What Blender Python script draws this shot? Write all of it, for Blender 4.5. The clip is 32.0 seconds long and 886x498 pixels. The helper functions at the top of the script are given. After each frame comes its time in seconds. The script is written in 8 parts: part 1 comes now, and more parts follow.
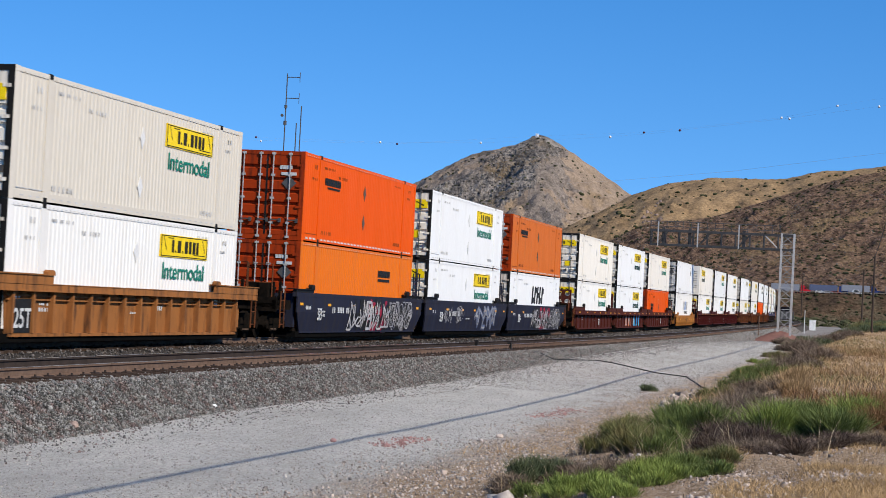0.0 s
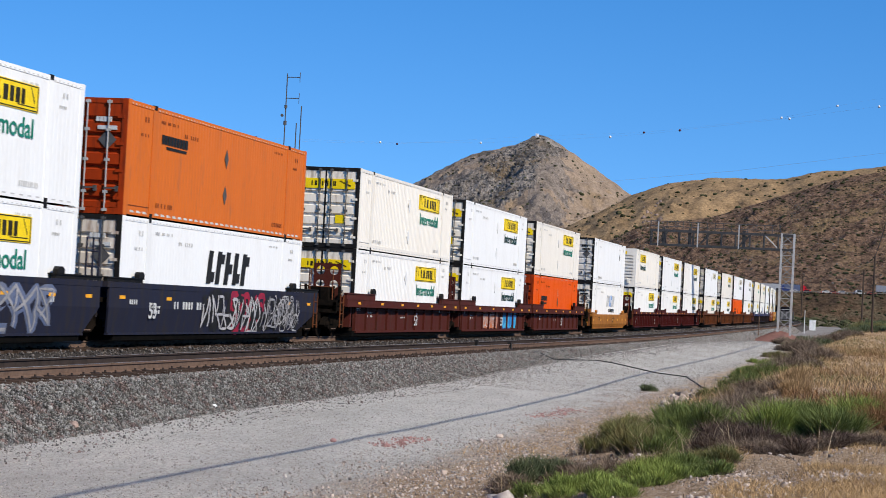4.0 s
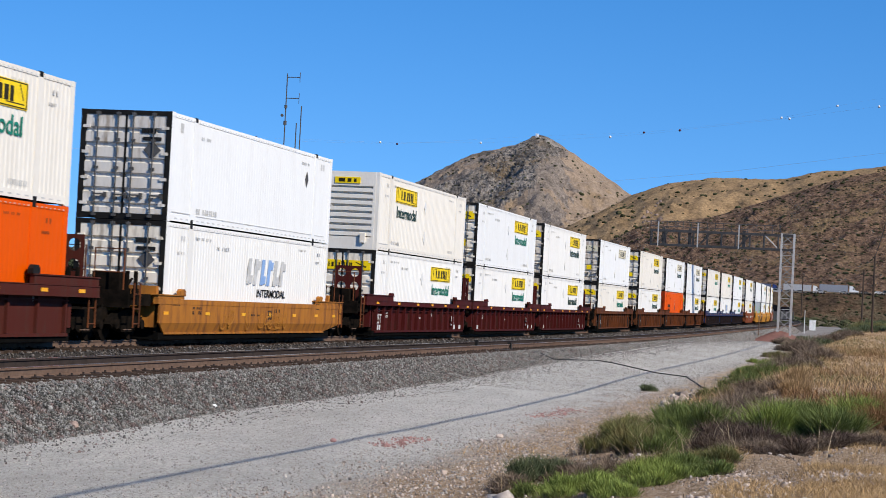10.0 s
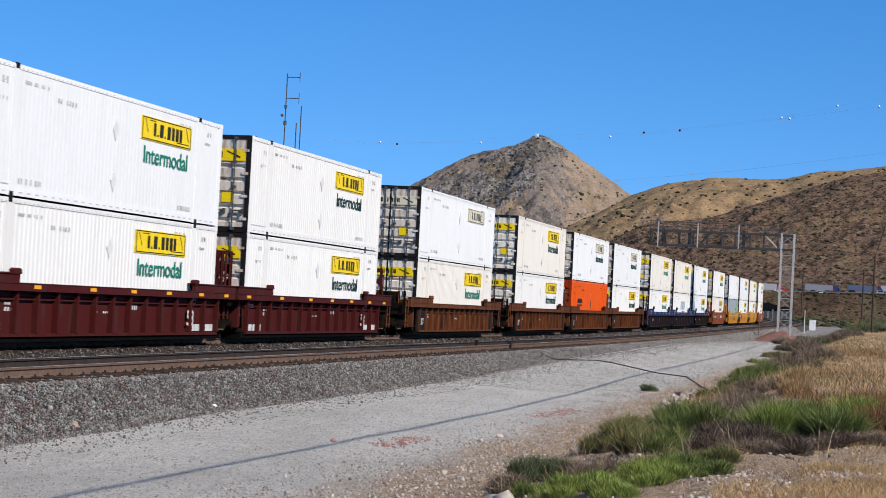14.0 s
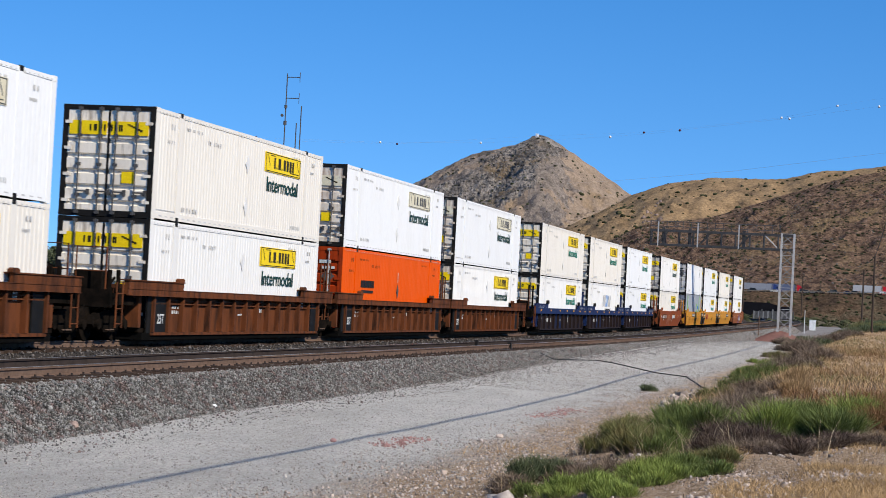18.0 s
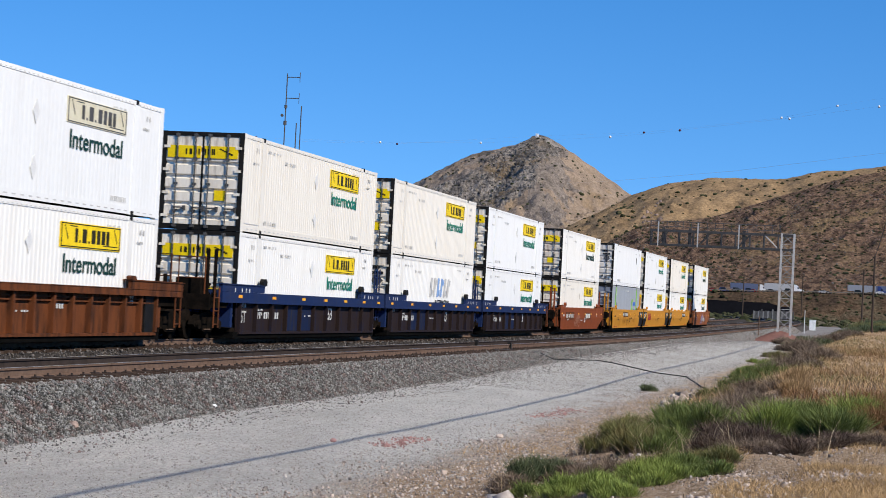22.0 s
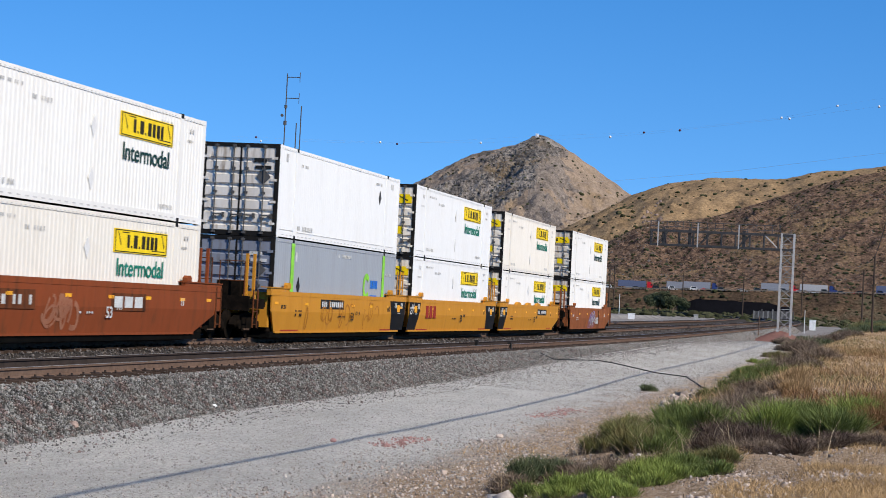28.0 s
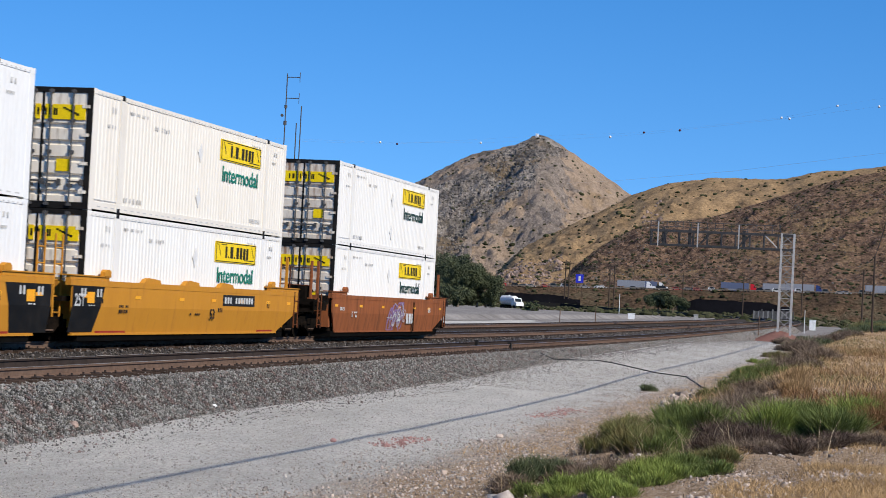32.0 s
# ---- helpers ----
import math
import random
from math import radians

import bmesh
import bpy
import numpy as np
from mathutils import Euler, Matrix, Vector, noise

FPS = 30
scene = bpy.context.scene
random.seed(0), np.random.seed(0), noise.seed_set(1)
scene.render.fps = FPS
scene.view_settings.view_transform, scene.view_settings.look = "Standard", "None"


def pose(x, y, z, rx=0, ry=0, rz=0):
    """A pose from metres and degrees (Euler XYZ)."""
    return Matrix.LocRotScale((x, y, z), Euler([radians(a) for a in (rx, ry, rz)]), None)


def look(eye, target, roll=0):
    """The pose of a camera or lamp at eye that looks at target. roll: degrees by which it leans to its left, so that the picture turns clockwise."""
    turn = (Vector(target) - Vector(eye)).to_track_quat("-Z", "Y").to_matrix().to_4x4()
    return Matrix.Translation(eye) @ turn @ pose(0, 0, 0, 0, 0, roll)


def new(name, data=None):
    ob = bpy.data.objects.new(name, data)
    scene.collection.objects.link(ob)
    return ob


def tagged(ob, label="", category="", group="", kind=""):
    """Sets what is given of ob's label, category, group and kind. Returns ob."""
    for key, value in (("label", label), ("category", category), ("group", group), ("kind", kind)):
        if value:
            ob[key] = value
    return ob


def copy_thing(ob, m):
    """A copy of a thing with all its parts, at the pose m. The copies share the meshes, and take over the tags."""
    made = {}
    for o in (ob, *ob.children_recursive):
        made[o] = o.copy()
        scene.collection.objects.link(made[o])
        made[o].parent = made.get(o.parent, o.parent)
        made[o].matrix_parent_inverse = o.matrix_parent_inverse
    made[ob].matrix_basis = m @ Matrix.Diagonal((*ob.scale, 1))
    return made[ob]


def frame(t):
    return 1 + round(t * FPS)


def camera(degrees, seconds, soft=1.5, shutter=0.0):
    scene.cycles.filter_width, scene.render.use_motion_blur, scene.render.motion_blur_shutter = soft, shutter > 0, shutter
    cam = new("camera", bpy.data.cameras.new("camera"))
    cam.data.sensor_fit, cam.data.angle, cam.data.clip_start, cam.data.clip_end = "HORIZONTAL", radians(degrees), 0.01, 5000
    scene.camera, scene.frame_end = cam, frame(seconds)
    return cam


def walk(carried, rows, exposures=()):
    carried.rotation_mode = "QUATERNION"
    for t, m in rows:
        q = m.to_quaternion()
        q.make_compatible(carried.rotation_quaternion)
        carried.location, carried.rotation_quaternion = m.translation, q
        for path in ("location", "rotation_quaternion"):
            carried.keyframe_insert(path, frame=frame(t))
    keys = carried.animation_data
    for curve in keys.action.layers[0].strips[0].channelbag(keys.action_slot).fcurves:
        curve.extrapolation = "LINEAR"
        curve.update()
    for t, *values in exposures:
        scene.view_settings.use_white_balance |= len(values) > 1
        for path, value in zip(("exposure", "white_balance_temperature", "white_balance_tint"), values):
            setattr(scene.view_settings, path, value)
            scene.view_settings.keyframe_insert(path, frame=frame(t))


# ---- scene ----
SECONDS = 32.0
TRACK_Y = 18.92          # near side of the loaded containers
TRAIN_Y = TRACK_Y + 1.295
NEAR_Y = TRAIN_Y - 5.87   # middle of the empty track in front
EYE = Vector((0, 0, 1.391))
cam = camera(24.63, SECONDS, soft=0.8, shutter=0.2)


def heading(az, el):
    """Unit-ish direction for an azimuth from +X towards +Y in degrees and a rise per metre."""
    return Vector((math.cos(radians(az)), math.sin(radians(az)), el))


CAM_POSE = look(EYE, EYE + heading(12.39, math.tan(radians(1.54))), 2.98)
walk(cam, [(0, CAM_POSE), (SECONDS, CAM_POSE)], exposures=[(0, 0.16, 6500, 10), (SECONDS, 0.16, 6500, 10)])

# ---- light ----
SUN = Vector((-0.40, -0.66, 0.64)).normalized()
world = bpy.data.worlds.new("world")
scene.world = world
world.use_nodes = True
wn = world.node_tree
sky = wn.nodes.new("ShaderNodeTexSky")
sky.sky_type = "NISHITA"
sky.sun_disc = False
sky.sun_elevation = math.asin(SUN.z)
sky.sun_rotation = math.atan2(SUN.x, SUN.y)
sky.altitude = 900
sky.air_density = 1.0
sky.dust_density = 0.0
sky.ozone_density = 3.0
wn.nodes["Background"].inputs["Strength"].default_value = 0.154
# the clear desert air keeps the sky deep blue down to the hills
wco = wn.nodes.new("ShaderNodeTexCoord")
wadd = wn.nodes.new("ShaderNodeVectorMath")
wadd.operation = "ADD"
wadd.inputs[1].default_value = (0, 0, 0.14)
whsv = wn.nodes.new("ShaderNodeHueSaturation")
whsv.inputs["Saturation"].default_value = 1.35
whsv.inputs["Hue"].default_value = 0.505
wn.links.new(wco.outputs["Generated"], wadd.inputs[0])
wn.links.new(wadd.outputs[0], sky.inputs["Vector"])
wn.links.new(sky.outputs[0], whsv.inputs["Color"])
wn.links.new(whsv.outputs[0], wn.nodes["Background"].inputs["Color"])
sun_data = bpy.data.lights.new("sun", "SUN")
sun_data.energy = 4.8
sun_data.angle = radians(0.5)
sun_data.color = (1.0, 0.925, 0.80)
sun = new("sun", sun_data)
sun.matrix_world = look(SUN * 100, (0, 0, 0))

# ---- materials ----
def mat(name, base, second=None, scale=3.0, fine=40.0, rough=0.8, metal=0.0, bump=0.2, bump_dist=0.01, vary=0.0, stretch=(1, 1, 1),
        mix=(0.4, 0.7), spec=0.1, fine_detail=3, coarse=0.6, third=None, third_scale=0.3, third_mix=(0.5, 0.65), island=0.0, grain=(0.82, 1.1),
        verge=None):
    """Two or three colours mixed by noise at two scales, with fine relief."""
    m = bpy.data.materials.new(name)
    m.use_nodes = True
    nt = m.node_tree
    N, L = nt.nodes, nt.links
    b = N["Principled BSDF"]
    b.inputs["Roughness"].default_value = rough
    b.inputs["Metallic"].default_value = metal
    b.inputs["Specular IOR Level"].default_value = 0.0 if rough >= 0.9 else spec
    co = N.new("ShaderNodeTexCoord")
    mp = N.new("ShaderNodeMapping")
    mp.inputs["Scale"].default_value = stretch
    L.new(co.outputs["Object"], mp.inputs["Vector"])

    def noise_tex(s, detail):
        t = N.new("ShaderNodeTexNoise")
        t.inputs["Scale"].default_value = s
        t.inputs["Detail"].default_value = detail
        t.inputs["Roughness"].default_value = coarse
        L.new(mp.outputs[0], t.inputs["Vector"])
        return t

    def ramp(src, lo, hi):
        r = N.new("ShaderNodeMapRange")
        r.inputs["From Min"].default_value = lo
        r.inputs["From Max"].default_value = hi
        L.new(src, r.inputs["Value"])
        return r.outputs[0]

    def blend(fac, a, c, mode="MIX"):
        x = N.new("ShaderNodeMix")
        x.data_type = "RGBA"
        x.blend_type = mode
        if hasattr(fac, "links"):
            L.new(fac, x.inputs[0])
        else:
            x.inputs[0].default_value = fac
        for sock, v in ((x.inputs[6], a), (x.inputs[7], c)):
            if hasattr(v, "links"):
                L.new(v, sock)
            else:
                sock.default_value = (*v, 1)
        return x.outputs[2]

    second = second or tuple(c * 0.7 for c in base)
    t1, t2 = noise_tex(scale, 5), noise_tex(fine, fine_detail)
    col = blend(ramp(t1.outputs[0], *mix), base, second)
    if third:
        t3 = noise_tex(third_scale, 6)
        col = blend(ramp(t3.outputs[0], *third_mix), col, third)
    if verge:
        # soil of the raised verge, which meets the gravel in an uneven line along the road
        t4, t5 = noise_tex(1.3, 6), noise_tex(9.0, 4)
        pale, brown, sand = verge
        soil = blend(ramp(t5.outputs[0], 0.4, 0.66), pale, brown)
        soil = blend(ramp(t1.outputs[0], 0.5, 0.62), soil, sand)
        xyz = N.new("ShaderNodeSeparateXYZ")
        L.new(co.outputs["Object"], xyz.inputs[0])

        def sums(op, a, c):
            q = N.new("ShaderNodeMath")
            q.operation = op
            for sock, val in zip(q.inputs, (a, c)):
                if hasattr(val, "links"):
                    L.new(val, sock)
                else:
                    sock.default_value = val
            return q.outputs[0]
        line = sums("ADD", sums("MULTIPLY", xyz.outputs[0], 0.008), 4.85)
        depth = sums("SUBTRACT", sums("ADD", line, sums("MULTIPLY", t4.outputs[0], 2.4)), xyz.outputs[1])
        col = blend(ramp(depth, -0.35, 0.45), col, soil)
    g = N.new("ShaderNodeMapRange")
    g.inputs["From Min"].default_value, g.inputs["From Max"].default_value = 0.3, 0.7
    g.inputs["To Min"].default_value, g.inputs["To Max"].default_value = grain
    L.new(t2.outputs[0], g.inputs["Value"])
    mul = N.new("ShaderNodeVectorMath")
    mul.operation = "SCALE"
    L.new(col, mul.inputs[0])
    L.new(g.outputs[0], mul.inputs["Scale"])
    out = mul.outputs[0]
    if vary or island:
        src = N.new("ShaderNodeNewGeometry").outputs["Random Per Island"] if island else N.new("ShaderNodeObjectInfo").outputs["Random"]
        v = N.new("ShaderNodeMapRange")
        k = island or vary
        v.inputs["To Min"].default_value, v.inputs["To Max"].default_value = 1 - k, 1 + k
        L.new(src, v.inputs["Value"])
        mul2 = N.new("ShaderNodeVectorMath")
        mul2.operation = "SCALE"
        L.new(out, mul2.inputs[0])
        L.new(v.outputs[0], mul2.inputs["Scale"])
        out = mul2.outputs[0]
    L.new(out, b.inputs["Base Color"])
    rr = N.new("ShaderNodeMapRange")
    rr.inputs["To Min"].default_value, rr.inputs["To Max"].default_value = max(rough - 0.12, 0.05), min(rough + 0.12, 1)
    L.new(t1.outputs[0], rr.inputs["Value"])
    L.new(rr.outputs[0], b.inputs["Roughness"])
    if bump:
        bm_ = N.new("ShaderNodeBump")
        bm_.inputs["Strength"].default_value = bump
        bm_.inputs["Distance"].default_value = bump_dist
        L.new(t2.outputs[0], bm_.inputs["Height"])
        L.new(bm_.outputs[0], b.inputs["Normal"])
    return m


def paint(name, base, dirt=(0.25, 0.2, 0.15), amount=0.62, rough=0.45, vary=0.03):
    """Weathered vehicle paint: streaks of dirt that run down."""
    return mat(name, base, tuple(0.75 * b + 0.25 * d for b, d in zip(base, dirt)), scale=0.9, fine=14, rough=rough, bump=0.04, bump_dist=0.004,
               spec=0.05, vary=vary, stretch=(1.6, 1.6, 0.35), mix=(0.45, 0.75), grain=(0.95, 1.03), third=dirt, third_scale=2.6, third_mix=(amount, amount + 0.22))


WHITE = paint("white_paint", (0.74, 0.725, 0.685), (0.52, 0.48, 0.42), 0.7)
CREAM_OLD = paint("dull_cream_paint", (0.60, 0.55, 0.465), (0.46, 0.40, 0.32), 0.64)
CREAM = paint("cream_paint", (0.715, 0.675, 0.60), (0.50, 0.44, 0.36), 0.68)
BRIGHT = paint("clean_white_paint", (0.765, 0.765, 0.745), (0.58, 0.56, 0.52), 0.76)
ORANGE = paint("orange_paint", (0.72, 0.085, 0.0), (0.50, 0.07, 0.003), 0.7)
ORANGE_OLD = paint("faded_orange_paint", (0.66, 0.14, 0.009), (0.40, 0.14, 0.05), 0.62)
ORANGE_WORN = paint("worn_orange_paint", (0.57, 0.13, 0.016), (0.36, 0.11, 0.04), 0.56)
# Door ends of the orange boxes: darker and redder than their sides.
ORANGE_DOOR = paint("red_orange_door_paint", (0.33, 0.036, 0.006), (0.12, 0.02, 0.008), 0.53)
GREYBLUE = paint("grey_blue_paint", (0.30, 0.325, 0.355), (0.22, 0.22, 0.22), 0.64)
DOOR_GREY = paint("grey_door_paint", (0.80, 0.73, 0.615), (0.26, 0.20, 0.14), 0.54)
DOOR_MID = paint("dull_grey_door_paint", (0.66, 0.62, 0.56), (0.24, 0.18, 0.12), 0.54)
DOOR_DARK = paint("dark_door_paint", (0.66, 0.60, 0.51), (0.20, 0.10, 0.05), 0.5)
DOOR_BLUE = paint("slate_door_paint", (0.20, 0.22, 0.27), (0.12, 0.11, 0.1), 0.6)
BLACK = mat("black_steel", (0.007, 0.007, 0.007), (0.016, 0.014, 0.012), rough=0.7, bump=0.1, spec=0.15)
# Near-black for the box that replaces the shade under the wagons.
UNDER_SHADE = mat("sooty_underside", (0.005, 0.005, 0.005), (0.009, 0.008, 0.007), rough=0.95, bump=0, spec=0.0)
GRIME = mat("grimy_steel", (0.007, 0.006, 0.005), (0.017, 0.012, 0.009), scale=4, rough=0.9, bump=0.3, spec=0.1)
MAROON = paint("maroon_paint", (0.062, 0.010, 0.009), (0.05, 0.026, 0.02), 0.52, rough=0.6)
MAROON_DUST = paint("dusty_maroon_paint", (0.072, 0.017, 0.012), (0.06, 0.03, 0.022), 0.52, rough=0.65)
BROWN = paint("brown_orange_paint", (0.30, 0.118, 0.036), (0.11, 0.05, 0.024), 0.47, rough=0.65)
BROWN_DARK = paint("rusty_brown_paint", (0.135, 0.044, 0.017), (0.045, 0.02, 0.012), 0.44, rough=0.7)
DARKBLUE = paint("dark_navy_paint", (0.019, 0.021, 0.037), (0.032, 0.027, 0.026), 0.48, rough=0.6)
BLUE = paint("blue_sill_paint", (0.012, 0.024, 0.078), (0.04, 0.04, 0.05), 0.58, rough=0.55)
BLUE_DULL = paint("dull_blue_panel_paint", (0.009, 0.016, 0.046), (0.028, 0.024, 0.026), 0.5, rough=0.6)
BLUEBROWN = paint("faded_brown_panel_paint", (0.024, 0.0155, 0.0135), (0.011, 0.015, 0.036), 0.52, rough=0.65)
YELLOW = paint("mustard_paint", (0.50, 0.22, 0.026), (0.36, 0.15, 0.03), 0.56, rough=0.5)
YELLOW_OLD = paint("worn_orange_mustard_paint", (0.38, 0.145, 0.024), (0.18, 0.07, 0.025), 0.45, rough=0.6)
RUST = paint("rust_red_paint", (0.22, 0.055, 0.02), (0.12, 0.045, 0.02), 0.52, rough=0.7)
RUST_PALE = paint("patchy_rust_paint", (0.27, 0.09, 0.035), (0.15, 0.055, 0.025), 0.46, rough=0.75)
LOGO_YELLOW = mat("sign_yellow", (0.86, 0.62, 0.01), (0.75, 0.5, 0.01), rough=0.4, bump=0)
LOGO_FADED = mat("faded_sign", (0.66, 0.615, 0.47), (0.60, 0.53, 0.34), rough=0.5, bump=0)
LOGO_DARK = mat("sign_black", (0.03, 0.025, 0.01), rough=0.5, bump=0)
GREEN_INK = mat("green_lettering", (0.012, 0.17, 0.115), (0.016, 0.21, 0.15), rough=0.5, bump=0)
GREEN_DARK = mat("dark_green_lettering", (0.012, 0.05, 0.042), rough=0.5, bump=0)
PALE_BLUE_INK = mat("pale_blue_lettering", (0.22, 0.36, 0.62), (0.3, 0.42, 0.62), rough=0.5, bump=0)
BLUE_INK = mat("blue_lettering", (0.02, 0.13, 0.5), (0.05, 0.2, 0.5), rough=0.5, bump=0)
LIME = mat("lime_stripe", (0.25, 0.62, 0.06), rough=0.5, bump=0)
PLACARD = mat("white_placard", (0.69, 0.685, 0.66), (0.63, 0.62, 0.6), rough=0.5, bump=0)
GREY_INK = mat("grey_lettering", (0.56, 0.55, 0.525), rough=0.6, bump=0)
PALE_INK = mat("pale_lettering", (0.6, 0.6, 0.58), rough=0.6, bump=0)
BLACK_INK = mat("black_lettering", (0.02, 0.02, 0.02), rough=0.6, bump=0)
AMBER = mat("amber_reflector", (0.85, 0.35, 0.02), (0.8, 0.42, 0.03), rough=0.35, bump=0)
SCRAWL = mat("faint_brown_scrawl", (0.40, 0.16, 0.023), (0.35, 0.135, 0.023), rough=0.6, bump=0)
FADED_RUST = mat("faded_pale_rust", (0.30, 0.13, 0.075), (0.26, 0.10, 0.055), rough=0.7, bump=0)
RED_MARK = mat("dark_red_marking", (0.3, 0.03, 0.02), rough=0.6, bump=0)
CYAN_SPRAY = mat("cyan_spray", (0.03, 0.36, 0.62), (0.12, 0.5, 0.6), scale=2, rough=0.6, bump=0)
ORANGE_SPRAY = mat("orange_spray", (0.5, 0.14, 0.05), (0.4, 0.2, 0.12), scale=2, rough=0.6, bump=0)
WHITE_SPRAY = mat("white_spray", (0.5, 0.48, 0.47), (0.33, 0.32, 0.33), scale=3, rough=0.7, bump=0)
GREY_SPRAY = mat("grey_spray", (0.33, 0.32, 0.325), (0.2, 0.2, 0.21), scale=3, rough=0.7, bump=0)
SLATE_SPRAY = mat("slate_spray", (0.10, 0.13, 0.22), (0.15, 0.16, 0.2), scale=3, rough=0.7, bump=0)
RED_SPRAY = mat("red_spray", (0.32, 0.02, 0.04), (0.2, 0.02, 0.05), scale=3, rough=0.7, bump=0)
PURPLE_SPRAY = mat("purple_spray", (0.2, 0.12, 0.26), (0.3, 0.2, 0.3), scale=3, rough=0.7, bump=0)
STEEL = mat("galvanized_steel", (0.42, 0.41, 0.395), (0.30, 0.295, 0.285), rough=0.55, metal=0.0, bump=0.05)
STEEL_MID = mat("dull_galvanized_steel", (0.24, 0.235, 0.23), (0.15, 0.145, 0.14), rough=0.6, bump=0.05)
STEEL_BLACK = mat("dark_weathered_steel", (0.06, 0.06, 0.062), (0.035, 0.034, 0.034), rough=0.6, bump=0.05)
STEEL_DARK = mat("weathered_steel", (0.10, 0.098, 0.097), (0.06, 0.058, 0.057), rough=0.6, metal=0.2, bump=0.05)
RAIL_SIDE = mat("rusty_rail", (0.16, 0.105, 0.077), (0.11, 0.072, 0.054), scale=5, rough=0.9, bump=0.2, spec=0.1)
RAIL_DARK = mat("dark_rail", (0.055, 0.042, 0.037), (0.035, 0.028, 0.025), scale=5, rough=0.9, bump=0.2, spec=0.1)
RAIL_TOP = mat("polished_rail_head", (0.40, 0.37, 0.35), (0.3, 0.27, 0.25), rough=0.35, metal=0.8, bump=0)
TIE = mat("creosoted_tie", (0.07, 0.048, 0.037), (0.04, 0.029, 0.024), scale=6, fine=60, rough=0.9, bump=0.6, vary=0.3, stretch=(4, 0.5, 1))
STONE = mat("ballast_stone", (0.25, 0.242, 0.224), (0.10, 0.096, 0.088), scale=6, fine=90, rough=0.9, bump=0.4, island=0.6, third=(0.17, 0.128, 0.115), third_scale=5.0, third_mix=(0.5, 0.6))
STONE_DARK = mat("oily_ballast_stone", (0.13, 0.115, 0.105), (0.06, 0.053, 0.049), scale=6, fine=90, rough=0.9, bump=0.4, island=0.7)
STONE_ROAD = mat("road_gravel_stone", (0.44, 0.40, 0.36), (0.24, 0.21, 0.19), scale=12, fine=90, rough=0.9, bump=0.3, island=0.4)
# Bed darker than its stones: the shade in their gaps is put into the colour.
BALLAST = mat("ballast_bed", (0.09, 0.083, 0.078), (0.05, 0.046, 0.043), scale=14, fine=45, rough=0.95, bump=1.0, bump_dist=0.03,
              third=(0.075, 0.062, 0.055), third_scale=0.35, third_mix=(0.45, 0.7))
GROUND = mat("gravel_ground", (0.60, 0.572, 0.512), (0.27, 0.256, 0.226), scale=26, mix=(0.46, 0.66), coarse=0.8, stretch=(0.35, 1, 1), fine=60, rough=0.95, bump=0.9, bump_dist=0.03, fine_detail=5,
             third=(0.37, 0.352, 0.314), third_scale=0.45, third_mix=(0.45, 0.72), grain=(0.66, 1.22),
             verge=((0.42, 0.30, 0.195), (0.19, 0.13, 0.08), (0.47, 0.37, 0.28)))
# Oily bed, its colour darkened further to imitate shade under the train.
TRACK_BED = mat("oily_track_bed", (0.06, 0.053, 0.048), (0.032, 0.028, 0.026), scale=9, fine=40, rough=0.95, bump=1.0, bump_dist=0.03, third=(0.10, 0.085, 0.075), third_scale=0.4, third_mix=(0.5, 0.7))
PALE_ROAD = mat("pale_dirt", (0.27, 0.25, 0.23), (0.15, 0.137, 0.127), scale=0.3, fine=4, rough=0.95, bump=0.4)
SCRUB = mat("scrubby_flat", (0.16, 0.125, 0.086), (0.09, 0.077, 0.054), scale=0.15, fine=1.2, rough=0.95, bump=0.8, bump_dist=0.5, third=(0.10, 0.095, 0.06), third_scale=0.07, third_mix=(0.5, 0.65))

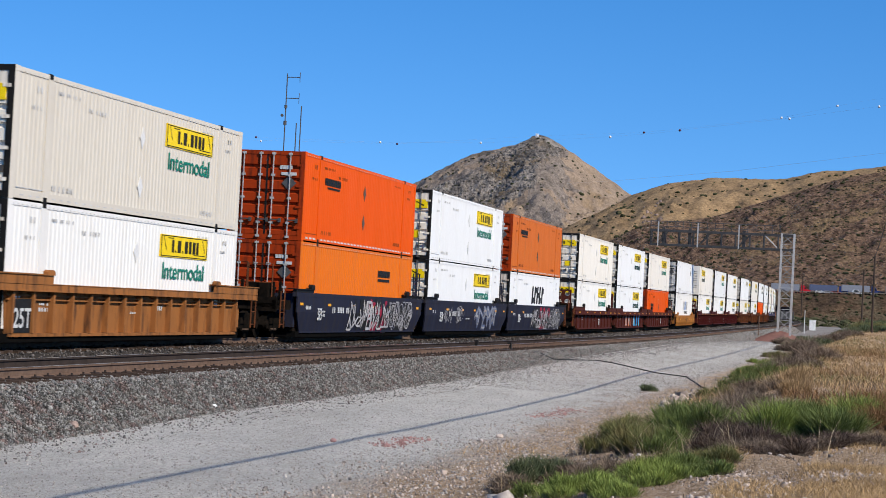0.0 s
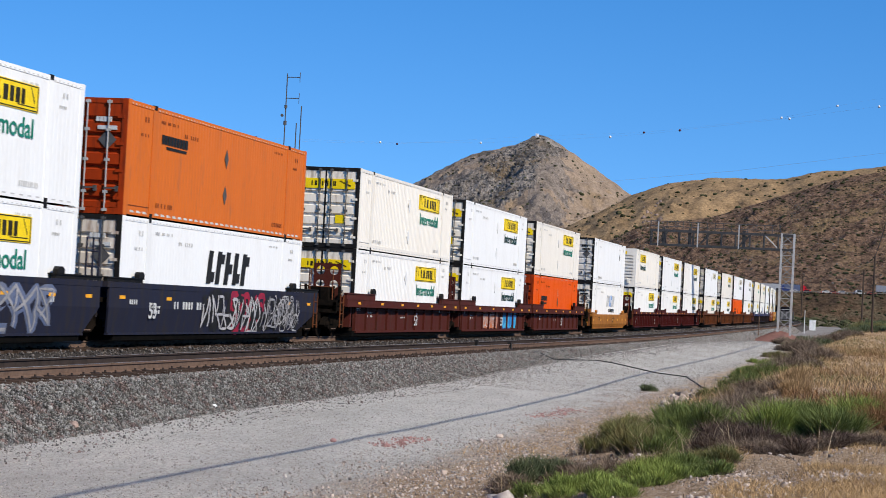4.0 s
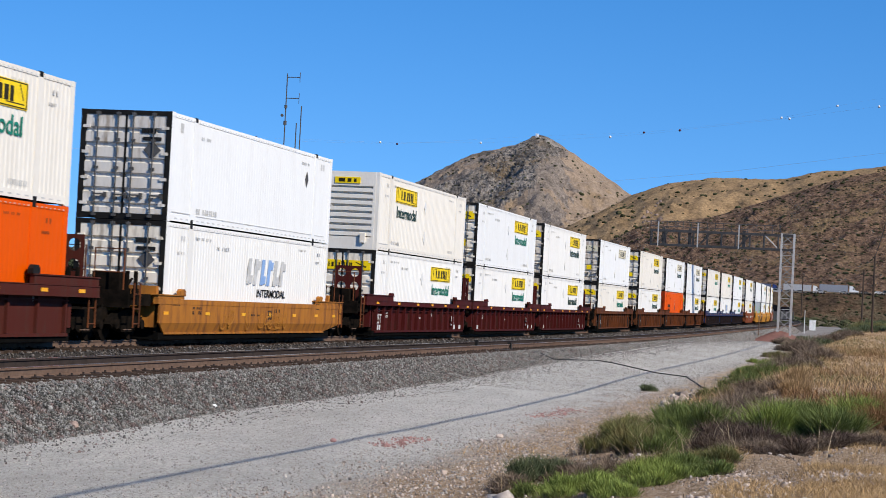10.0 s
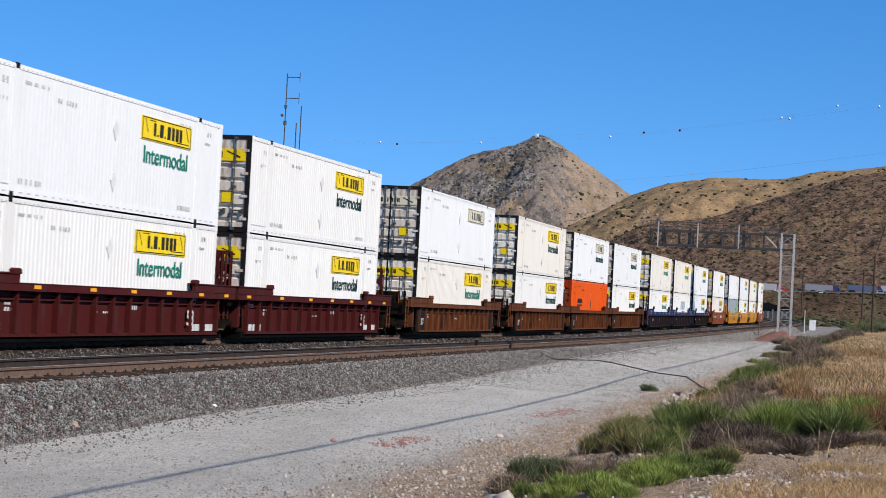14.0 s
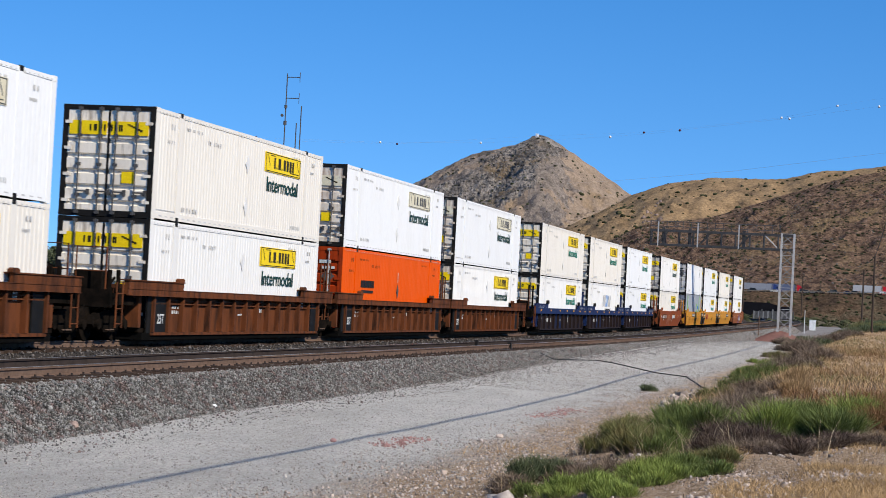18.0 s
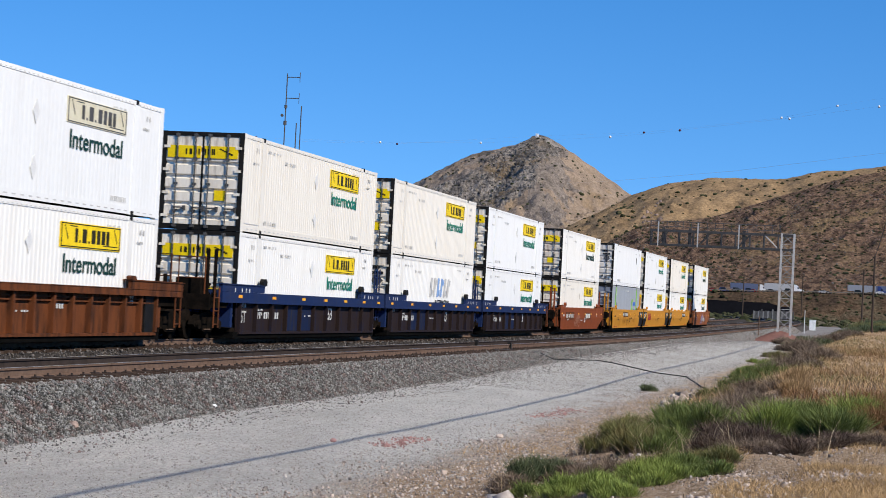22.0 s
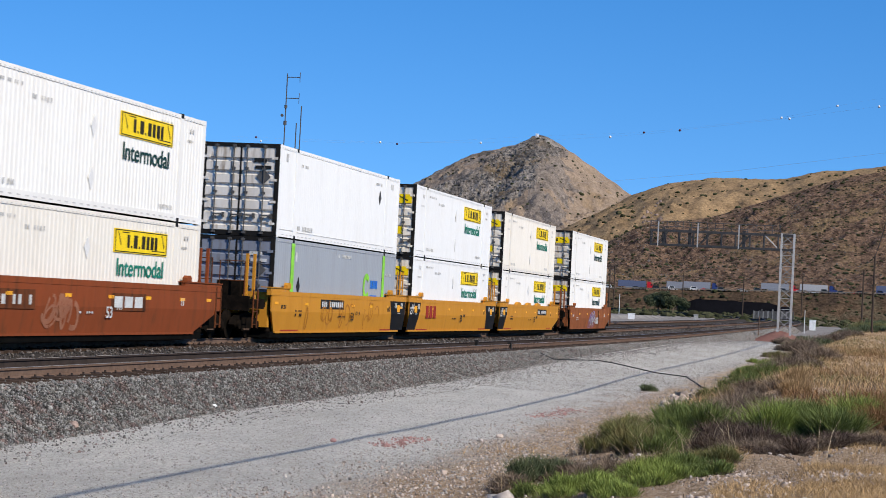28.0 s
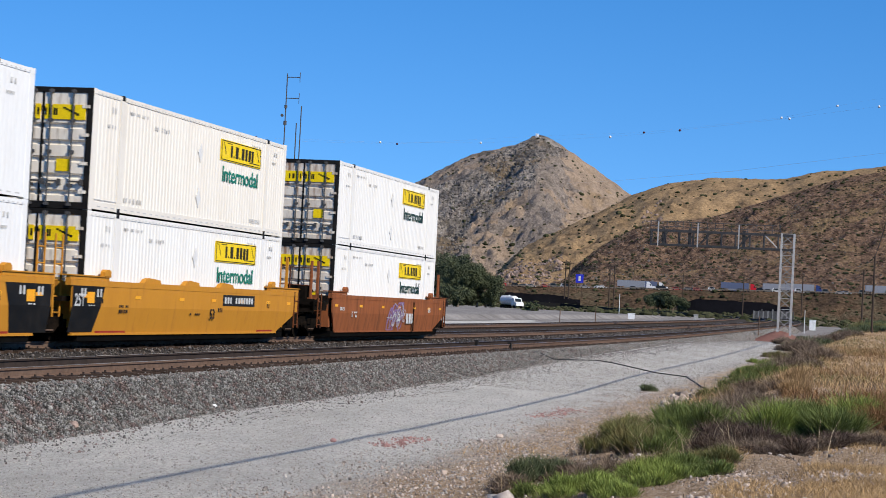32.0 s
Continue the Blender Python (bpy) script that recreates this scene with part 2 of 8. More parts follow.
# ---- mesh helpers ----
class Geo:
    """A plain list of corners and faces, turned into one mesh."""

    def __init__(self):
        self.v, self.f = [], []

    def add(self, verts, faces):
        n = len(self.v)
        self.v.extend(verts)
        self.f.extend(tuple(i + n for i in f) for f in faces)
        return self

    def box(self, x0, x1, y0, y1, z0, z1):
        return self.add([(x, y, z) for z in (z0, z1) for y in (y0, y1) for x in (x0, x1)],
                        [(0, 2, 3, 1), (4, 5, 7, 6), (0, 1, 5, 4), (2, 6, 7, 3), (0, 4, 6, 2), (1, 3, 7, 5)])

    def slab(self, poly, y0, y1):
        """A polygon in x, z (counter-clockwise seen from -y), given depth."""
        n = len(poly)
        v = [(x, y0, z) for x, z in poly] + [(x, y1, z) for x, z in poly]
        return self.add(v, [tuple(range(n)), tuple(range(2 * n - 1, n - 1, -1))] + [(i, i + n, (i + 1) % n + n, (i + 1) % n) for i in range(n)])

    def tube(self, pts, r, n=6, r1=None):
        pts = [Vector(p) for p in pts]
        rings = []
        for i, p in enumerate(pts):
            d = (pts[min(i + 1, len(pts) - 1)] - pts[max(i - 1, 0)]).normalized()
            a = d.orthogonal().normalized() if abs(d.z) > 0.9 else d.cross(Vector((0, 0, 1))).normalized()
            b = d.cross(a)
            rr = r if r1 is None else r + (r1 - r) * i / (len(pts) - 1)
            rings.append([tuple(p + rr * (math.cos(2 * math.pi * k / n) * a + math.sin(2 * math.pi * k / n) * b)) for k in range(n)])
        f = [(i * n + k, i * n + (k + 1) % n, (i + 1) * n + (k + 1) % n, (i + 1) * n + k) for i in range(len(pts) - 1) for k in range(n)]
        f += [tuple(range(n - 1, -1, -1)), tuple((len(pts) - 1) * n + k for k in range(n))]
        return self.add([q for ring in rings for q in ring], f)

    def disc(self, c, axis, r, depth, n=18):
        c, a = Vector(c), Vector(axis).normalized()
        return self.tube([c - a * depth / 2, c + a * depth / 2], r, n)

    def strip(self, a, b):
        """A band between two equally long lines of points."""
        n = len(a)
        return self.add(list(a) + list(b), [(i, i + 1, n + i + 1, n + i) for i in range(n - 1)])

    def mesh(self, name, material, dx=0.0, smooth=False):
        me = bpy.data.meshes.new(name)
        me.from_pydata([(x - dx, y, z) for x, y, z in self.v] if dx else self.v, [], self.f)
        me.materials.append(material)
        if smooth:
            me.polygons.foreach_set("use_smooth", [True] * len(me.polygons))
        me.update()
        return me


def put(name, geo, material, parent=None, label="", dx=0.0, smooth=False, loc=None):
    """Links geo, a Geo or a ready mesh, as one object, under a thing if one is given."""
    me = geo.mesh(name, material, dx, smooth) if isinstance(geo, Geo) else geo
    ob = new(name, me)
    if parent is not None:
        ob.parent = parent
    if loc is not None:
        ob.location = loc
    if label:
        ob["label"] = label
    return ob


def thing(name, label, category, m=None, group="", kind=""):
    ob = new(name)
    ob.empty_display_size = 0.3
    if m is not None:
        ob.matrix_basis = m
    return tagged(ob, label, category, group, kind)


def fbm(x, y, octaves=4, seed=0.0):
    """Smooth noise on arrays, about -1 to 1."""
    out, amp = np.zeros_like(x, dtype=float), 1.0
    for o in range(octaves):
        k = 1.9 ** o
        a, b = x * k + 13.7 * o + seed, y * k - 7.3 * o + seed * 1.7
        ia, ib = np.floor(a), np.floor(b)
        fa, fb = a - ia, b - ib
        fa, fb = fa * fa * (3 - 2 * fa), fb * fb * (3 - 2 * fb)

        def h(p, q):
            s = np.sin(p * 127.1 + q * 311.7 + 74.7) * 43758.5453
            return 2 * (s - np.floor(s)) - 1
        out += amp * ((h(ia, ib) * (1 - fa) + h(ia + 1, ib) * fa) * (1 - fb) + (h(ia, ib + 1) * (1 - fa) + h(ia + 1, ib + 1) * fa) * fb)
        amp *= 0.5
    return out / 1.9


def step(a, b, x):
    t = np.clip((x - a) / (b - a), 0, 1)
    return t * t * (3 - 2 * t)


def grade(x):
    """The line climbs gently away from the camera."""
    x = np.minimum(x, 900.0)
    return 0.0024 * ((x - 125) + np.sqrt((x - 125) ** 2 + 900))


def sway(x):
    """The line bends away in the distance."""
    return 1.63e-4 * np.maximum(x - 277, 0) ** 2


# ---- the ground ----
def berm(x, y):
    """Rise from the dirt road to the verge beside the camera."""
    edge = 5.0 + 1.0 * step(30, 90, x) + 0.5 * fbm(x / 9, y * 0 + 3.3, 2)
    return 0.78 * step(edge + 0.3, edge - 3.6, y)


def ground_z(x, y):
    x, y = np.asarray(x, float), np.asarray(y, float)
    z = grade(x) - 0.92 + berm(x, y)
    rough = 0.05 + 0.13 * step(6.0, 3.0, y)
    z = z + rough * fbm(x / 2.3, y / 1.6, 4) * step(9, 5, y) + 0.02 * fbm(x / 3, y / 3, 3)
    climb = np.interp(x, [27, 36, 57, 77, 120, 160, 200], [0.0, 0.08, 0.10, 0.32, 0.55, 0.3, 0.0])
    z = z + climb * step(6.8, 12.3, y) * step(13.1, 12.5, y)
    z = z + 0.10 * step(12, 25, y) + 0.5 * step(26, 40, y)
    far = np.hypot(x, y)
    z = z + 0.35 * step(60, 200, far) * fbm(x / 25, y / 25, 3) * step(30, 60, np.abs(y - 16))
    return z


def grid_object(name, xs, ys, zfun, material, label, category, kind="structure", smooth=True, others=(), choose=None):
    X, Y = np.meshgrid(xs, ys, indexing="ij")
    Z = zfun(X, Y)
    n, m = X.shape
    v = np.stack([X, Y, Z], -1).reshape(-1, 3)
    i = np.arange(n * m).reshape(n, m)
    f = np.stack([i[:-1, :-1], i[1:, :-1], i[1:, 1:], i[:-1, 1:]], -1).reshape(-1, 4)
    me = bpy.data.meshes.new(name)
    me.from_pydata(v.tolist(), [], f.tolist())
    for mm in (material, *others):
        me.materials.append(mm)
    if choose:
        c = v[f].mean(1)
        me.polygons.foreach_set("material_index", choose(c[:, 0], c[:, 1]).astype(np.int32))
    if smooth:
        me.polygons.foreach_set("use_smooth", [True] * len(me.polygons))
    me.update()
    return tagged(new(name, me), label, category, "", kind)


def soil_kind(x, y):
    """0 gravel and verge soil, 1 scrub in the distance, 2 dusty dirt beyond the signal bridge."""
    far = np.hypot(x, y) + 60 * fbm(x / 70, y / 70, 3, 2.0)
    k = np.where((x + 40 * fbm(x / 30, y / 4, 3, 7.0) > 215) & (y > 3), 2, 0)
    return np.where((far > 470) | (y > 130) | (x < 5), 1, k)


xs = np.concatenate([np.linspace(-4000, -100, 12), np.linspace(-90, 14, 22), np.arange(15, 90, 0.3), np.arange(90, 200, 1.2),
                     np.arange(200, 500, 6), np.linspace(510, 1000, 30), np.linspace(1100, 4300, 14)])
ys = np.concatenate([np.linspace(-4000, -60, 12), np.linspace(-50, -2, 16), np.arange(-1.5, 12.5, 0.16), np.arange(12.8, 45, 1.5),
                     np.linspace(47, 250, 45), np.linspace(270, 4000, 14)])
grid_object("ground", xs, ys, ground_z, GROUND, "pale grey gravel service road, dry verge and dusty flat", "ground", others=(SCRUB, PALE_ROAD), choose=soil_kind)


# ballast: one raised bed with shoulders under both lines
def along(x, y, z):
    return (float(x), float(y + sway(x)), float(z + grade(x)))


bed = [(11.75, -0.98), (12.05, -0.80), (12.8, -0.26), (NEAR_Y - 0.9, -0.22), (NEAR_Y + 0.9, -0.22), (NEAR_Y + 1.6, -0.26), (16.9, -0.46),
       (17.7, -0.46), (18.75, -0.24), (TRAIN_Y - 0.8, -0.21), (TRAIN_Y + 0.8, -0.21), (21.8, -0.26), (23.0, -0.55), (24.6, -0.5), (25.6, -0.25),
       (29.6, -0.25), (30.4, -0.45), (33.0, -0.80)]
sx = np.concatenate([np.arange(8, 120, 1.0), np.arange(120, 640, 6.0)])
beds = {False: Geo(), True: Geo()}
for (y0, z0), (y1, z1) in zip(bed, bed[1:]):
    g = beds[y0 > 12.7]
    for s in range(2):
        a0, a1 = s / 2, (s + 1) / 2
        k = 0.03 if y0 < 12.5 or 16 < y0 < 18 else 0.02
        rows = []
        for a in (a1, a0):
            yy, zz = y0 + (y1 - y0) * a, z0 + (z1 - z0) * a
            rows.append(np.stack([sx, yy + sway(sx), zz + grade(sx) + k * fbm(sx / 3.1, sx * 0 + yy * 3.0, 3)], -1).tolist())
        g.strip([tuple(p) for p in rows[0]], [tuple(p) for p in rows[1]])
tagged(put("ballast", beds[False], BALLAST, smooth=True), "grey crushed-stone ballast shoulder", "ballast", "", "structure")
tagged(put("track_bed", beds[True], TRACK_BED, smooth=True), "oil-stained ballast under the tracks, darkened for shade under the train", "ballast", "", "structure")


def stones(name, material, xr, count, place, size, label, seed, spread=0.35):
    """Loose angular stones: boxes with shaken corners, joined."""
    rng = np.random.default_rng(seed)
    x = xr[0] * (xr[1] / xr[0]) ** rng.random(count)
    x, y, z = place(x, rng)
    s = size * np.exp(np.minimum(rng.normal(0, spread, count), 0.95)) * (1 + 0.45 * np.clip((x - 40) / 60, 0, 5) + 0 * x)
    corner = np.array([(a, b, c) for c in (-1, 1) for b in (-1, 1) for a in (-1, 1)], float)
    k = corner[None] * (0.35 + 0.65 * rng.random((count, 8, 3)))
    k = k * (0.55 + 0.75 * rng.random((count, 1, 3)))
    ang = rng.random((count, 3)) * 6.28
    ca, sa = np.cos(ang), np.sin(ang)
    for ax, (p, q) in enumerate(((1, 2), (0, 2), (0, 1))):
        kp, kq = k[..., p].copy(), k[..., q].copy()
        k[..., p], k[..., q] = ca[:, ax, None] * kp - sa[:, ax, None] * kq, sa[:, ax, None] * kp + ca[:, ax, None] * kq
    v = k * (s[:, None, None] * 0.5) + np.stack([x, y, z], -1)[:, None]
    face = np.array([(0, 2, 3, 1), (4, 5, 7, 6), (0, 1, 5, 4), (2, 6, 7, 3), (0, 4, 6, 2), (1, 3, 7, 5)])
    f = face[None] + (np.arange(count) * 8)[:, None, None]
    me = bpy.data.meshes.new(name)
    nv, nf = count * 8, count * 6
    me.vertices.add(nv)
    me.vertices.foreach_set("co", v.reshape(-1))
    me.loops.add(nf * 4)
    me.loops.foreach_set("vertex_index", f.reshape(-1).astype(np.int32))
    me.polygons.add(nf)
    me.polygons.foreach_set("loop_start", np.arange(0, nf * 4, 4, dtype=np.int32))
    me.polygons.foreach_set("loop_total", np.full(nf, 4, dtype=np.int32))
    me.materials.append(material)
    me.update(calc_edges=True)
    me.validate()
    return tagged(new(name, me), label, "stones", "", "stuff")


def bed_z(y):
    return np.interp(y, [b[0] for b in bed], [b[1] for b in bed])


def on_bed(lo, hi):
    def place(x, rng):
        y = lo + (hi - lo) * rng.random(len(x))
        return x, y + sway(x), bed_z(y) + grade(x) + 0.012 + 0.035 * rng.random(len(x))
    return place


def on_road(x, rng):
    y = 12.0 - 6.6 * rng.random(len(x)) ** np.where(rng.random(len(x)) < 0.7, 1.0, 0.35)
    return x, y, ground_z(x, y) + 0.006


def on_toe(x, rng):
    y = 12.15 - 1.5 * rng.random(len(x)) ** 3.2
    return x, y, ground_z(x, y) + 0.006


def on_verge(x, rng):
    y = 7.6 - 3.6 * rng.random(len(x)) ** 0.8
    return x, y, ground_z(x, y) + 0.015


stones("ballast_stones", STONE, (20, 300), 175000, on_bed(11.75, 13.3), 0.026, "grey angular ballast stones on the track shoulder", 1)
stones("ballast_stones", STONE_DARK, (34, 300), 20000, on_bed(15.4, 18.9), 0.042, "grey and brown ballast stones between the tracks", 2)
stones("toe_stones", STONE, (19, 120), 6500, on_toe, 0.026, "scattered ballast stones at the foot of the shoulder", 8)
stones("road_stones", STONE_ROAD, (19, 150), 36000, on_road, 0.014, "loose pale gravel on the service road", 3)
stones("road_stones", STONE, (55, 240), 30000, lambda x, rng: (lambda y: (x, y, ground_z(x, y) + 0.004))(12.2 - 5.4 * rng.random(len(x)) ** 1.3), 0.015, "grey gravel strewn over the service road", 13)
stones("verge_stones", STONE_ROAD, (19, 80), 5000, on_verge, 0.016, "pale broken stones along the road's edge", 4, 0.6)


# ---- tracks ----
def rail(parent, y, x0, x1, material):
    prof = [(-0.07, -0.17), (0.07, -0.17), (0.07, -0.155), (0.012, -0.135), (0.012, -0.045), (0.036, -0.035), (0.036, -0.004), (-0.036, -0.004), (-0.036, -0.035),
            (-0.012, -0.045), (-0.012, -0.135), (-0.07, -0.155)]
    px = np.concatenate([np.arange(x0, min(x1, 150), 5.0), np.arange(max(x0, 150), x1, 10.0)])
    g = Geo()
    for (a, b), (c, d) in zip(prof, prof[1:] + prof[:1]):
        g.strip([along(x, y + c, d) for x in px], [along(x, y + a, b) for x in px])
    ob = put("rail", g, material, parent)
    top = Geo()
    top.strip([along(x, y + 0.034, 0.0) for x in px], [along(x, y - 0.034, 0.0) for x in px])
    put("running_surface", top, RAIL_TOP, ob, "polished steel running surface")


def track(label, y, x0, x1, tie_from, singles):
    t = thing("railway_track", label, "railway track", kind="structure")
    for s in (-0.754, 0.754):
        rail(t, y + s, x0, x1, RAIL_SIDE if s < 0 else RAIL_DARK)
    tie = Geo().box(-0.115, 0.115, -1.3, 1.3, -0.36, -0.165).mesh("tie", TIE)
    plate = Geo().box(-0.095, 0.095, -0.16, 0.16, -0.165, -0.150).box(-0.075, -0.045, -0.13, -0.10, -0.15, -0.115).box(0.045, 0.075, 0.10, 0.13, -0.15, -0.115).mesh("tie_plate", RAIL_DARK)
    rest = Geo()
    n = 0
    x = tie_from
    while x < min(x1, 330):
        j = 0.03 * math.sin(x * 37.0)
        if n < singles:
            ob = put("tie", tie, TIE, t, loc=along(x + j, y, 0.012 * math.sin(x * 91)))
            if n < singles // 2:
                put("tie_plate", plate, RAIL_SIDE, ob, loc=(0, -0.754, 0))
        else:
            px, py, pz = along(x + j, y, 0)
            rest.box(px - 0.115, px + 0.115, py - 1.3, py + 1.3, pz - 0.36, pz - 0.165)
        n += 1
        x += 0.5
    put("far_ties", rest, TIE, t)["kind"] = "stuff"
    return t


track("empty railway track with rusty rails on wooden ties", NEAR_Y, 12, 620, 24, 280)
track("railway track with rusty rails under the train", TRAIN_Y, 20, 620, 36, 120)
track("far railway track behind the train", TRAIN_Y + 7.4, 40, 620, 60, 0)

# ---- the train: containers ----
LEN, WID, TALL, MID = 16.154, 2.59, 2.896, 8.077
HW = WID / 2
SHAPES = {}


def shape(key, material, make):
    """One mesh for each shape and material, shared by all the pieces that look alike."""
    k = (key, material.name)
    if k not in SHAPES:
        SHAPES[k] = make().mesh(key, material, MID)
    return SHAPES[k]


def lettering(text, size, material, width=None, squeeze=1.0):
    """Flat raised lettering that stands up in x, z and faces -y, from its lower left corner."""
    k = ("text", text, size, width, material.name)
    if k in SHAPES:
        return SHAPES[k]
    cu = bpy.data.curves.new("lettering", "FONT")
    cu.body, cu.size, cu.extrude, cu.offset = text, size, 0.003, size * 0.012
    ob = new("lettering", cu)
    bpy.context.view_layer.update()
    me = bpy.data.meshes.new_from_object(ob.evaluated_get(bpy.context.evaluated_depsgraph_get()))
    bpy.data.objects.remove(ob)
    bpy.data.curves.remove(cu)
    co = np.array([v.co for v in me.vertices])
    co[:, 0] -= co[:, 0].min()
    if width:
        co[:, 0] *= width / co[:, 0].max()
    out = np.stack([co[:, 0], -co[:, 2], co[:, 1]], -1)
    me.vertices.foreach_set("co", out.reshape(-1))
    me.materials.clear()
    me.materials.append(material)
    me.update()
    SHAPES[k] = me
    return me


def bars(marks, y, depth=0.004):
    """Small raised rectangles (x0, x1, z0, z1) on a wall that faces -y."""
    g = Geo()
    for x0, x1, z0, z1 in marks:
        g.box(x0, x1, y - depth, y, z0, z1)
    return g


def letter_row(x, z, count, w, h, gap, seed):
    """Bars the size of unreadable characters."""
    r = random.Random(seed)
    out = []
    for i in range(count):
        if r.random() < 0.12:
            continue
        x0 = x + i * (w + gap)
        out.append((x0, x0 + w * r.uniform(0.6, 1.0), z, z + h))
    return out


def corrugated(pitch, depth):
    def make():
        g = Geo()
        n = int((LEN - 0.5) / pitch)
        x0, p = 0.25, (LEN - 0.5) / n
        prof = []
        for i in range(n):
            a = x0 + i * p
            prof += [(a, 0), (a + 0.55 * p, 0), (a + 0.68 * p, depth), (a + 0.87 * p, depth)]
        prof.append((LEN - 0.25, 0))
        lo = [(x, -HW + 0.012 + d, 0.20) for x, d in prof]
        hi = [(x, -HW + 0.012 + d, TALL - 0.12) for x, d in prof]
        return g.strip(lo, hi)
    return make


def far_wall():
    return Geo().box(0.1, LEN - 0.1, HW - 0.05, HW - 0.02, 0.15, TALL - 0.1)


def end_post(x0, x1, y0, y1):
    return lambda: Geo().box(x0, x1, y0, y1, 0.0, TALL).box(x0 - 0.004, x1 + 0.004, y0 - 0.004, y1 + 0.004, 0.0, 0.13).box(x0 - 0.004, x1 + 0.004, y0 - 0.004, y1 + 0.004, TALL - 0.12, TALL + 0.003)


def top_rail():
    g = Geo().box(0.18, LEN - 0.18, -HW, -HW + 0.06, TALL - 0.12, TALL - 0.01)
    return g


def rivets():
    g = Geo()
    for i in range(64):
        x = 0.3 + i * (LEN - 0.6) / 63
        g.box(x - 0.035, x + 0.035, -HW - 0.004, -HW + 0.002, TALL - 0.10, TALL - 0.075)
    return g


def bottom_rail():
    return Geo().box(0.16, LEN - 0.16, -HW + 0.004, -HW + 0.07, 0.03, 0.21)


def bottom_slots():
    g = Geo()
    for i in range(34):
        x = 0.6 + i * 0.45
        g.box(x, x + 0.2, -HW, -HW + 0.01, 0.09, 0.12)
    return g


def stacking_post(x):
    return lambda: Geo().box(x - 0.15, x + 0.15, -HW - 0.006, -HW + 0.05, 0.02, TALL - 0.02)


def casting(x, z):
    return lambda: Geo().box(x - 0.10, x + 0.10, -HW - 0.012, -HW + 0.12, z, z + 0.122)


def roof():
    g = Geo()
    n = 40
    for i in range(n):
        x = 0.2 + i * (LEN - 0.4) / n
        w = (LEN - 0.4) / n
        g.add([(x, -HW + 0.05, TALL - 0.03), (x + w * 0.5, -HW + 0.05, TALL - 0.02), (x + w, -HW + 0.05, TALL - 0.03),
               (x, HW - 0.05, TALL - 0.03), (x + w * 0.5, HW - 0.05, TALL - 0.02), (x + w, HW - 0.05, TALL - 0.03)], [(0, 1, 4, 3), (1, 2, 5, 4)])
    return g


def front_end():
    return Geo().box(LEN - 0.1, LEN - 0.03, -HW + 0.15, HW - 0.15, 0.05, TALL - 0.05)


def floor_pan():
    return Geo().box(0.15, LEN - 0.15, -HW + 0.08, HW - 0.08, 0.03, 0.15)


def door_leaf(side):
    """A door with deep level ridges; side -1 is the one next to the near wall."""
    def make():
        y0, y1 = (-HW + 0.15, -0.035) if side < 0 else (0.035, HW - 0.15)
        z, x_in, x_out = 0.16, 0.075, 0.015
        prof = [(x_out, z)]
        for i in range(6):
            a = 0.30 + i * 0.40
            prof += [(x_out, a), (x_in, a + 0.025), (x_in, a + 0.10), (x_out, a + 0.14)]
        prof.append((x_out, TALL - 0.12))
        return Geo().strip([(x, y1, q) for x, q in prof], [(x, y0, q) for x, q in prof])
    return make


def lock_bar(y):
    def make():
        g = Geo().tube([(-0.035, y, 0.06), (-0.035, y, TALL - 0.05)], 0.02, 6)
        for z in (0.10, 0.55, 1.35, 2.1, TALL - 0.10):
            g.box(-0.05, 0.02, y - 0.06, y + 0.06, z - 0.035, z + 0.035)
        return g
    return make


def lock_handle(y):
    return lambda: Geo().box(-0.07, -0.035, y - 0.30, y + 0.03, 0.62, 0.66).box(-0.06, 0.015, y - 0.34, y - 0.26, 0.56, 0.70)


def hinge(z, y):
    return lambda: Geo().box(-0.02, 0.05, y - 0.10, y + 0.10, z - 0.04, z + 0.04)


def door_gap():
    return Geo().box(0.02, 0.05, -0.034, 0.034, 0.15, TALL - 0.12)


def sign_plate(x0, x1, z0, z1):
    return lambda: Geo().box(x0, x1, -HW - 0.008, -HW + 0.02, z0, z1)


def sign_marks(x0, x1, z0, z1):
    """Dark frame, bars for the name and a hooked flourish at each side."""
    def make():
        y, w, h = -HW - 0.012, x1 - x0, z1 - z0
        g = Geo()
        for a, b, c, d in ((0.02, 0.98, 0.93, 0.97), (0.02, 0.98, 0.03, 0.07), (0.01, 0.022, 0.03, 0.97), (0.978, 0.99, 0.03, 0.97),
                           (0.23, 0.275, 0.22, 0.78), (0.30, 0.325, 0.22, 0.32), (0.35, 0.42, 0.22, 0.78), (0.445, 0.47, 0.22, 0.32), (0.50, 0.565, 0.22, 0.78), (0.59, 0.645, 0.22, 0.78), (0.67, 0.73, 0.22, 0.78), (0.75, 0.80, 0.22, 0.78),
                           (0.14, 0.26, 0.84, 0.88), (0.70, 0.95, 0.16, 0.20)):
            g.box(x0 + a * w, x0 + b * w, y, y + 0.006, z0 + c * h, z0 + d * h)
        for k in (0.06, 0.88):
            for i in range(5):
                a = k + 0.012 * i
                g.box(x0 + a * w, x0 + (a + 0.012) * w, y, y + 0.006, z0 + (0.80 - 0.12 * i) * h, z0 + (0.90 - 0.11 * i) * h)
        return g
    return make


def end_sign(z0, z1, y0, y1):
    return lambda: Geo().box(-0.012, 0.03, y0, y1, z0, z1)


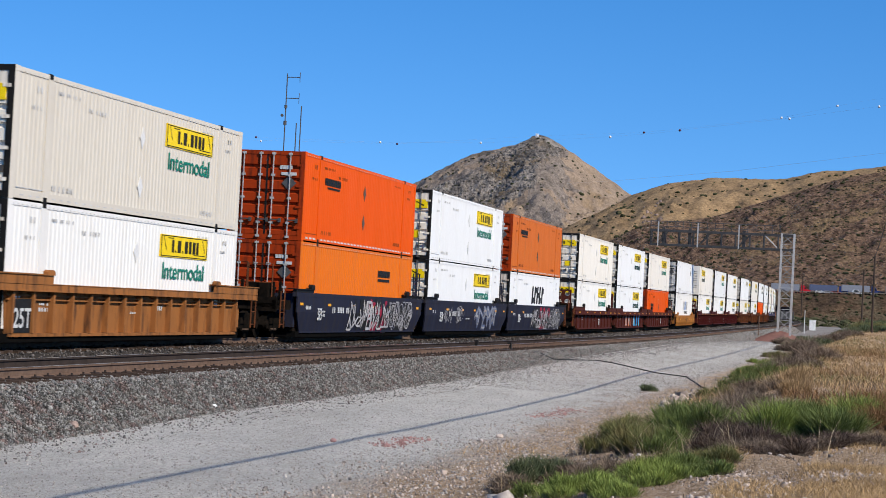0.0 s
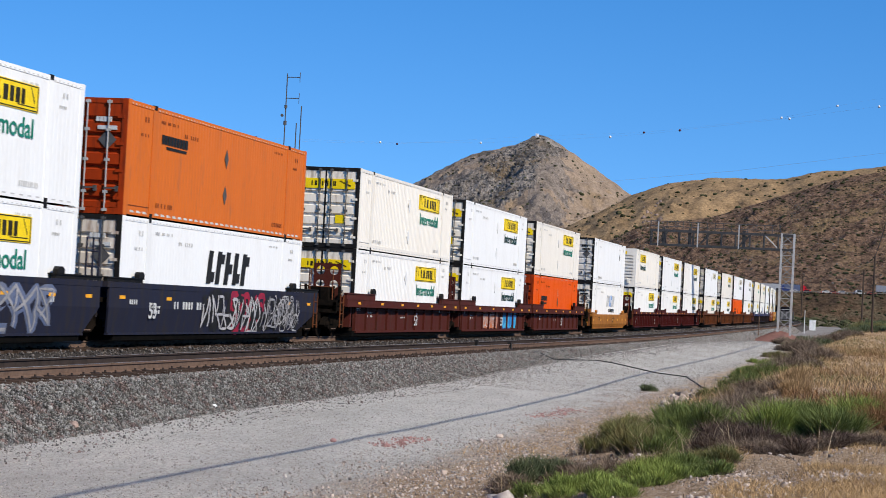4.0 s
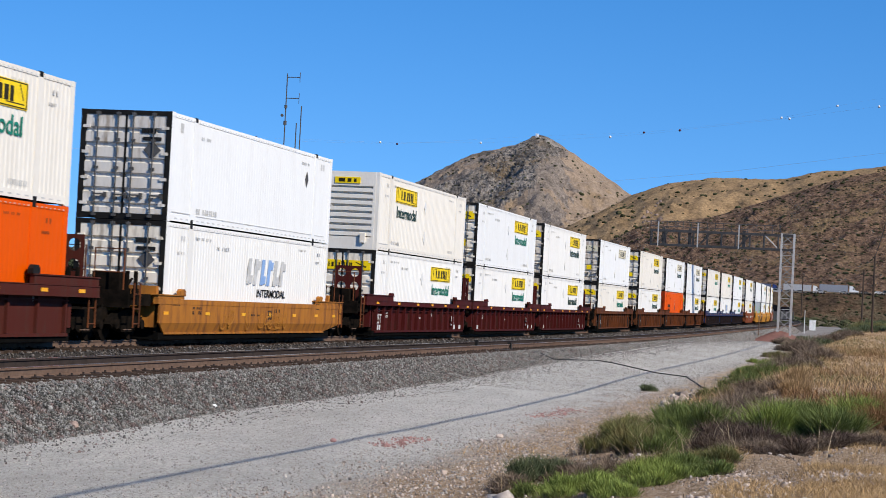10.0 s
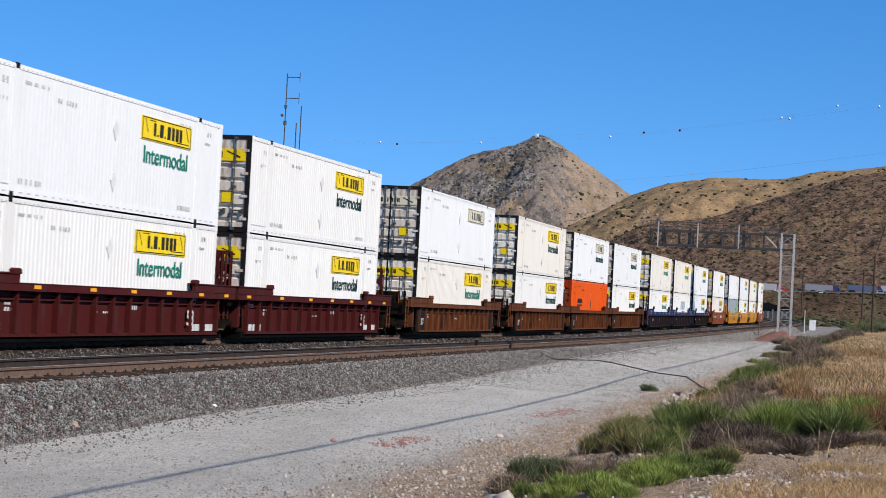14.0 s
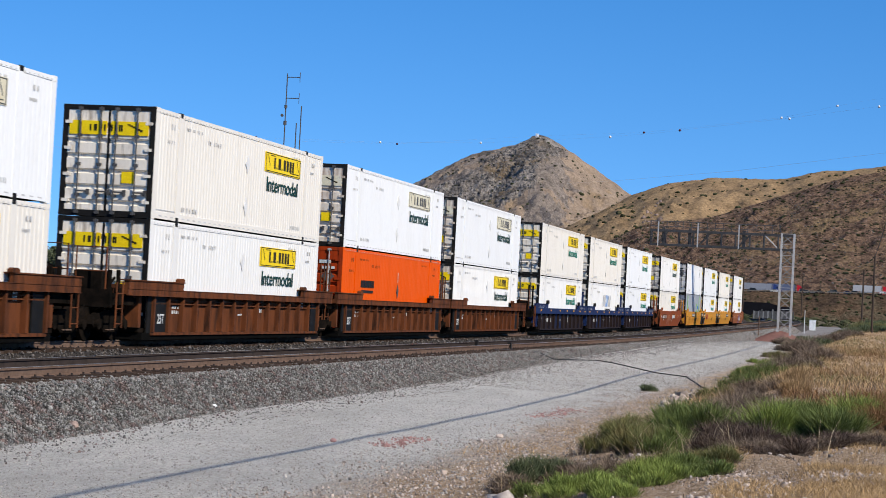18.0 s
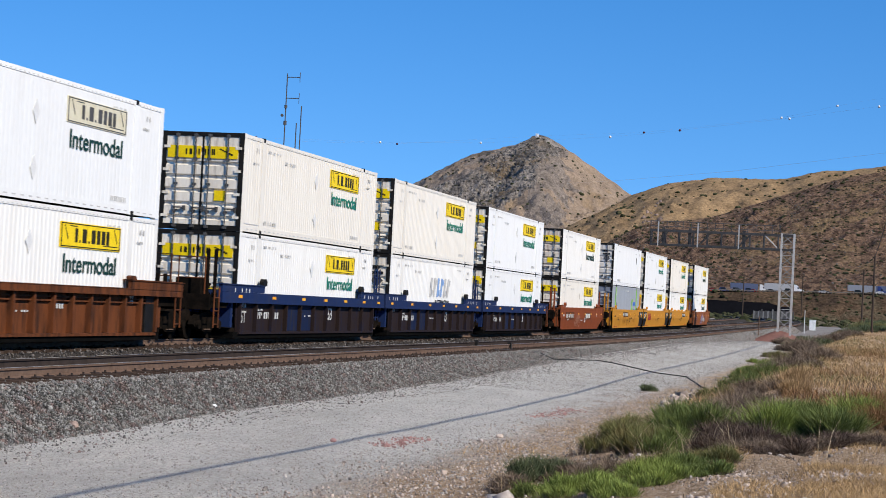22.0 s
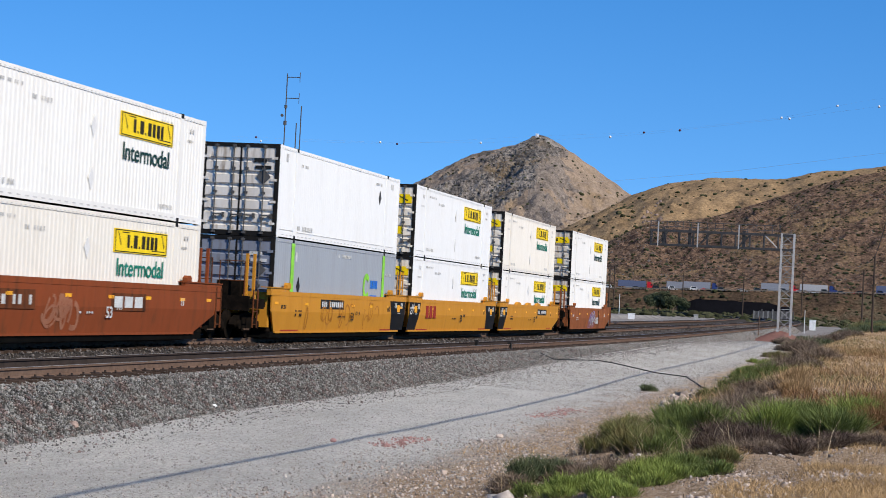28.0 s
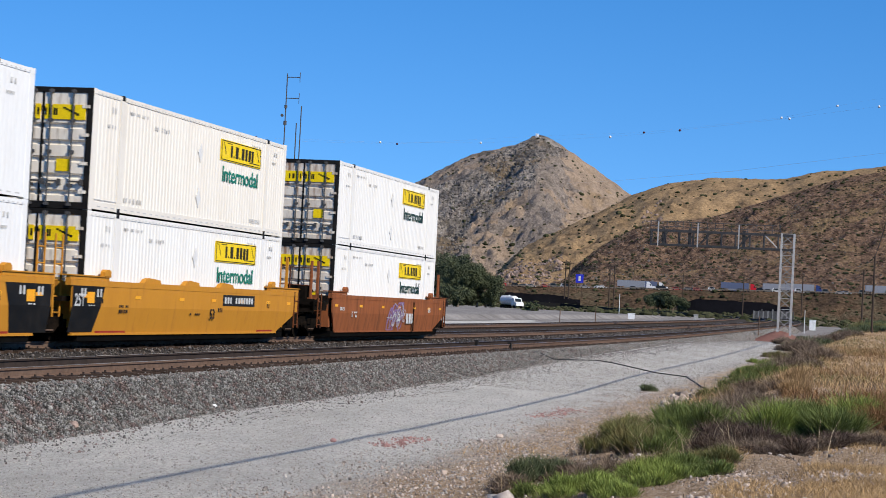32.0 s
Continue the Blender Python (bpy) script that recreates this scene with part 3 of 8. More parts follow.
def end_marks(z0, z1):
    def make():
        g, h = Geo(), z1 - z0
        for y in (0.52, 0.40, 0.36, 0.22, 0.12, -0.08, -0.18, -0.30, -0.36):
            g.box(-0.018, -0.008, y - 0.03, y + 0.015, z0 + 0.28 * h, z0 + 0.75 * h)
        for i in range(6):
            g.box(-0.018, -0.008, -0.60 - 0.07 * i, -0.53 - 0.07 * i, z0 + (0.72 - 0.09 * i) * h, z0 + (0.82 - 0.08 * i) * h)
        return g
    return make


def placard(cx, cz, s):
    return lambda: Geo().slab([(cx, cz - s), (cx + s * 0.62, cz), (cx, cz + s), (cx - s * 0.62, cz)], -HW - 0.010, -HW + 0.006)


def small_print(seed, near_end=True):
    def make():
        m = letter_row(2.45, 2.50, 11, 0.09, 0.075, 0.035, seed) + letter_row(4.3, 2.28, 7, 0.10, 0.10, 0.07, seed + 1) + letter_row(12.6, 2.55, 9, 0.07, 0.06, 0.03, seed + 2)
        m += letter_row(1.25, 2.42, 2, 0.11, 0.14, 0.09, seed + 3) + letter_row(1.0, 2.05, 7, 0.07, 0.08, 0.03, seed + 4) + letter_row(14.9, 2.45, 2, 0.11, 0.12, 0.1, seed + 5)
        m += letter_row(14.7, 2.2, 5, 0.06, 0.07, 0.03, seed + 6)
        return bars(m, -HW + 0.004)
    return make


def low_print(seed):
    return lambda: bars(letter_row(2.35, 0.30, 10, 0.08, 0.12, 0.05, seed) + letter_row(12.7, 0.30, 9, 0.08, 0.12, 0.04, seed + 1) + [(0.35, 2.0, 0.255, 0.275)], -HW + 0.004)


def container(style, side, door, label, sign=None, mark=None, ridged=True, logo=None, reefer=False, dark_frame=True):
    root = thing("intermodal_container", label, "shipping container", group="containers on the train")
    frame_mat = BLACK if dark_frame and not reefer else side
    wall = shape("corrugated_wall_%s" % ridged, side, corrugated(0.235, 0.015 if ridged else 0.004))
    put("side_wall", wall, side, root)
    put("far_wall", shape("far_wall", side, far_wall), side, root)
    put("roof", shape("roof", side, roof), side, root)
    put("front_wall", shape("front_wall", side, front_end), side, root)
    put("floor_pan", shape("floor_pan", GRIME, floor_pan), GRIME, root)
    tr = put("top_rail", shape("top_rail", side, top_rail), side, root)
    put("rivet_strip", shape("rivet_strip", GREY_INK, rivets), GREY_INK, tr)
    br = put("bottom_rail", shape("bottom_rail", side, bottom_rail), side, root)
    put("slot_strip", shape("slot_strip", PALE_INK if side in (ORANGE,) else GREY_INK, bottom_slots), GREY_INK, br)
    for nm, x in (("a", 1.98), ("b", LEN - 1.98)):
        put("stacking_post", shape("stacking_post" + nm, side, stacking_post(x)), side, root)
        for z in (TALL - 0.11, -0.006):
            put("corner_casting", shape("corner_casting%s%.1f" % (nm, z), BLACK, casting(x, z)), BLACK, root, "black stacking fitting")
    put("corner_post", shape("corner_post_a", side, end_post(0.02, 0.26, -HW, -HW + 0.14)), side, root)
    put("corner_post", shape("corner_post_b", frame_mat, end_post(0.0, 0.20, HW - 0.15, HW)), frame_mat, root)
    put("corner_post", shape("corner_post_c", side, end_post(LEN - 0.25, LEN, -HW, -HW + 0.15)), side, root)
    put("corner_post", shape("corner_post_d", side, end_post(LEN - 0.2, LEN, HW - 0.15, HW)), side, root)
    if reefer:
        put("end_wall", shape("reefer_end", side, lambda: Geo().box(0.14, 0.18, -HW + 0.14, HW - 0.14, 0.0, TALL)), side, root)
        for nm, y0, y1, z0, z1 in (("lower_panel", -HW + 0.14, HW - 0.14, 0.0, 0.46), ("upper_panel", -HW + 0.14, HW - 0.14, 2.36, TALL), ("end_stile", -HW + 0.14, -HW + 0.24, 0.46, 2.36), ("end_stile", HW - 0.24, HW - 0.14, 0.46, 2.36)):
            put(nm, shape("reefer_%s%.2f" % (nm, y0), side, lambda: Geo().box(0.0, 0.138, y0, y1, z0, z1)), side, root)
        for i in range(8):
            z = 0.50 + 0.235 * i
            put("ridge", shape("ridge%d" % i, side, lambda: Geo().slab([(0.0, z), (0.14, z - 0.02), (0.14, z + 0.16), (0.0, z + 0.125)], -HW + 0.24, HW - 0.24)), side, root)
        put("nameplate", shape("reefer_plate", LOGO_YELLOW, lambda: Geo().box(-0.03, 0.0, -0.55, 0.45, 2.45, 2.68)), LOGO_YELLOW, root, "yellow nameplate with dark bars")
        put("nameplate_lettering", shape("reefer_plate_bars", LOGO_DARK, lambda: Geo().add([], []).box(-0.036, -0.028, -0.4, -0.3, 2.5, 2.63).box(-0.036, -0.028, -0.2, -0.05, 2.5, 2.63).box(-0.036, -0.028, 0.05, 0.3, 2.5, 2.63)), LOGO_DARK, root)
        put("placard", shape("reefer_placard", PALE_INK, lambda: Geo().add([(-0.02, 0.75, 1.35), (-0.02, 0.5, 1.6), (-0.02, 0.75, 1.85), (-0.02, 1.0, 1.6)], [(0, 1, 2, 3)])), PALE_INK, root)
        put("unit_box", shape("reefer_unit", DOOR_GREY, lambda: Geo().box(-0.10, 0.0, -0.85, -0.65, 0.25, 0.6)), DOOR_GREY, root)
    else:
        put("door_header", shape("door_header", BLACK if dark_frame else door, lambda: Geo().box(0.0, 0.10, -HW + 0.15, HW - 0.15, TALL - 0.13, TALL - 0.002)), BLACK, root)
        put("door_sill", shape("door_sill", BLACK if dark_frame else door, lambda: Geo().box(0.0, 0.10, -HW + 0.15, HW - 0.15, 0.0, 0.15)), BLACK, root)
        put("corner_post", shape("door_edge", BLACK if dark_frame else door, lambda: Geo().box(-0.004, 0.018, -HW + 0.002, -HW + 0.15, 0.0, TALL)), BLACK, root)
        put("door_gap", shape("door_gap", BLACK, door_gap), BLACK, root)
        for sd in (-1, 1):
            leaf = put("door", shape("door%d" % sd, door, door_leaf(sd)), door, root)
            for y in ((-0.80, -0.22) if sd < 0 else (0.22, 0.80)):
                put("lock_bar", shape("lock_bar%.2f" % y, STEEL if door is ORANGE_DOOR else STEEL_DARK, lock_bar(y)), STEEL, leaf)
                put("lock_handle", shape("lock_handle%.2f" % y, STEEL_DARK, lock_handle(y)), STEEL_DARK, leaf)
            for i in range(4):
                put("hinge", shape("hinge%d%d" % (sd, i), door, hinge(0.4 + 0.68 * i, sd * (HW - 0.17))), door, leaf)
            if sign and sd < 0:
                put("rating_plate", shape("rating_plate", LOGO_YELLOW, lambda: Geo().box(-0.008, 0.02, -0.76, -0.42, 0.88, 1.18)), LOGO_YELLOW, leaf, "small yellow rating plate")
        if sign:
            for i, (a, b) in enumerate(((-HW + 0.19, -0.83), (-0.77, -0.25), (-0.19, -0.06), (0.06, 0.19), (0.25, 0.77), (0.83, HW - 0.19))):
                put("door_sign", shape("door_sign%d" % i, sign, end_sign(2.12, 2.48, a, b)), sign, root)
            put("door_lettering", shape("door_lettering", LOGO_DARK, end_marks(2.12, 2.48)), LOGO_DARK, root)
        else:
            put("number_panel", shape("number_panel", PALE_INK if door not in (DOOR_GREY, DOOR_MID) else BLACK_INK,
                                      lambda: Geo().box(-0.012, 0.03, -0.75, -0.66, 2.30, 2.42).box(-0.012, 0.03, -0.64, -0.55, 2.30, 2.42).box(-0.012, 0.03, -0.53, -0.45, 2.30, 2.42).box(-0.012, 0.03, -0.86, -0.77, 2.30, 2.42)
                                      .box(-0.012, 0.03, -1.02, -0.50, 2.10, 2.2)), BLACK_INK, root)
            put("placard", shape("door_placard", STEEL_DARK, lambda: Geo().add([(-0.014, -0.78, 1.6), (-0.014, -0.53, 1.85), (-0.014, -0.78, 2.1), (-0.014, -1.03, 1.85)], [(3, 2, 1, 0)])), STEEL_DARK, root)
    if sign:
        x0, x1 = (2.75, 6.35) if reefer else (9.7, 13.5)
        z0, z1 = 1.95, 2.55
        put("sign_plate", shape("sign_plate%s" % reefer, sign, sign_plate(x0, x1, z0, z1)), sign, root, "yellow sign with dark bars" if sign is LOGO_YELLOW else "faded yellow sign with dark bars")
        ink = LOGO_DARK if sign is LOGO_YELLOW else STEEL_DARK
        put("sign_lettering", shape("sign_bars%s" % reefer, ink, sign_marks(x0, x1, z0, z1)), ink, root)
        if mark:
            put("word", lettering("Intermodal", 0.62, mark, 3.35), mark, root, "green word Intermodal", loc=(x0 + 0.25 - MID, -HW - 0.004, 1.37))
        put("placard", shape("placard_hi", PLACARD, placard(7.95, 2.0, 0.28)), PLACARD, root)
        put("placard", shape("placard_lo", PLACARD, placard(7.95, 0.75, 0.28)), PLACARD, root)
        put("small_print", shape("small_print", GREY_INK, small_print(5)), GREY_INK, root)
        put("low_print", shape("low_print", GREY_INK, low_print(9)), GREY_INK, root)
    if logo == "orange_top":
        put("logo_mark", shape("logo_a", BLACK_INK, lambda: bars([(2.55 + 0.23 * i, 2.74 + 0.23 * i, 1.98, 2.22) for i in range(9)] + [(2.9, 4.5, 1.86, 1.93)], -HW)), BLACK_INK, root)
        for z in (0.95, 2.0):
            put("placard", shape("grey_placard%.1f" % z, STEEL_DARK, placard(7.95, z, 0.27)), STEEL_DARK, root)
        put("small_print", shape("small_print", RUST, small_print(5)), RUST, root)
        put("low_print", shape("low_print", RUST, low_print(9)), RUST, root)
        put("reflector_strip", shape("reflector_strip", PALE_INK, lambda: bars([(0.5 + 0.45 * i, 0.72 + 0.45 * i, 0.085, 0.145) for i in range(34)], -HW + 0.004)), PALE_INK, root)
    if logo == "orange_low":
        put("logo_mark", shape("logo_b", BLACK_INK, lambda: bars([(10.6 + 0.21 * i, 10.77 + 0.21 * i, 1.95, 2.20) for i in range(9)] + [(10.6, 12.4, 1.78, 1.88)], -HW)), BLACK_INK, root)
    if logo == "orange_mid":
        put("logo_mark", shape("logo_c", BLACK_INK, lambda: bars([(2.75 + 0.22 * i, 2.93 + 0.22 * i, 1.52, 1.78) for i in range(9)] + [(2.8, 4.6, 1.32, 1.42)], -HW)), BLACK_INK, root)
        put("placard", shape("grey_placard", STEEL_DARK, placard(8.5, 1.45, 0.28)), STEEL_DARK, root)
        put("placard_bracket", shape("placard_bracket", PALE_INK, lambda: bars([(8.46, 8.52, 1.8, 2.2)], -HW)), PALE_INK, root)
        put("small_print", shape("small_print", RUST, small_print(5)), RUST, root)
    if logo == "slant_black":
        put("logo_mark", shape("logo_d", BLACK_INK, lambda: slanted(6.7, 1.3, 5, 0.78, 0.95)), BLACK_INK, root)
        put("small_print", shape("small_print", GREY_INK, small_print(5)), GREY_INK, root)
    if logo == "slant_blue":
        put("logo_mark", shape("logo_e", GREY_INK, lambda: slanted(7.2, 1.35, 2, 0.66, 0.8)), GREY_INK, root)
        put("logo_mark", shape("logo_h", PALE_BLUE_INK, lambda: slanted(8.55, 1.35, 2, 0.66, 0.8)), PALE_BLUE_INK, root)
        put("logo_mark", shape("logo_f", GREY_INK, lambda: slanted(9.9, 1.35, 2, 0.66, 0.8)), GREY_INK, root)
        put("small_print", shape("small_print", GREY_INK, small_print(5)), GREY_INK, root)
        if style == "lower":
            put("word", lettering("INTERMODAL", 0.34, BLACK_INK, 3.0), BLACK_INK, root, "black word INTERMODAL", loc=(8.3 - MID, -HW - 0.004, 0.98))
    if logo == "plain":
        put("placard", shape("grey_placard_r", STEEL_DARK, placard(13.1, 2.0, 0.26)), STEEL_DARK, root)
        put("small_print", shape("plain_print", GREY_INK, lambda: bars(letter_row(0.75, 2.42, 1, 0.28, 0.24, 0, 3) + letter_row(2.5, 2.35, 6, 0.1, 0.09, 0.04, 4) + letter_row(2.35, 0.30, 10, 0.13, 0.15, 0.05, 6)
                                                                                 + letter_row(14.75, 2.42, 3, 0.16, 0.2, 0.12, 8) + letter_row(12.5, 2.45, 8, 0.08, 0.09, 0.03, 11) + [(0.35, 2.0, 0.25, 0.275), (2.3, 15.6, 0.225, 0.245)], -HW + 0.004)), STEEL_DARK, root)
    if logo == "lime":
        for x in (1.98, LEN - 1.98):
            put("stripe", shape("stripe%.1f" % x, LIME, lambda: bars([(x - 0.18, x + 0.18, 0.1, TALL - 0.12)], -HW - 0.006)), LIME, root, "lime green stripe")
        put("placard", shape("grey_placard_l", BLACK_INK, placard(2.75, 1.4, 0.3)), BLACK_INK, root)
        put("logo_ring", shape("logo_ring", LIME, lambda: ring_logo(11.7, 1.55, 0.5)), LIME, root)
        put("logo_mark", shape("logo_g", BLUE_INK, lambda: bars([(12.3, 12.62, 1.5, 1.8), (12.68, 12.98, 1.5, 1.8), (13.04, 13.35, 1.5, 1.8), (12.3, 13.3, 1.1, 1.25)], -HW)), BLUE_INK, root)
        put("small_print", shape("lime_print", PALE_INK, lambda: bars(letter_row(7.6, 2.5, 10, 0.13, 0.12, 0.05, 2) + letter_row(14.6, 2.0, 6, 0.1, 0.1, 0.04, 3) + [(2.3, 2.5, 2.2, 2.5), (1.0, 1.3, 0.4, 0.7)], -HW)), PALE_INK, root)
    for ch in root.children_recursive:
        if ch.name.split(".")[0] in ("small_print", "low_print", "rivet_strip", "slot_strip", "sign_lettering", "door_lettering", "nameplate_lettering", "reflector_strip", "logo_mark", "number_panel"):
            ch["kind"] = "stuff"
    return root


def slanted(x, z, count, w, h):
    g = Geo()
    for i in range(count):
        a = x + i * w
        g.slab([(a, z), (a + 0.46 * w, z), (a + 0.72 * w, z + h), (a + 0.26 * w, z + h)], -HW - 0.008, -HW)
        k = (0.06, 0.62, 0.34)[i % 3] * h
        g.slab([(a + 0.40 * w + 0.26 * w * k / h, z + k), (a + 0.82 * w + 0.26 * w * k / h, z + k), (a + 0.90 * w + 0.26 * w * k / h, z + k + 0.3 * h), (a + 0.48 * w + 0.26 * w * k / h, z + k + 0.3 * h)], -HW - 0.008, -HW)
    return g


def ring_logo(x, z, r):
    g = Geo()
    a = [(x + math.cos(t) * r, -HW - 0.006, z + math.sin(t) * r) for t in np.linspace(0.7, 5.6, 18)]
    b = [(x + math.cos(t) * r * 0.55, -HW - 0.006, z + math.sin(t) * r * 0.55) for t in np.linspace(0.7, 5.6, 18)]
    return g.strip(b, a)


# ---- the train: well wagons ----
SIDE = 1.50               # half width over the side sills


def truck_parts(parent, x, shared_end):
    """A four-wheel bogie with side frames, springs and two axles."""
    t = put("bogie", shape("bolster%.2f" % x, GRIME, lambda: Geo().box(x - 0.2, x + 0.2, -0.95, 0.95, 0.42, 0.75)), GRIME, parent)
    for s in (-1, 1):
        y = 1.0 * s
        def frame_geo():
            g = Geo()
            pts = [(x - 1.15, 0.42), (x - 0.95, 0.30), (x - 0.72, 0.42), (x - 0.35, 0.22), (x + 0.35, 0.22), (x + 0.72, 0.42), (x + 0.95, 0.30), (x + 1.15, 0.42), (x + 1.05, 0.60), (x + 0.45, 0.78), (x - 0.45, 0.78), (x - 1.05, 0.60)]
            return g.slab(pts, y - 0.09, y + 0.09)
        put("side_frame", shape("side_frame%.2f%d" % (x, s), GRIME, frame_geo), GRIME, parent)
        def spring_geo():
            g = Geo()
            for i in (-0.2, 0.0, 0.2):
                for k in range(4):
                    g.disc((x + i, y - s * 0.02, 0.32 + 0.07 * k), (0, 0, 1), 0.085, 0.045, 10)
            return g.box(x - 0.26, x + 0.26, y - 0.12, y + 0.12, 0.27, 0.30)
        put("spring_nest", shape("spring%.2f%d" % (x, s), RAIL_SIDE, spring_geo), RAIL_SIDE, parent)
    for dx in (-0.9, 0.9):
        def axle():
            g = Geo().tube([(x + dx, -1.12, 0.42), (x + dx, 1.12, 0.42)], 0.08, 8)
            for s in (-1, 1):
                g.disc((x + dx, s * 0.755, 0.42), (0, 1, 0), 0.42, 0.13, 24)
                g.disc((x + dx, s * 1.12, 0.42), (0, 1, 0), 0.13, 0.12, 12)
            return g
        put("wheelset", shape("wheelset%.2f" % (x + dx), GRIME, axle), GRIME, parent)


def ladder(x, y, z0, z1, w=0.42):
    g = Geo().tube([(x, y, z0), (x, y, z1)], 0.025, 6).tube([(x + w, y, z0), (x + w, y, z1)], 0.025, 6)
    n = int((z1 - z0) / 0.38)
    for i in range(n + 1):
        z = z0 + 0.1 + i * 0.38
        if z < z1:
            g.tube([(x, y, z), (x + w, y, z)], 0.018, 5)
    return g


def well_wagon(kind, body, sill, left_end, right_end, label, panel=None, seed=0, spray=None, top=1.50):
    """kind: ribbed, plain or smooth. left_end, right_end: True where the wagon ends with a coupler and a bogie of its own."""
    r = random.Random(seed)
    root = thing("well_wagon", label, "freight wagon", group="wagons of the train")
    panel = panel or body
    xe_l, xe_r = (-2.75 if left_end else -1.25), (LEN + (1.55 if right_end else 1.25))
    xl, xr = (xe_l, xe_r) if not left_end else ((-0.85 if kind == "smooth" else -1.9), xe_r)
    key = "%s%d%d%.2f%d" % (kind, left_end, right_end, top, (body in (BROWN, BROWN_DARK)) + 2 * (body is MAROON_DUST))
    for s in (-1, 1):
        far = s > 0

        def flip(g):
            if far:
                g.v = [(x, -y, z) for x, y, z in g.v]
                g.f = [f[::-1] for f in g.f]
            return g
        if kind == "ribbed":
            # the dusty ones carry a deep overhanging sill, the others a thin one over deep ribs
            zs, over, deep = (1.11, 0.07, 0.085) if body is MAROON_DUST else (1.20, 0.03, 0.02)
            def sill_geo():
                return flip(Geo().slab([(xl, zs), (xr, zs), (xr, 1.34), (xl, 1.34)], -SIDE - over, -SIDE + 0.16).box(xl, xr, -SIDE - over - 0.02, -SIDE + 0.02, zs - 0.025, zs).box(xl, xr, -SIDE - over - 0.015, -SIDE + 0.02, 1.34, 1.36))
            w0, w1 = (0.15, 16.0) if body in (BROWN, BROWN_DARK) else (-0.08, 16.15)
            def wall_geo():
                return flip(Geo().slab([(w0, 0.20), (w1, 0.20), (w1 + 0.15, zs), (w0 - 0.15, zs)], -SIDE + 0.17, -SIDE + 0.20))
            def low_geo():
                return flip(Geo().box(w0, w1, -SIDE + 0.05, -SIDE + 0.19, 0.15, 0.225))
        elif kind == "plain":
            def sill_geo():
                return flip(Geo().slab([(xl, 1.08), (xr, 1.08), (xr, 1.40), (xl, 1.40)], -SIDE, -SIDE + 0.16))
            def wall_geo():
                return flip(Geo().slab([(-0.02, 0.20), (16.1, 0.20), (16.2, 1.08), (-0.12, 1.08)], -SIDE + 0.165, -SIDE + 0.195))
            def low_geo():
                return flip(Geo().box(-0.02, 16.1, -SIDE + 0.05, -SIDE + 0.19, 0.15, 0.22))
        else:
            def sill_geo():
                return flip(Geo().slab([(xl, top - 0.14), (xr, top - 0.14), (xr, top), (xl, top)], -SIDE - 0.01, -SIDE + 0.14))
            bl, br = ((-0.05 if left_end else -0.9), (15.6 if right_end else 16.5))
            def wall_geo():
                # upper flank upright, lower flank tucked in a little
                g = Geo()
                up = [(xl + 0.15, top - 0.14), (xr - 0.1, top - 0.14)]
                md = [(xl + 0.15, 0.86), (xr - 0.1, 0.86)]
                a = [(up[0][0], -SIDE, top - 0.13), (md[0][0], -SIDE, top - 0.64), (bl, -SIDE + 0.10, 0.20)]
                b = [(up[1][0], -SIDE, top - 0.13), (md[1][0], -SIDE, top - 0.64), (br, -SIDE + 0.10, 0.20)]
                g.strip(a, b)
                g.strip([(x, y + 0.05, z) for x, y, z in b], [(x, y + 0.05, z) for x, y, z in a])
                for line in (a, b):
                    g.strip(line, [(x, y + 0.05, z) for x, y, z in line]) if line is b else g.strip([(x, y + 0.05, z) for x, y, z in line], line)
                return flip(g)
            def low_geo():
                return flip(Geo().box(bl, br, -SIDE + 0.06, -SIDE + 0.16, 0.17, 0.225))
        sl = put("side_sill", shape("sill%s%d" % (key, s), sill, sill_geo), sill, root)
        put("side_wall", shape("wall%s%d" % (key, s), panel, wall_geo), panel, root)
        put("lower_sill", shape("low%s%d" % (key, s), panel if kind == "plain" else body, low_geo), panel if kind == "plain" else body, root)
        if kind == "ribbed":
            n = (11 if body is MAROON_DUST else 15) if not far else 6
            for i in range(n):
                x = w0 + 0.06 + i * ((w1 - w0 - 0.12) / (n - 1))
                def rib():
                    return flip(Geo().slab([(x - 0.05, 0.235), (x + 0.05, 0.235), (x + 0.05, zs - 0.02), (x - 0.05, zs - 0.02)], -SIDE + deep, -SIDE + 0.17))
                put("rib", shape("rib%d%d_%d%.1f%.2f" % (i if not far else 100 + i, s, n, w0, zs), body, rib), body, root)
            def rod():
                return flip(Geo().box(w0 - 0.1, w1 + 0.1, -SIDE + 0.10, -SIDE + 0.16, 0.97, 1.005).box(w0 - 0.1, w1 + 0.1, -SIDE + 0.10, -SIDE + 0.16, 1.06, 1.09))
            put("side_rod", shape("rod%d%.1f" % (s, w0), body, rod), body, root)
        if kind == "plain" and not far:
            for i in range(11):
                x = 0.04 + i * (16.0 / 10)
                def seam():
                    return Geo().box(x - 0.045, x + 0.045, -SIDE + 0.04, -SIDE + 0.165, 0.22, 1.08)
                put("rib", shape("seam%d" % i, panel, seam), panel, root)
        # raised end decks, each closed by a rounded guide lip
        zd = {"ribbed": 1.34, "plain": 1.40}.get(kind, top)
        rise = 0.24 if kind != "smooth" else 0.12
        dark_deck = BLACK if body is DARKBLUE else sill
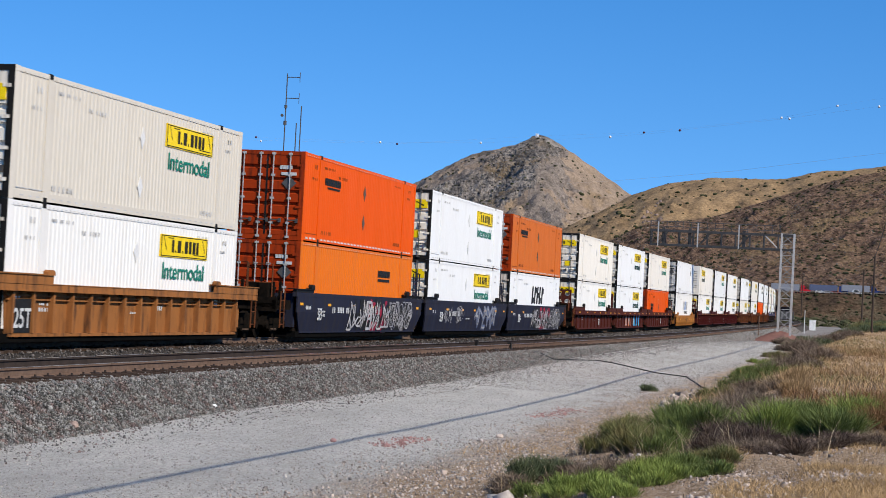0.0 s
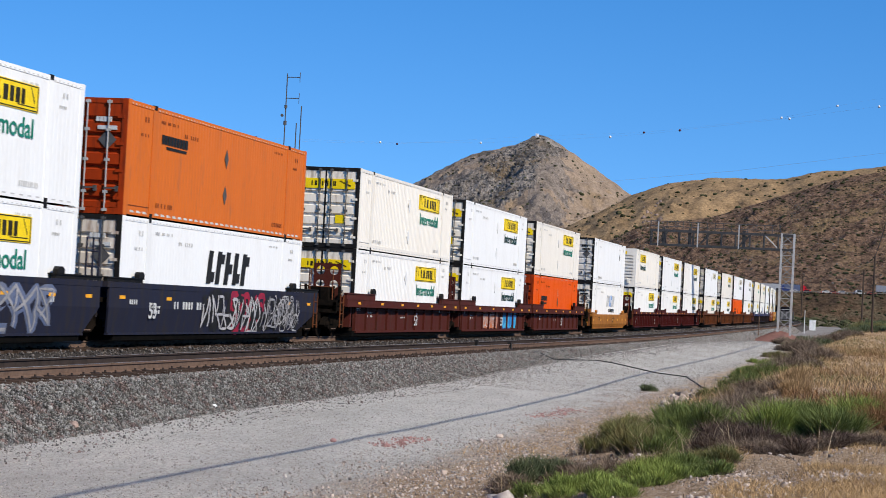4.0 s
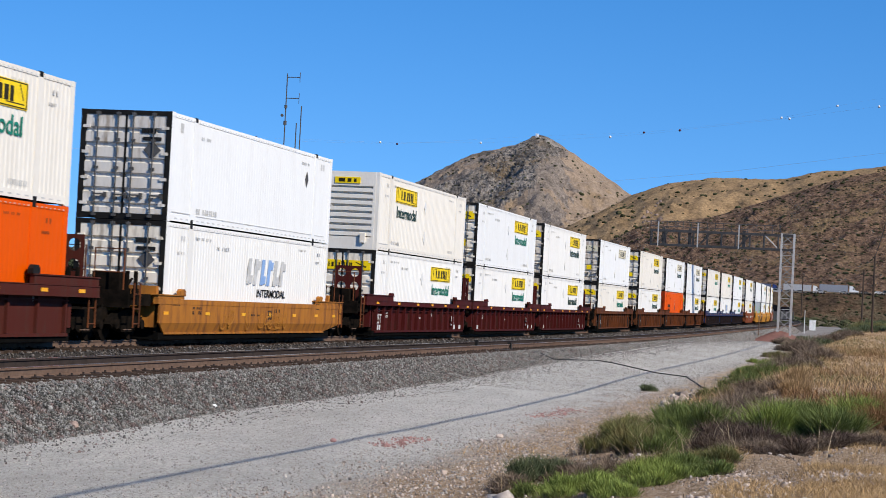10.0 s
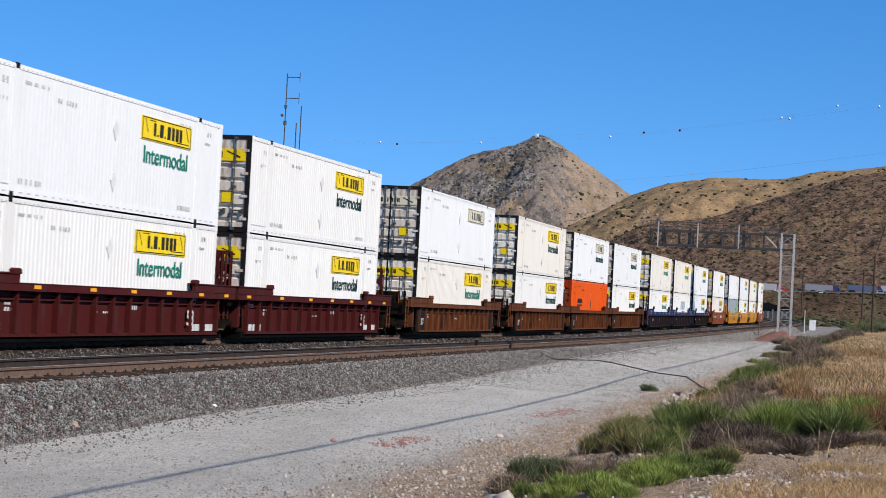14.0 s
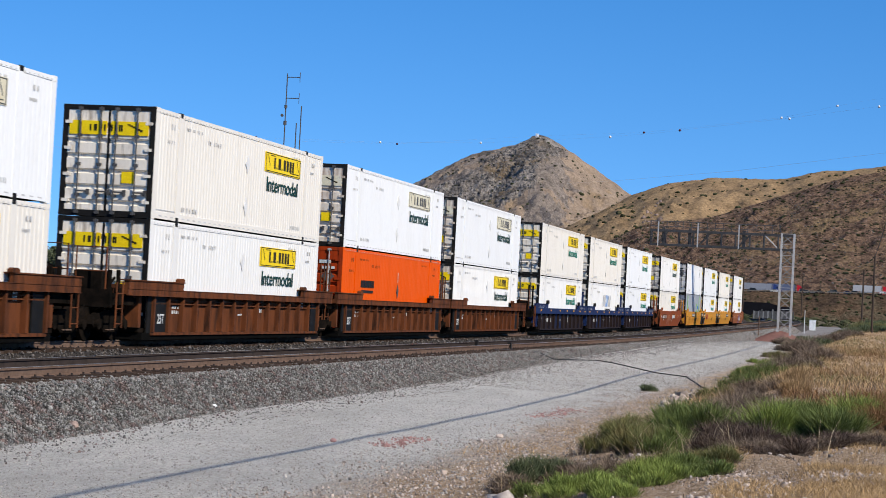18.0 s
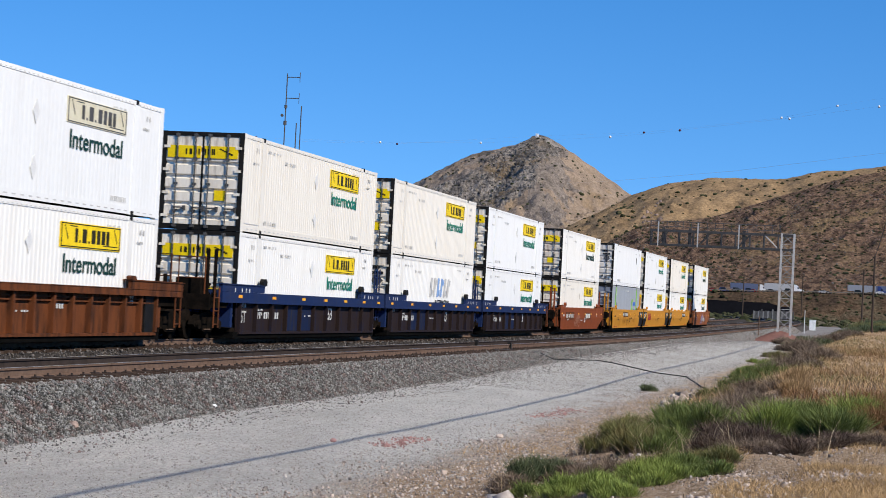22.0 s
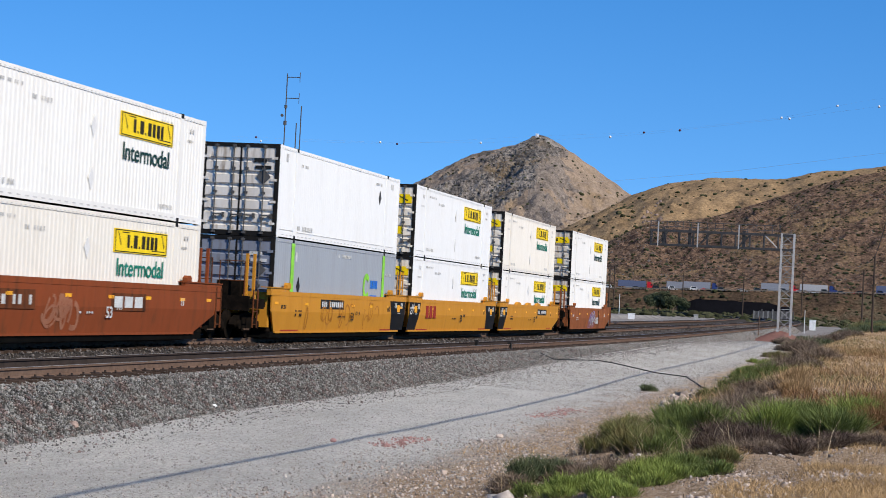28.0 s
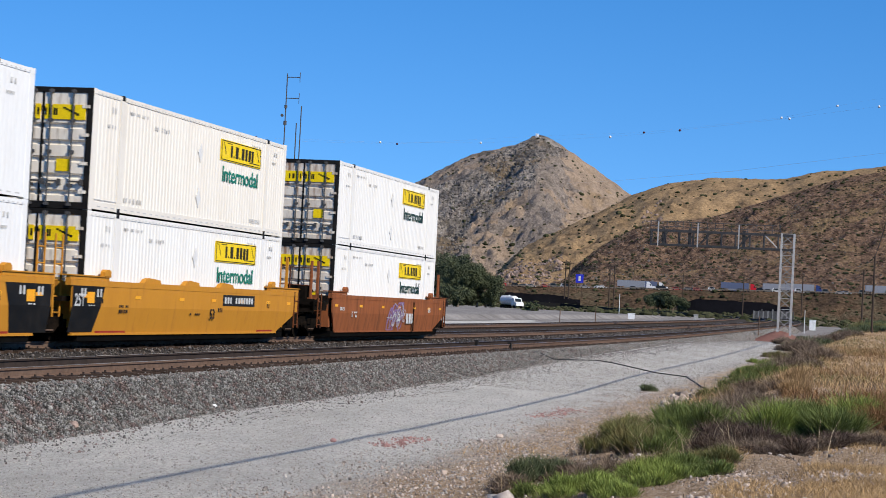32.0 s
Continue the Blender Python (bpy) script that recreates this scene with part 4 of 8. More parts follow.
        for end, (a, b, hx) in enumerate(((xl, 2.2, 2.1), (13.9, xr, 14.0))):
            if kind == "smooth":
                a, b, hx = ((xl, 1.2, 1.0), (14.6, xr, 14.8))[end]
            def deck():
                y = -SIDE + 0.01 - (0.05 if kind == "ribbed" else 0)
                g = Geo().box(a, b, y, y + 0.12, zd + 0.003, zd + rise - 0.03)
                return flip(g.box(a - 0.03, b + 0.03, y - 0.03, y + 0.32, zd + rise - 0.03, zd + rise))
            put("end_deck", shape("deck%s%d%d" % (key, s, end), dark_deck, deck), dark_deck, root)
            def horn():
                k = 0.20 if body is MAROON_DUST or kind == "plain" else 0.16 if kind == "smooth" else 0.10
                return flip(Geo().slab([(hx - 0.2, zd + rise), (hx + 0.2, zd + rise), (hx + 0.2, zd + rise + k * 0.6), (hx + 0.1, zd + rise + k), (hx - 0.1, zd + rise + k), (hx - 0.2, zd + rise + k * 0.6)], -SIDE - 0.03, -SIDE + 0.10))
            horn_mat = BLACK if body is MAROON_DUST or kind == "plain" else dark_deck
            put("guide_horn", shape("horn%s%d%d" % (key, s, end), horn_mat, horn), horn_mat, root)
        if not far and seed == 21:
            for hx in (4.1, 7.2, 10.2):
                put("guide_hood", shape("hood%.1f" % hx, body, lambda: Geo().slab([(hx - 0.5, 1.50), (hx + 0.75, 1.50), (hx + 0.65, 1.60), (hx - 0.1, 1.64), (hx - 0.35, 1.60)], -SIDE + 0.0, -SIDE + 0.14)), body, root)
    # well floor and end bulkheads
    put("well_floor", shape("well_floor", GRIME, lambda: Geo().box(-0.5, LEN + 0.5, -1.3, 1.3, 0.22, 0.33)), GRIME, root)
    put("end_bulkhead", shape("bulk_l", body, lambda: Geo().slab([(-0.62, 0.35), (-0.42, 0.35), (-0.42, 1.45), (-0.62, 1.45)], -1.34, 1.34)), body, root)
    put("end_bulkhead", shape("bulk_r", body, lambda: Geo().slab([(LEN + 0.2, 0.35), (LEN + 0.4, 0.35), (LEN + 0.4, 1.45), (LEN + 0.2, 1.45)], -1.34, 1.34)), body, root)
    put("end_platform", shape("plat_l%d" % left_end, GRIME, lambda: Geo().box(xe_l, -0.75, -1.3, 1.3, 0.98, 1.10)), GRIME, root)
    put("end_platform", shape("plat_r%d" % right_end, GRIME, lambda: Geo().box(LEN + 0.5, xr, -1.3, 1.3, 0.98, 1.10)), GRIME, root)
    # Added black box, stands in for the shade between wagon and rails.
    put("underframe", shape("underframe", UNDER_SHADE, lambda: Geo().box(-0.45, LEN + 0.2, -SIDE + 0.10, SIDE - 0.10, 0.03, 0.215)), BLACK, root)
    gap = 6.7 if left_end else 3.02
    truck_parts(root, -1.95 if left_end else -gap / 2, not left_end)
    if right_end:
        truck_parts(root, LEN + 1.85, False)
    for x, d, here in ((xe_l, -1, left_end), (xe_r, 1, right_end)):
        if here:
            c0, c1 = sorted((x, x + d * 0.75))
            put("coupler", shape("coupler%d" % d, GRIME, lambda: Geo().box(c0, c1, -0.12, 0.12, 0.72, 0.98).box(x + d * 0.75 - 0.12, x + d * 0.75 + 0.12, -0.2, 0.2, 0.68, 1.02)), GRIME, root)
            lx = (x + 0.1) if d < 0 else (x - 0.5)
            put("ladder", shape("ladder%d" % d, BROWN_DARK, lambda: ladder(lx, -SIDE - 0.01, 0.35, 1.5)), sill, root)
            put("handrail", shape("handrail%d" % d, BROWN_DARK, lambda: Geo().tube([(x - d * 0.1, -1.2, 1.1), (x - d * 0.1, -1.2, 2.35), (x - d * 0.1, -0.4, 2.35), (x - d * 0.1, -0.4, 1.1)], 0.025, 6).tube([(x - d * 0.1, -1.2, 1.75), (x - d * 0.1, -0.4, 1.75)], 0.02, 6)), sill, root)
            px_ = x - d * 0.75
            put("end_beam", shape("end_beam%d" % d, GRIME, lambda: Geo().box(min(x, px_ - d * 0.9), max(x, px_ - d * 0.9), -SIDE + 0.12, -SIDE + 0.24, 0.92, 1.22).box(min(x, x - d * 0.12), max(x, x - d * 0.12), -SIDE + 0.1, SIDE - 0.1, 0.85, 1.3)), GRIME, root, "grimy end beam")
            post_mat = sill if body in (YELLOW, RUST, RUST_PALE) else GRIME
            post_top = 2.6 if body in (YELLOW, RUST, RUST_PALE, BLUE) else 1.8
            for yy in (-1.28, -1.05):
                put("guide_post", shape("guide_post%d%.2f%.1f" % (d, yy, post_top), post_mat, lambda: Geo().box(px_ - 0.05, px_ + 0.05, yy - 0.04, yy + 0.04, 1.1, post_top).box(px_ - 0.09, px_ + 0.09, yy - 0.07, yy + 0.07, 1.1, 1.35)), post_mat, root)
            put("brake_rigging", shape("rigging%d" % d, GRIME, lambda: Geo().tube([(x - d * 0.3, -1.0, 0.5), (px_, -1.0, 1.35), (px_ - d * 0.7, -0.9, 1.6)], 0.04, 6).box(px_ - 0.3, px_ + 0.3, -0.95, -0.2, 1.1, 1.75).tube([(x, -0.7, 0.9), (x + d * 0.2, -0.7, 0.45), (x + d * 0.45, -0.5, 0.35)], 0.035, 6)), GRIME, root)
            put("hand_brake", shape("brake%d" % d, GRIME, lambda: Geo().disc((x - d * 0.2, 0.5, 1.65), (1, 0, 0), 0.28, 0.05, 16).box(x - d * 0.2 - 0.1, x - d * 0.2 + 0.1, 0.35, 0.65, 1.1, 1.65)), GRIME, root)
        else:
            put("ladder", shape("ladder_in%d" % d, sill, lambda: ladder(x - 0.2 if d < 0 else x - 0.25, -1.15, 0.6, 2.55)), sill, root)
            put("equipment_box", shape("equip%d" % d, GRIME, lambda: Geo().box(x - 0.25, x + 0.25, -0.9, 0.2, 1.1, 1.5).tube([(x - 0.2, 0.4, 1.1), (x, 0.4, 1.6), (x + 0.2, 0.6, 1.3)], 0.03, 6)), GRIME, root)
    # markings on the near side
    wy = {"ribbed": -SIDE + 0.165, "plain": -SIDE + 0.16, "smooth": -SIDE - 0.004}[kind]
    sy = -SIDE - {"smooth": 0.014, "ribbed": 0.074 if body is MAROON_DUST else 0.034}.get(kind, 0.002)
    for i, x in enumerate((-0.4, 3.0, 6.3, 9.0, 11.6, 14.2, 16.4)):
        z = {"ribbed": 1.225 if body is MAROON_DUST else 1.27, "plain": 1.27}.get(kind, top - 0.38)
        if body in (BROWN, BROWN_DARK):
            continue
        put("reflector", shape("reflector%s%d%.2f%.2f" % (kind, i, top, sy), AMBER, lambda: bars([(x, x + 0.38, z - 0.04, z + 0.045)], sy if kind != "smooth" else wy)), AMBER, root)
    ink = BLACK_INK if body in (YELLOW, YELLOW_OLD) else PALE_INK
    put("small_print", shape("wagon_print%s%s%d" % (kind, ink.name, seed % 3), ink, lambda: bars(
        letter_row(0.3, 0.95, 4, 0.10, 0.12, 0.05, seed % 3) + letter_row(1.9, 0.72, 5, 0.11, 0.09, 0.05, seed % 3 + 1) + letter_row(1.9, 0.86, 7, 0.07, 0.06, 0.04, seed % 3 + 5) + letter_row(7.2, 0.70, 6, 0.1, 0.05, 0.05, seed % 3 + 2)
        + letter_row(9.6, 0.80, 4, 0.1, 0.12, 0.05, seed % 3 + 3) + letter_row(14.3, 0.95, 3, 0.09, 0.2, 0.06, seed % 3 + 4), wy)), ink, root)
    if kind == "plain":
        for i in (1, 2):
            a = 0.04 + 1.6 * (i + 1 + seed % 2) + 0.05
            put("repainted_panel", shape("repaint%d%d" % (i, seed % 2), BLUE_DULL, lambda: bars([(a, a + 1.5, 0.24, 1.06)], wy + 0.004, 0.003)), BLUE_DULL, root, "repainted blue side panel")
    if kind != "smooth" and body not in (BROWN, BROWN_DARK):
        put("end_print", shape("sill_ticks%s" % kind, PALE_INK, lambda: bars([(q, q + 0.07, 1.38, 1.52) for q in (-0.75, -0.1, 0.3, 0.62, 14.4, 15.0, 15.3, 15.62, 16.4)], -SIDE + 0.006)), PALE_INK, root)
    if kind == "plain" or body is DARKBLUE:
        put("reporting_mark", shape("mark%s%s" % (kind, ink.name), ink, lambda: bars(letter_row(2.0 if kind == "plain" else 3.6, 0.62 if kind == "plain" else 0.85, 10, 0.15, 0.20, 0.08, 4), wy)), ink, root)
    if body is BROWN:
        put("black_patch", shape("black_patch", BLACK_INK, lambda: bars([(0.2, 1.5, 0.24, 1.0)], -SIDE + 0.084)), BLACK_INK, root, "black painted wagon end")
        put("number", lettering("25T", 0.62, PALE_INK, 0.95), PALE_INK, root, "painted number 25T", loc=(0.36 - MID, -SIDE + 0.078, 0.36))
    if body is BROWN_DARK:
        for a, b in ((-0.12, 1.42), (15.25, 16.12)):
            put("end_panel", shape("end_panel%.1f" % a, BLACK, lambda: Geo().box(a, b, -SIDE + 0.10, -SIDE + 0.15, 0.2, 1.19)), BLACK, root, "black painted end panel")
        put("number", lettering("25T", 0.36, PALE_INK, 0.5), PALE_INK, root, "painted number 25T", loc=(0.62 - MID, -SIDE + 0.094, 0.46))
    low_number = body in (YELLOW, YELLOW_OLD, RUST, RUST_PALE)
    num = lettering("53", 0.40, ink, 0.40) if low_number else lettering("53", 0.58, ink, 0.55)
    if body not in (BROWN, BROWN_DARK):
        put("number", num, ink, root, "painted number 53", loc=({"ribbed": 13.6 if body is not MAROON_DUST else 9.3, "plain": 10.05, "smooth": 8.9 if low_number else 1.7}[kind] - MID, (-SIDE + 0.08 if kind == "ribbed" else wy - 0.002), 0.42 if kind == "ribbed" else 0.60))
    if left_end and body in (MAROON, BLUE):
        put("number", lettering("25T", 0.5, GREY_INK, 0.75), GREY_INK, root, "painted number 25T", loc=(0.12 - MID, (-SIDE + 0.08 if kind == "ribbed" else wy - 0.004), 0.50))
    if body in (MAROON, MAROON_DUST):
        for sx_ in (-1, 1):
            px_ = xl + 0.25 if sx_ < 0 else xr - 0.25
            put("end_stanchion", weld(shape("stanchion%s%d" % (key, sx_), body, lambda: holed_plate(px_))), body, root)
    if body is MAROON:
        for a in (-0.05, 14.3):
            put("white_panel", shape("white_panel%.1f" % a, PALE_INK, lambda: bars([(a, a + 0.85, 0.25, 0.44), (a + 0.93, a + 1.75, 0.25, 0.44)], wy - 0.004)), PALE_INK, root, "white stencil panel")
    if spray:
        spray(root, wy, r)
    for ch in root.children:
        if ch.name.split(".")[0] in ("small_print", "end_print", "reporting_mark", "graffiti", "painted_mark"):
            ch["kind"] = "stuff"
    return root


def weld(me):
    """Joins the corners that meet, so that the plate is one piece."""
    bm = bmesh.new()
    bm.from_mesh(me)
    bmesh.ops.remove_doubles(bm, verts=bm.verts[:], dist=0.002)
    bm.to_mesh(me)
    bm.free()
    return me


def holed_plate(x):
    """An upright end plate across the wagon with four round holes."""
    g = Geo()
    w, n = 0.5, 16
    for cy in (-0.95, -0.45):
        for cz in (1.35, 1.85, 2.35):
            ring_in, ring_out = [], []
            for i in range(n):
                t = 2 * math.pi * i / n
                c, s_ = math.cos(t), math.sin(t)
                m_ = max(abs(c), abs(s_))
                hole = 0.16 if cz > 1.4 else 0.02
                ring_in.append((x, cy + hole * c, cz + hole * s_))
                ring_out.append((x, cy + 0.25 * c / m_, cz + 0.25 * s_ / m_))
            for dx in (0.0, 0.05):
                v = [(a + dx, b, c_) for a, b, c_ in ring_in + ring_out]
                if dx:
                    g.add(v[:n] + [(a - dx, b, c_) for a, b, c_ in v[:n]], [(i, (i + 1) % n, (i + 1) % n + n, i + n) for i in range(n)])
                g.add(v, [((i, i + n, (i + 1) % n + n, (i + 1) % n) if dx else (i, (i + 1) % n, (i + 1) % n + n, i + n)) for i in range(n)])
    return g


def ribbon(pts, w, y, fold=0.0):
    """A flat stroke of constant width along points in x, z."""
    a, b = [], []
    n = len(pts)
    for i, (x, z) in enumerate(pts):
        x0, z0 = pts[max(i - 1, 0)]
        x1, z1 = pts[min(i + 1, n - 1)]
        l = math.hypot(x1 - x0, z1 - z0) or 1
        nx, nz = -(z1 - z0) / l * w / 2, (x1 - x0) / l * w / 2
        a.append((x - nx, y + 0.15 * max(fold - z + nz, 0), z - nz))
        b.append((x + nx, y + 0.15 * max(fold - z - nz, 0), z + nz))
    return Geo().strip(a, b)


def scrawl(x0, x1, z0, z1, count, w, y, seed, fold=0.86):
    """Looping spray-paint strokes without any letters."""
    r = random.Random(seed)
    g = Geo()
    for i in range(count):
        cx, cz = r.uniform(x0, x1), r.uniform(z0 + 0.2, z1 - 0.2)
        rx, rz = r.uniform(0.12, 0.4), r.uniform(0.2, 0.45) * (z1 - z0)
        a0, a1 = r.uniform(0, 6.28), r.uniform(2.5, 6.5)
        lean = r.uniform(-0.3, 0.5)
        pts = []
        for k in range(13):
            t = a0 + a1 * k / 12
            z = min(max(cz + rz * math.sin(t), z0), z1)
            pts.append((cx + rx * math.cos(t) + lean * (z - cz), z))
        s = ribbon(pts, w * r.uniform(0.7, 1.4), y - 0.002 - 0.0004 * i, fold)
        g.add(s.v, s.f)
    return g


def wild_row(x0, x1, z0, z1, count, w, y, seed, fold=0.86):
    """A row of angular spray-painted shapes, each a bent stroke over a loose grid; they spell nothing."""
    r = random.Random(seed)
    g = Geo()
    pitch = (x1 - x0) / count
    for i in range(count):
        cx = x0 + (i + 0.5) * pitch
        wide, tall, lean = pitch * r.uniform(0.36, 0.55), (z1 - z0) * r.uniform(0.36, 0.5), r.uniform(-0.15, 0.25)
        cz = (z0 + z1) / 2 + r.uniform(-0.06, 0.06)
        spots = [(a * wide, b * tall) for a in (-1, 1) for b in (-1, -0.1, 1)]
        r.shuffle(spots)
        path = spots[:r.choice((4, 5, 5, 6))]
        pts = []
        for (a, b), (c, d) in zip(path, path[1:]):
            for k in range(4):
                u_ = k / 4
                bow = 0.18 * math.sin(u_ * math.pi) * wide
                pts.append((cx + a + (c - a) * u_ + bow + lean * (b + (d - b) * u_), min(max(cz + b + (d - b) * u_, z0), z1)))
        st = ribbon(pts, w * r.uniform(0.8, 1.25), y - 0.0005 * i, fold)
        g.add(st.v, st.f)
    return g


def block_shapes(x0, x1, z0, z1, count, y, seed):
    r = random.Random(seed)
    g = Geo()
    w = (x1 - x0) / count
    for i in range(count):
        a, b = x0 + i * w + r.uniform(0, 0.06), x0 + (i + 1) * w + 0.14
        g.slab([(a, z0 + r.uniform(0, 0.08)), (b - 0.1, z0), (b, z0 + 0.3), (b - 0.05, z1 - r.uniform(0, 0.15)), (a + 0.1, z1), (a - 0.05, z1 - 0.35)], y - 0.003, y)
    return g


def spray_dark(root, y, r):
    k = r.randrange(99)
    x = r.uniform(5.6, 6.2)
    put("graffiti", scrawl(x + 2.6, x + 5.6, 0.24, 1.32, 20, 0.16, y, k + 3), RED_SPRAY, root, "dark red spray paint", MID)
    put("graffiti", wild_row(x, x + 9.4, 0.22, 1.34, 13, 0.24, y - 0.012, k + 2), BLACK_INK, root, "black spray-painted shapes", MID)
    put("graffiti", wild_row(x - 0.06, x + 3.0, 0.26, 1.32, 5, 0.085, y - 0.026, k), WHITE_SPRAY, root, "white spray-painted shapes", MID)
    put("graffiti", wild_row(x + 2.5, x + 6.0, 0.22, 1.30, 6, 0.075, y - 0.026, k + 1), WHITE_SPRAY, root, "white spray-painted shapes", MID)
    put("graffiti", wild_row(x + 5.6, x + 9.4, 0.26, 1.34, 7, 0.06, y - 0.034, k + 4), GREY_SPRAY, root, "grey spray-painted shapes", MID)
    put("graffiti", scrawl(x + 5.6, x + 9.4, 0.24, 1.34, 22, 0.03, y - 0.044, k + 5), WHITE_SPRAY, root, "thin white spray-painted loops", MID)


def spray_outline(root, y, r):
    k = r.randrange(99)
    put("graffiti", wild_row(2.6, 4.2, 0.5, 1.25, 3, 0.06, y, k), GREY_SPRAY, root, "grey spray-painted shapes", MID)
    put("graffiti", scrawl(5.4, 6.6, 0.5, 1.28, 12, 0.035, y, k + 5), GREY_SPRAY, root, "thin grey spray-painted loops", MID)
    put("graffiti", wild_row(9.2, 14.6, 0.26, 1.30, 5, 0.26, y, k + 2), SLATE_SPRAY, root, "slate blue spray-painted shapes", MID)
    put("graffiti", wild_row(9.15, 14.55, 0.27, 1.31, 5, 0.07, y - 0.012, k + 2), GREY_SPRAY, root, "pale outlines of spray-painted shapes", MID)


def spray_blocks(root, y, r):
    put("graffiti", block_shapes(10.3, 13.9, 0.26, 1.15, 5, y, 3), CYAN_SPRAY, root, "cyan spray-painted shapes", MID)
    put("graffiti", scrawl(10.4, 13.8, 0.28, 1.15, 26, 0.04, y - 0.006, 8, 0.0), BLUE_INK, root, "blue spray-painted outlines", MID)
    put("graffiti", block_shapes(5.2, 8.8, 0.26, 1.15, 4, y, 5), ORANGE_SPRAY, root, "orange spray-painted shapes", MID)
    put("graffiti", scrawl(5.3, 8.7, 0.28, 1.15, 18, 0.04, y - 0.006, 12, 0.0), WHITE_SPRAY, root, "white spray-painted outlines", MID)


def spray_dim(root, y, r):
    put("graffiti", scrawl(4.5, 11.0, 0.3, 0.85, 18, 0.045, y, r.randrange(99), 0.48), SCRAWL, root, "faint brown spray-painted scrawl", MID)


def marks_rust(root, y, r):
    for a, b in ((1.2, 4.6), (9.2, 11.6)):
        put("mark_plate", bars([(a, b, 0.78, 1.22)], y), BROWN_DARK, root, "dark plate with pale bars", MID)
    put("reporting_mark", bars(letter_row(1.35, 0.88, 11, 0.2, 0.22, 0.09, 5), y - 0.006), GREY_INK, root, "", MID)
    put("painted_mark", bars([(9.4, 9.95, 0.86, 1.14), (10.1, 10.65, 0.86, 1.14), (10.8, 11.35, 0.86, 1.14)], y - 0.006), PALE_INK, root, "", MID)
    put("faded_patch", scrawl(5.4, 7.0, 0.35, 1.1, 12, 0.10, y, 17), FADED_RUST, root, "faded pale rust paint", MID)["kind"] = "stuff"


def spray_violet(root, y, r):
    put("graffiti", scrawl(7.6, 10.2, 0.22, 1.3, 22, 0.07, y, 31), PURPLE_SPRAY, root, "violet and grey spray paint", MID)
    put("graffiti", scrawl(7.6, 10.2, 0.22, 1.3, 10, 0.04, y - 0.012, 33), WHITE_SPRAY, root, "pale spray-painted outlines", MID)
    put("painted_mark", bars([(10.4, 10.72, 0.5, 0.9), (10.85, 11.17, 0.5, 0.9), (11.3, 11.5, 0.5, 0.9)], y), PALE_INK, root, "", MID)
    put("dark_streak", bars([(11.55, 11.75, 0.2, 1.36)], y), GRIME, root, "dark vertical spill", MID)


def inner_black(ends):
    """Black painted inner ends of the mustard wagons with amber and pale marks."""
    def add(root, y, r):
        for left in ends:
            x0, x1 = (-1.1, 0.9) if left else (14.75, LEN + 1.1)
            poly = [(x0, 0.24), (x1 - (0.5 if left else 0), 0.24), (x1, 1.35), (x0, 1.35)] if left else [(x0 + 0.5, 0.24), (x1, 0.24), (x1, 1.35), (x0, 1.35)]
            g = Geo()
            n = 4
            lo, hi, md = [poly[0], poly[1]], [poly[3], poly[2]], None
            for za, zb in ((0.24, 0.86), (0.86, 1.36)):
                def px(p, q, z):
                    return p[0] + (q[0] - p[0]) * (z - 0.24) / 1.11
                def py(z):
                    return -SIDE - 0.004 + (0.10 * (0.86 - z) / 0.66 if z < 0.86 else 0)
                g.add([(px(poly[0], poly[3], za), py(za), za), (px(poly[1], poly[2], za), py(za), za), (px(poly[1], poly[2], zb), py(zb), zb), (px(poly[0], poly[3], zb), py(zb), zb)], [(0, 1, 2, 3)])
            put("black_end", g, BLACK, root, "black painted wagon end", MID)
            c = (x0 + x1) / 2
            if left:
                put("number", lettering("25T", 0.42, PALE_INK, 0.62), PALE_INK, root, "painted number 25T", loc=(x0 + 0.12 - MID, -SIDE - 0.012, 0.88))
            put("marker_plate", bars([(c - 0.1, c + 0.35, 0.95, 1.22)], -SIDE - 0.006), AMBER, root, "", MID)
            put("end_print", bars([(c - 0.5, c - 0.4, 1.1, 1.3), (c - 0.3, c - 0.2, 1.1, 1.3), (c + 0.5, c + 0.6, 1.1, 1.3), (c + 0.7, c + 0.8, 1.1, 1.3)] + letter_row(c, 0.88, 3, 0.1, 0.03, 0.05, 1), -SIDE - 0.006), PALE_INK, root, "", MID)
        if True not in ends:
            put("graffiti", scrawl(3.0, 13.5, 0.3, 1.25, 16, 0.05, -SIDE - 0.004, r.randrange(90)), SCRAWL, root, "faint rust-brown spray-painted scrawl", MID)
        q_ = 10.0 if True in ends else 4.9
        if True not in ends or False not in ends:
            put("mark_plate", bars([(q_, q_ + 3.0, 0.98, 1.30)], -SIDE - 0.004), BLACK_INK, root, "black plate for the reporting mark", MID)
            put("reporting_mark", bars(letter_row(q_ + 0.15, 1.05, 11, 0.18, 0.18, 0.07, 3), -SIDE - 0.010), PALE_INK, root, "", MID)
        else:
            put("painted_mark", bars([(1.9, 2.4, 0.72, 1.24), (2.6, 3.1, 0.72, 1.24), (3.3, 3.8, 0.72, 1.24)], -SIDE - 0.006), RED_MARK, root, "dark red painted mark", MID)
        put("red_plate", bars([(0.6, 2.6, 0.225, 0.275), (13.6, 15.2, 0.225, 0.275)], -SIDE + 0.085), RED_MARK, root, "", MID)
    return add


# start of each container along the line, metres
STARTS = [41.41, 64.28, 83.54, 102.55, 125.78, 144.80, 164.03, 186.86, 209.75, 228.86, 247.81, 270.74, 293.44, 312.8, 331.79, 354.88, 373.84, 393.08, 416.25, 439.6, 458.73, 478.36, 501.0]
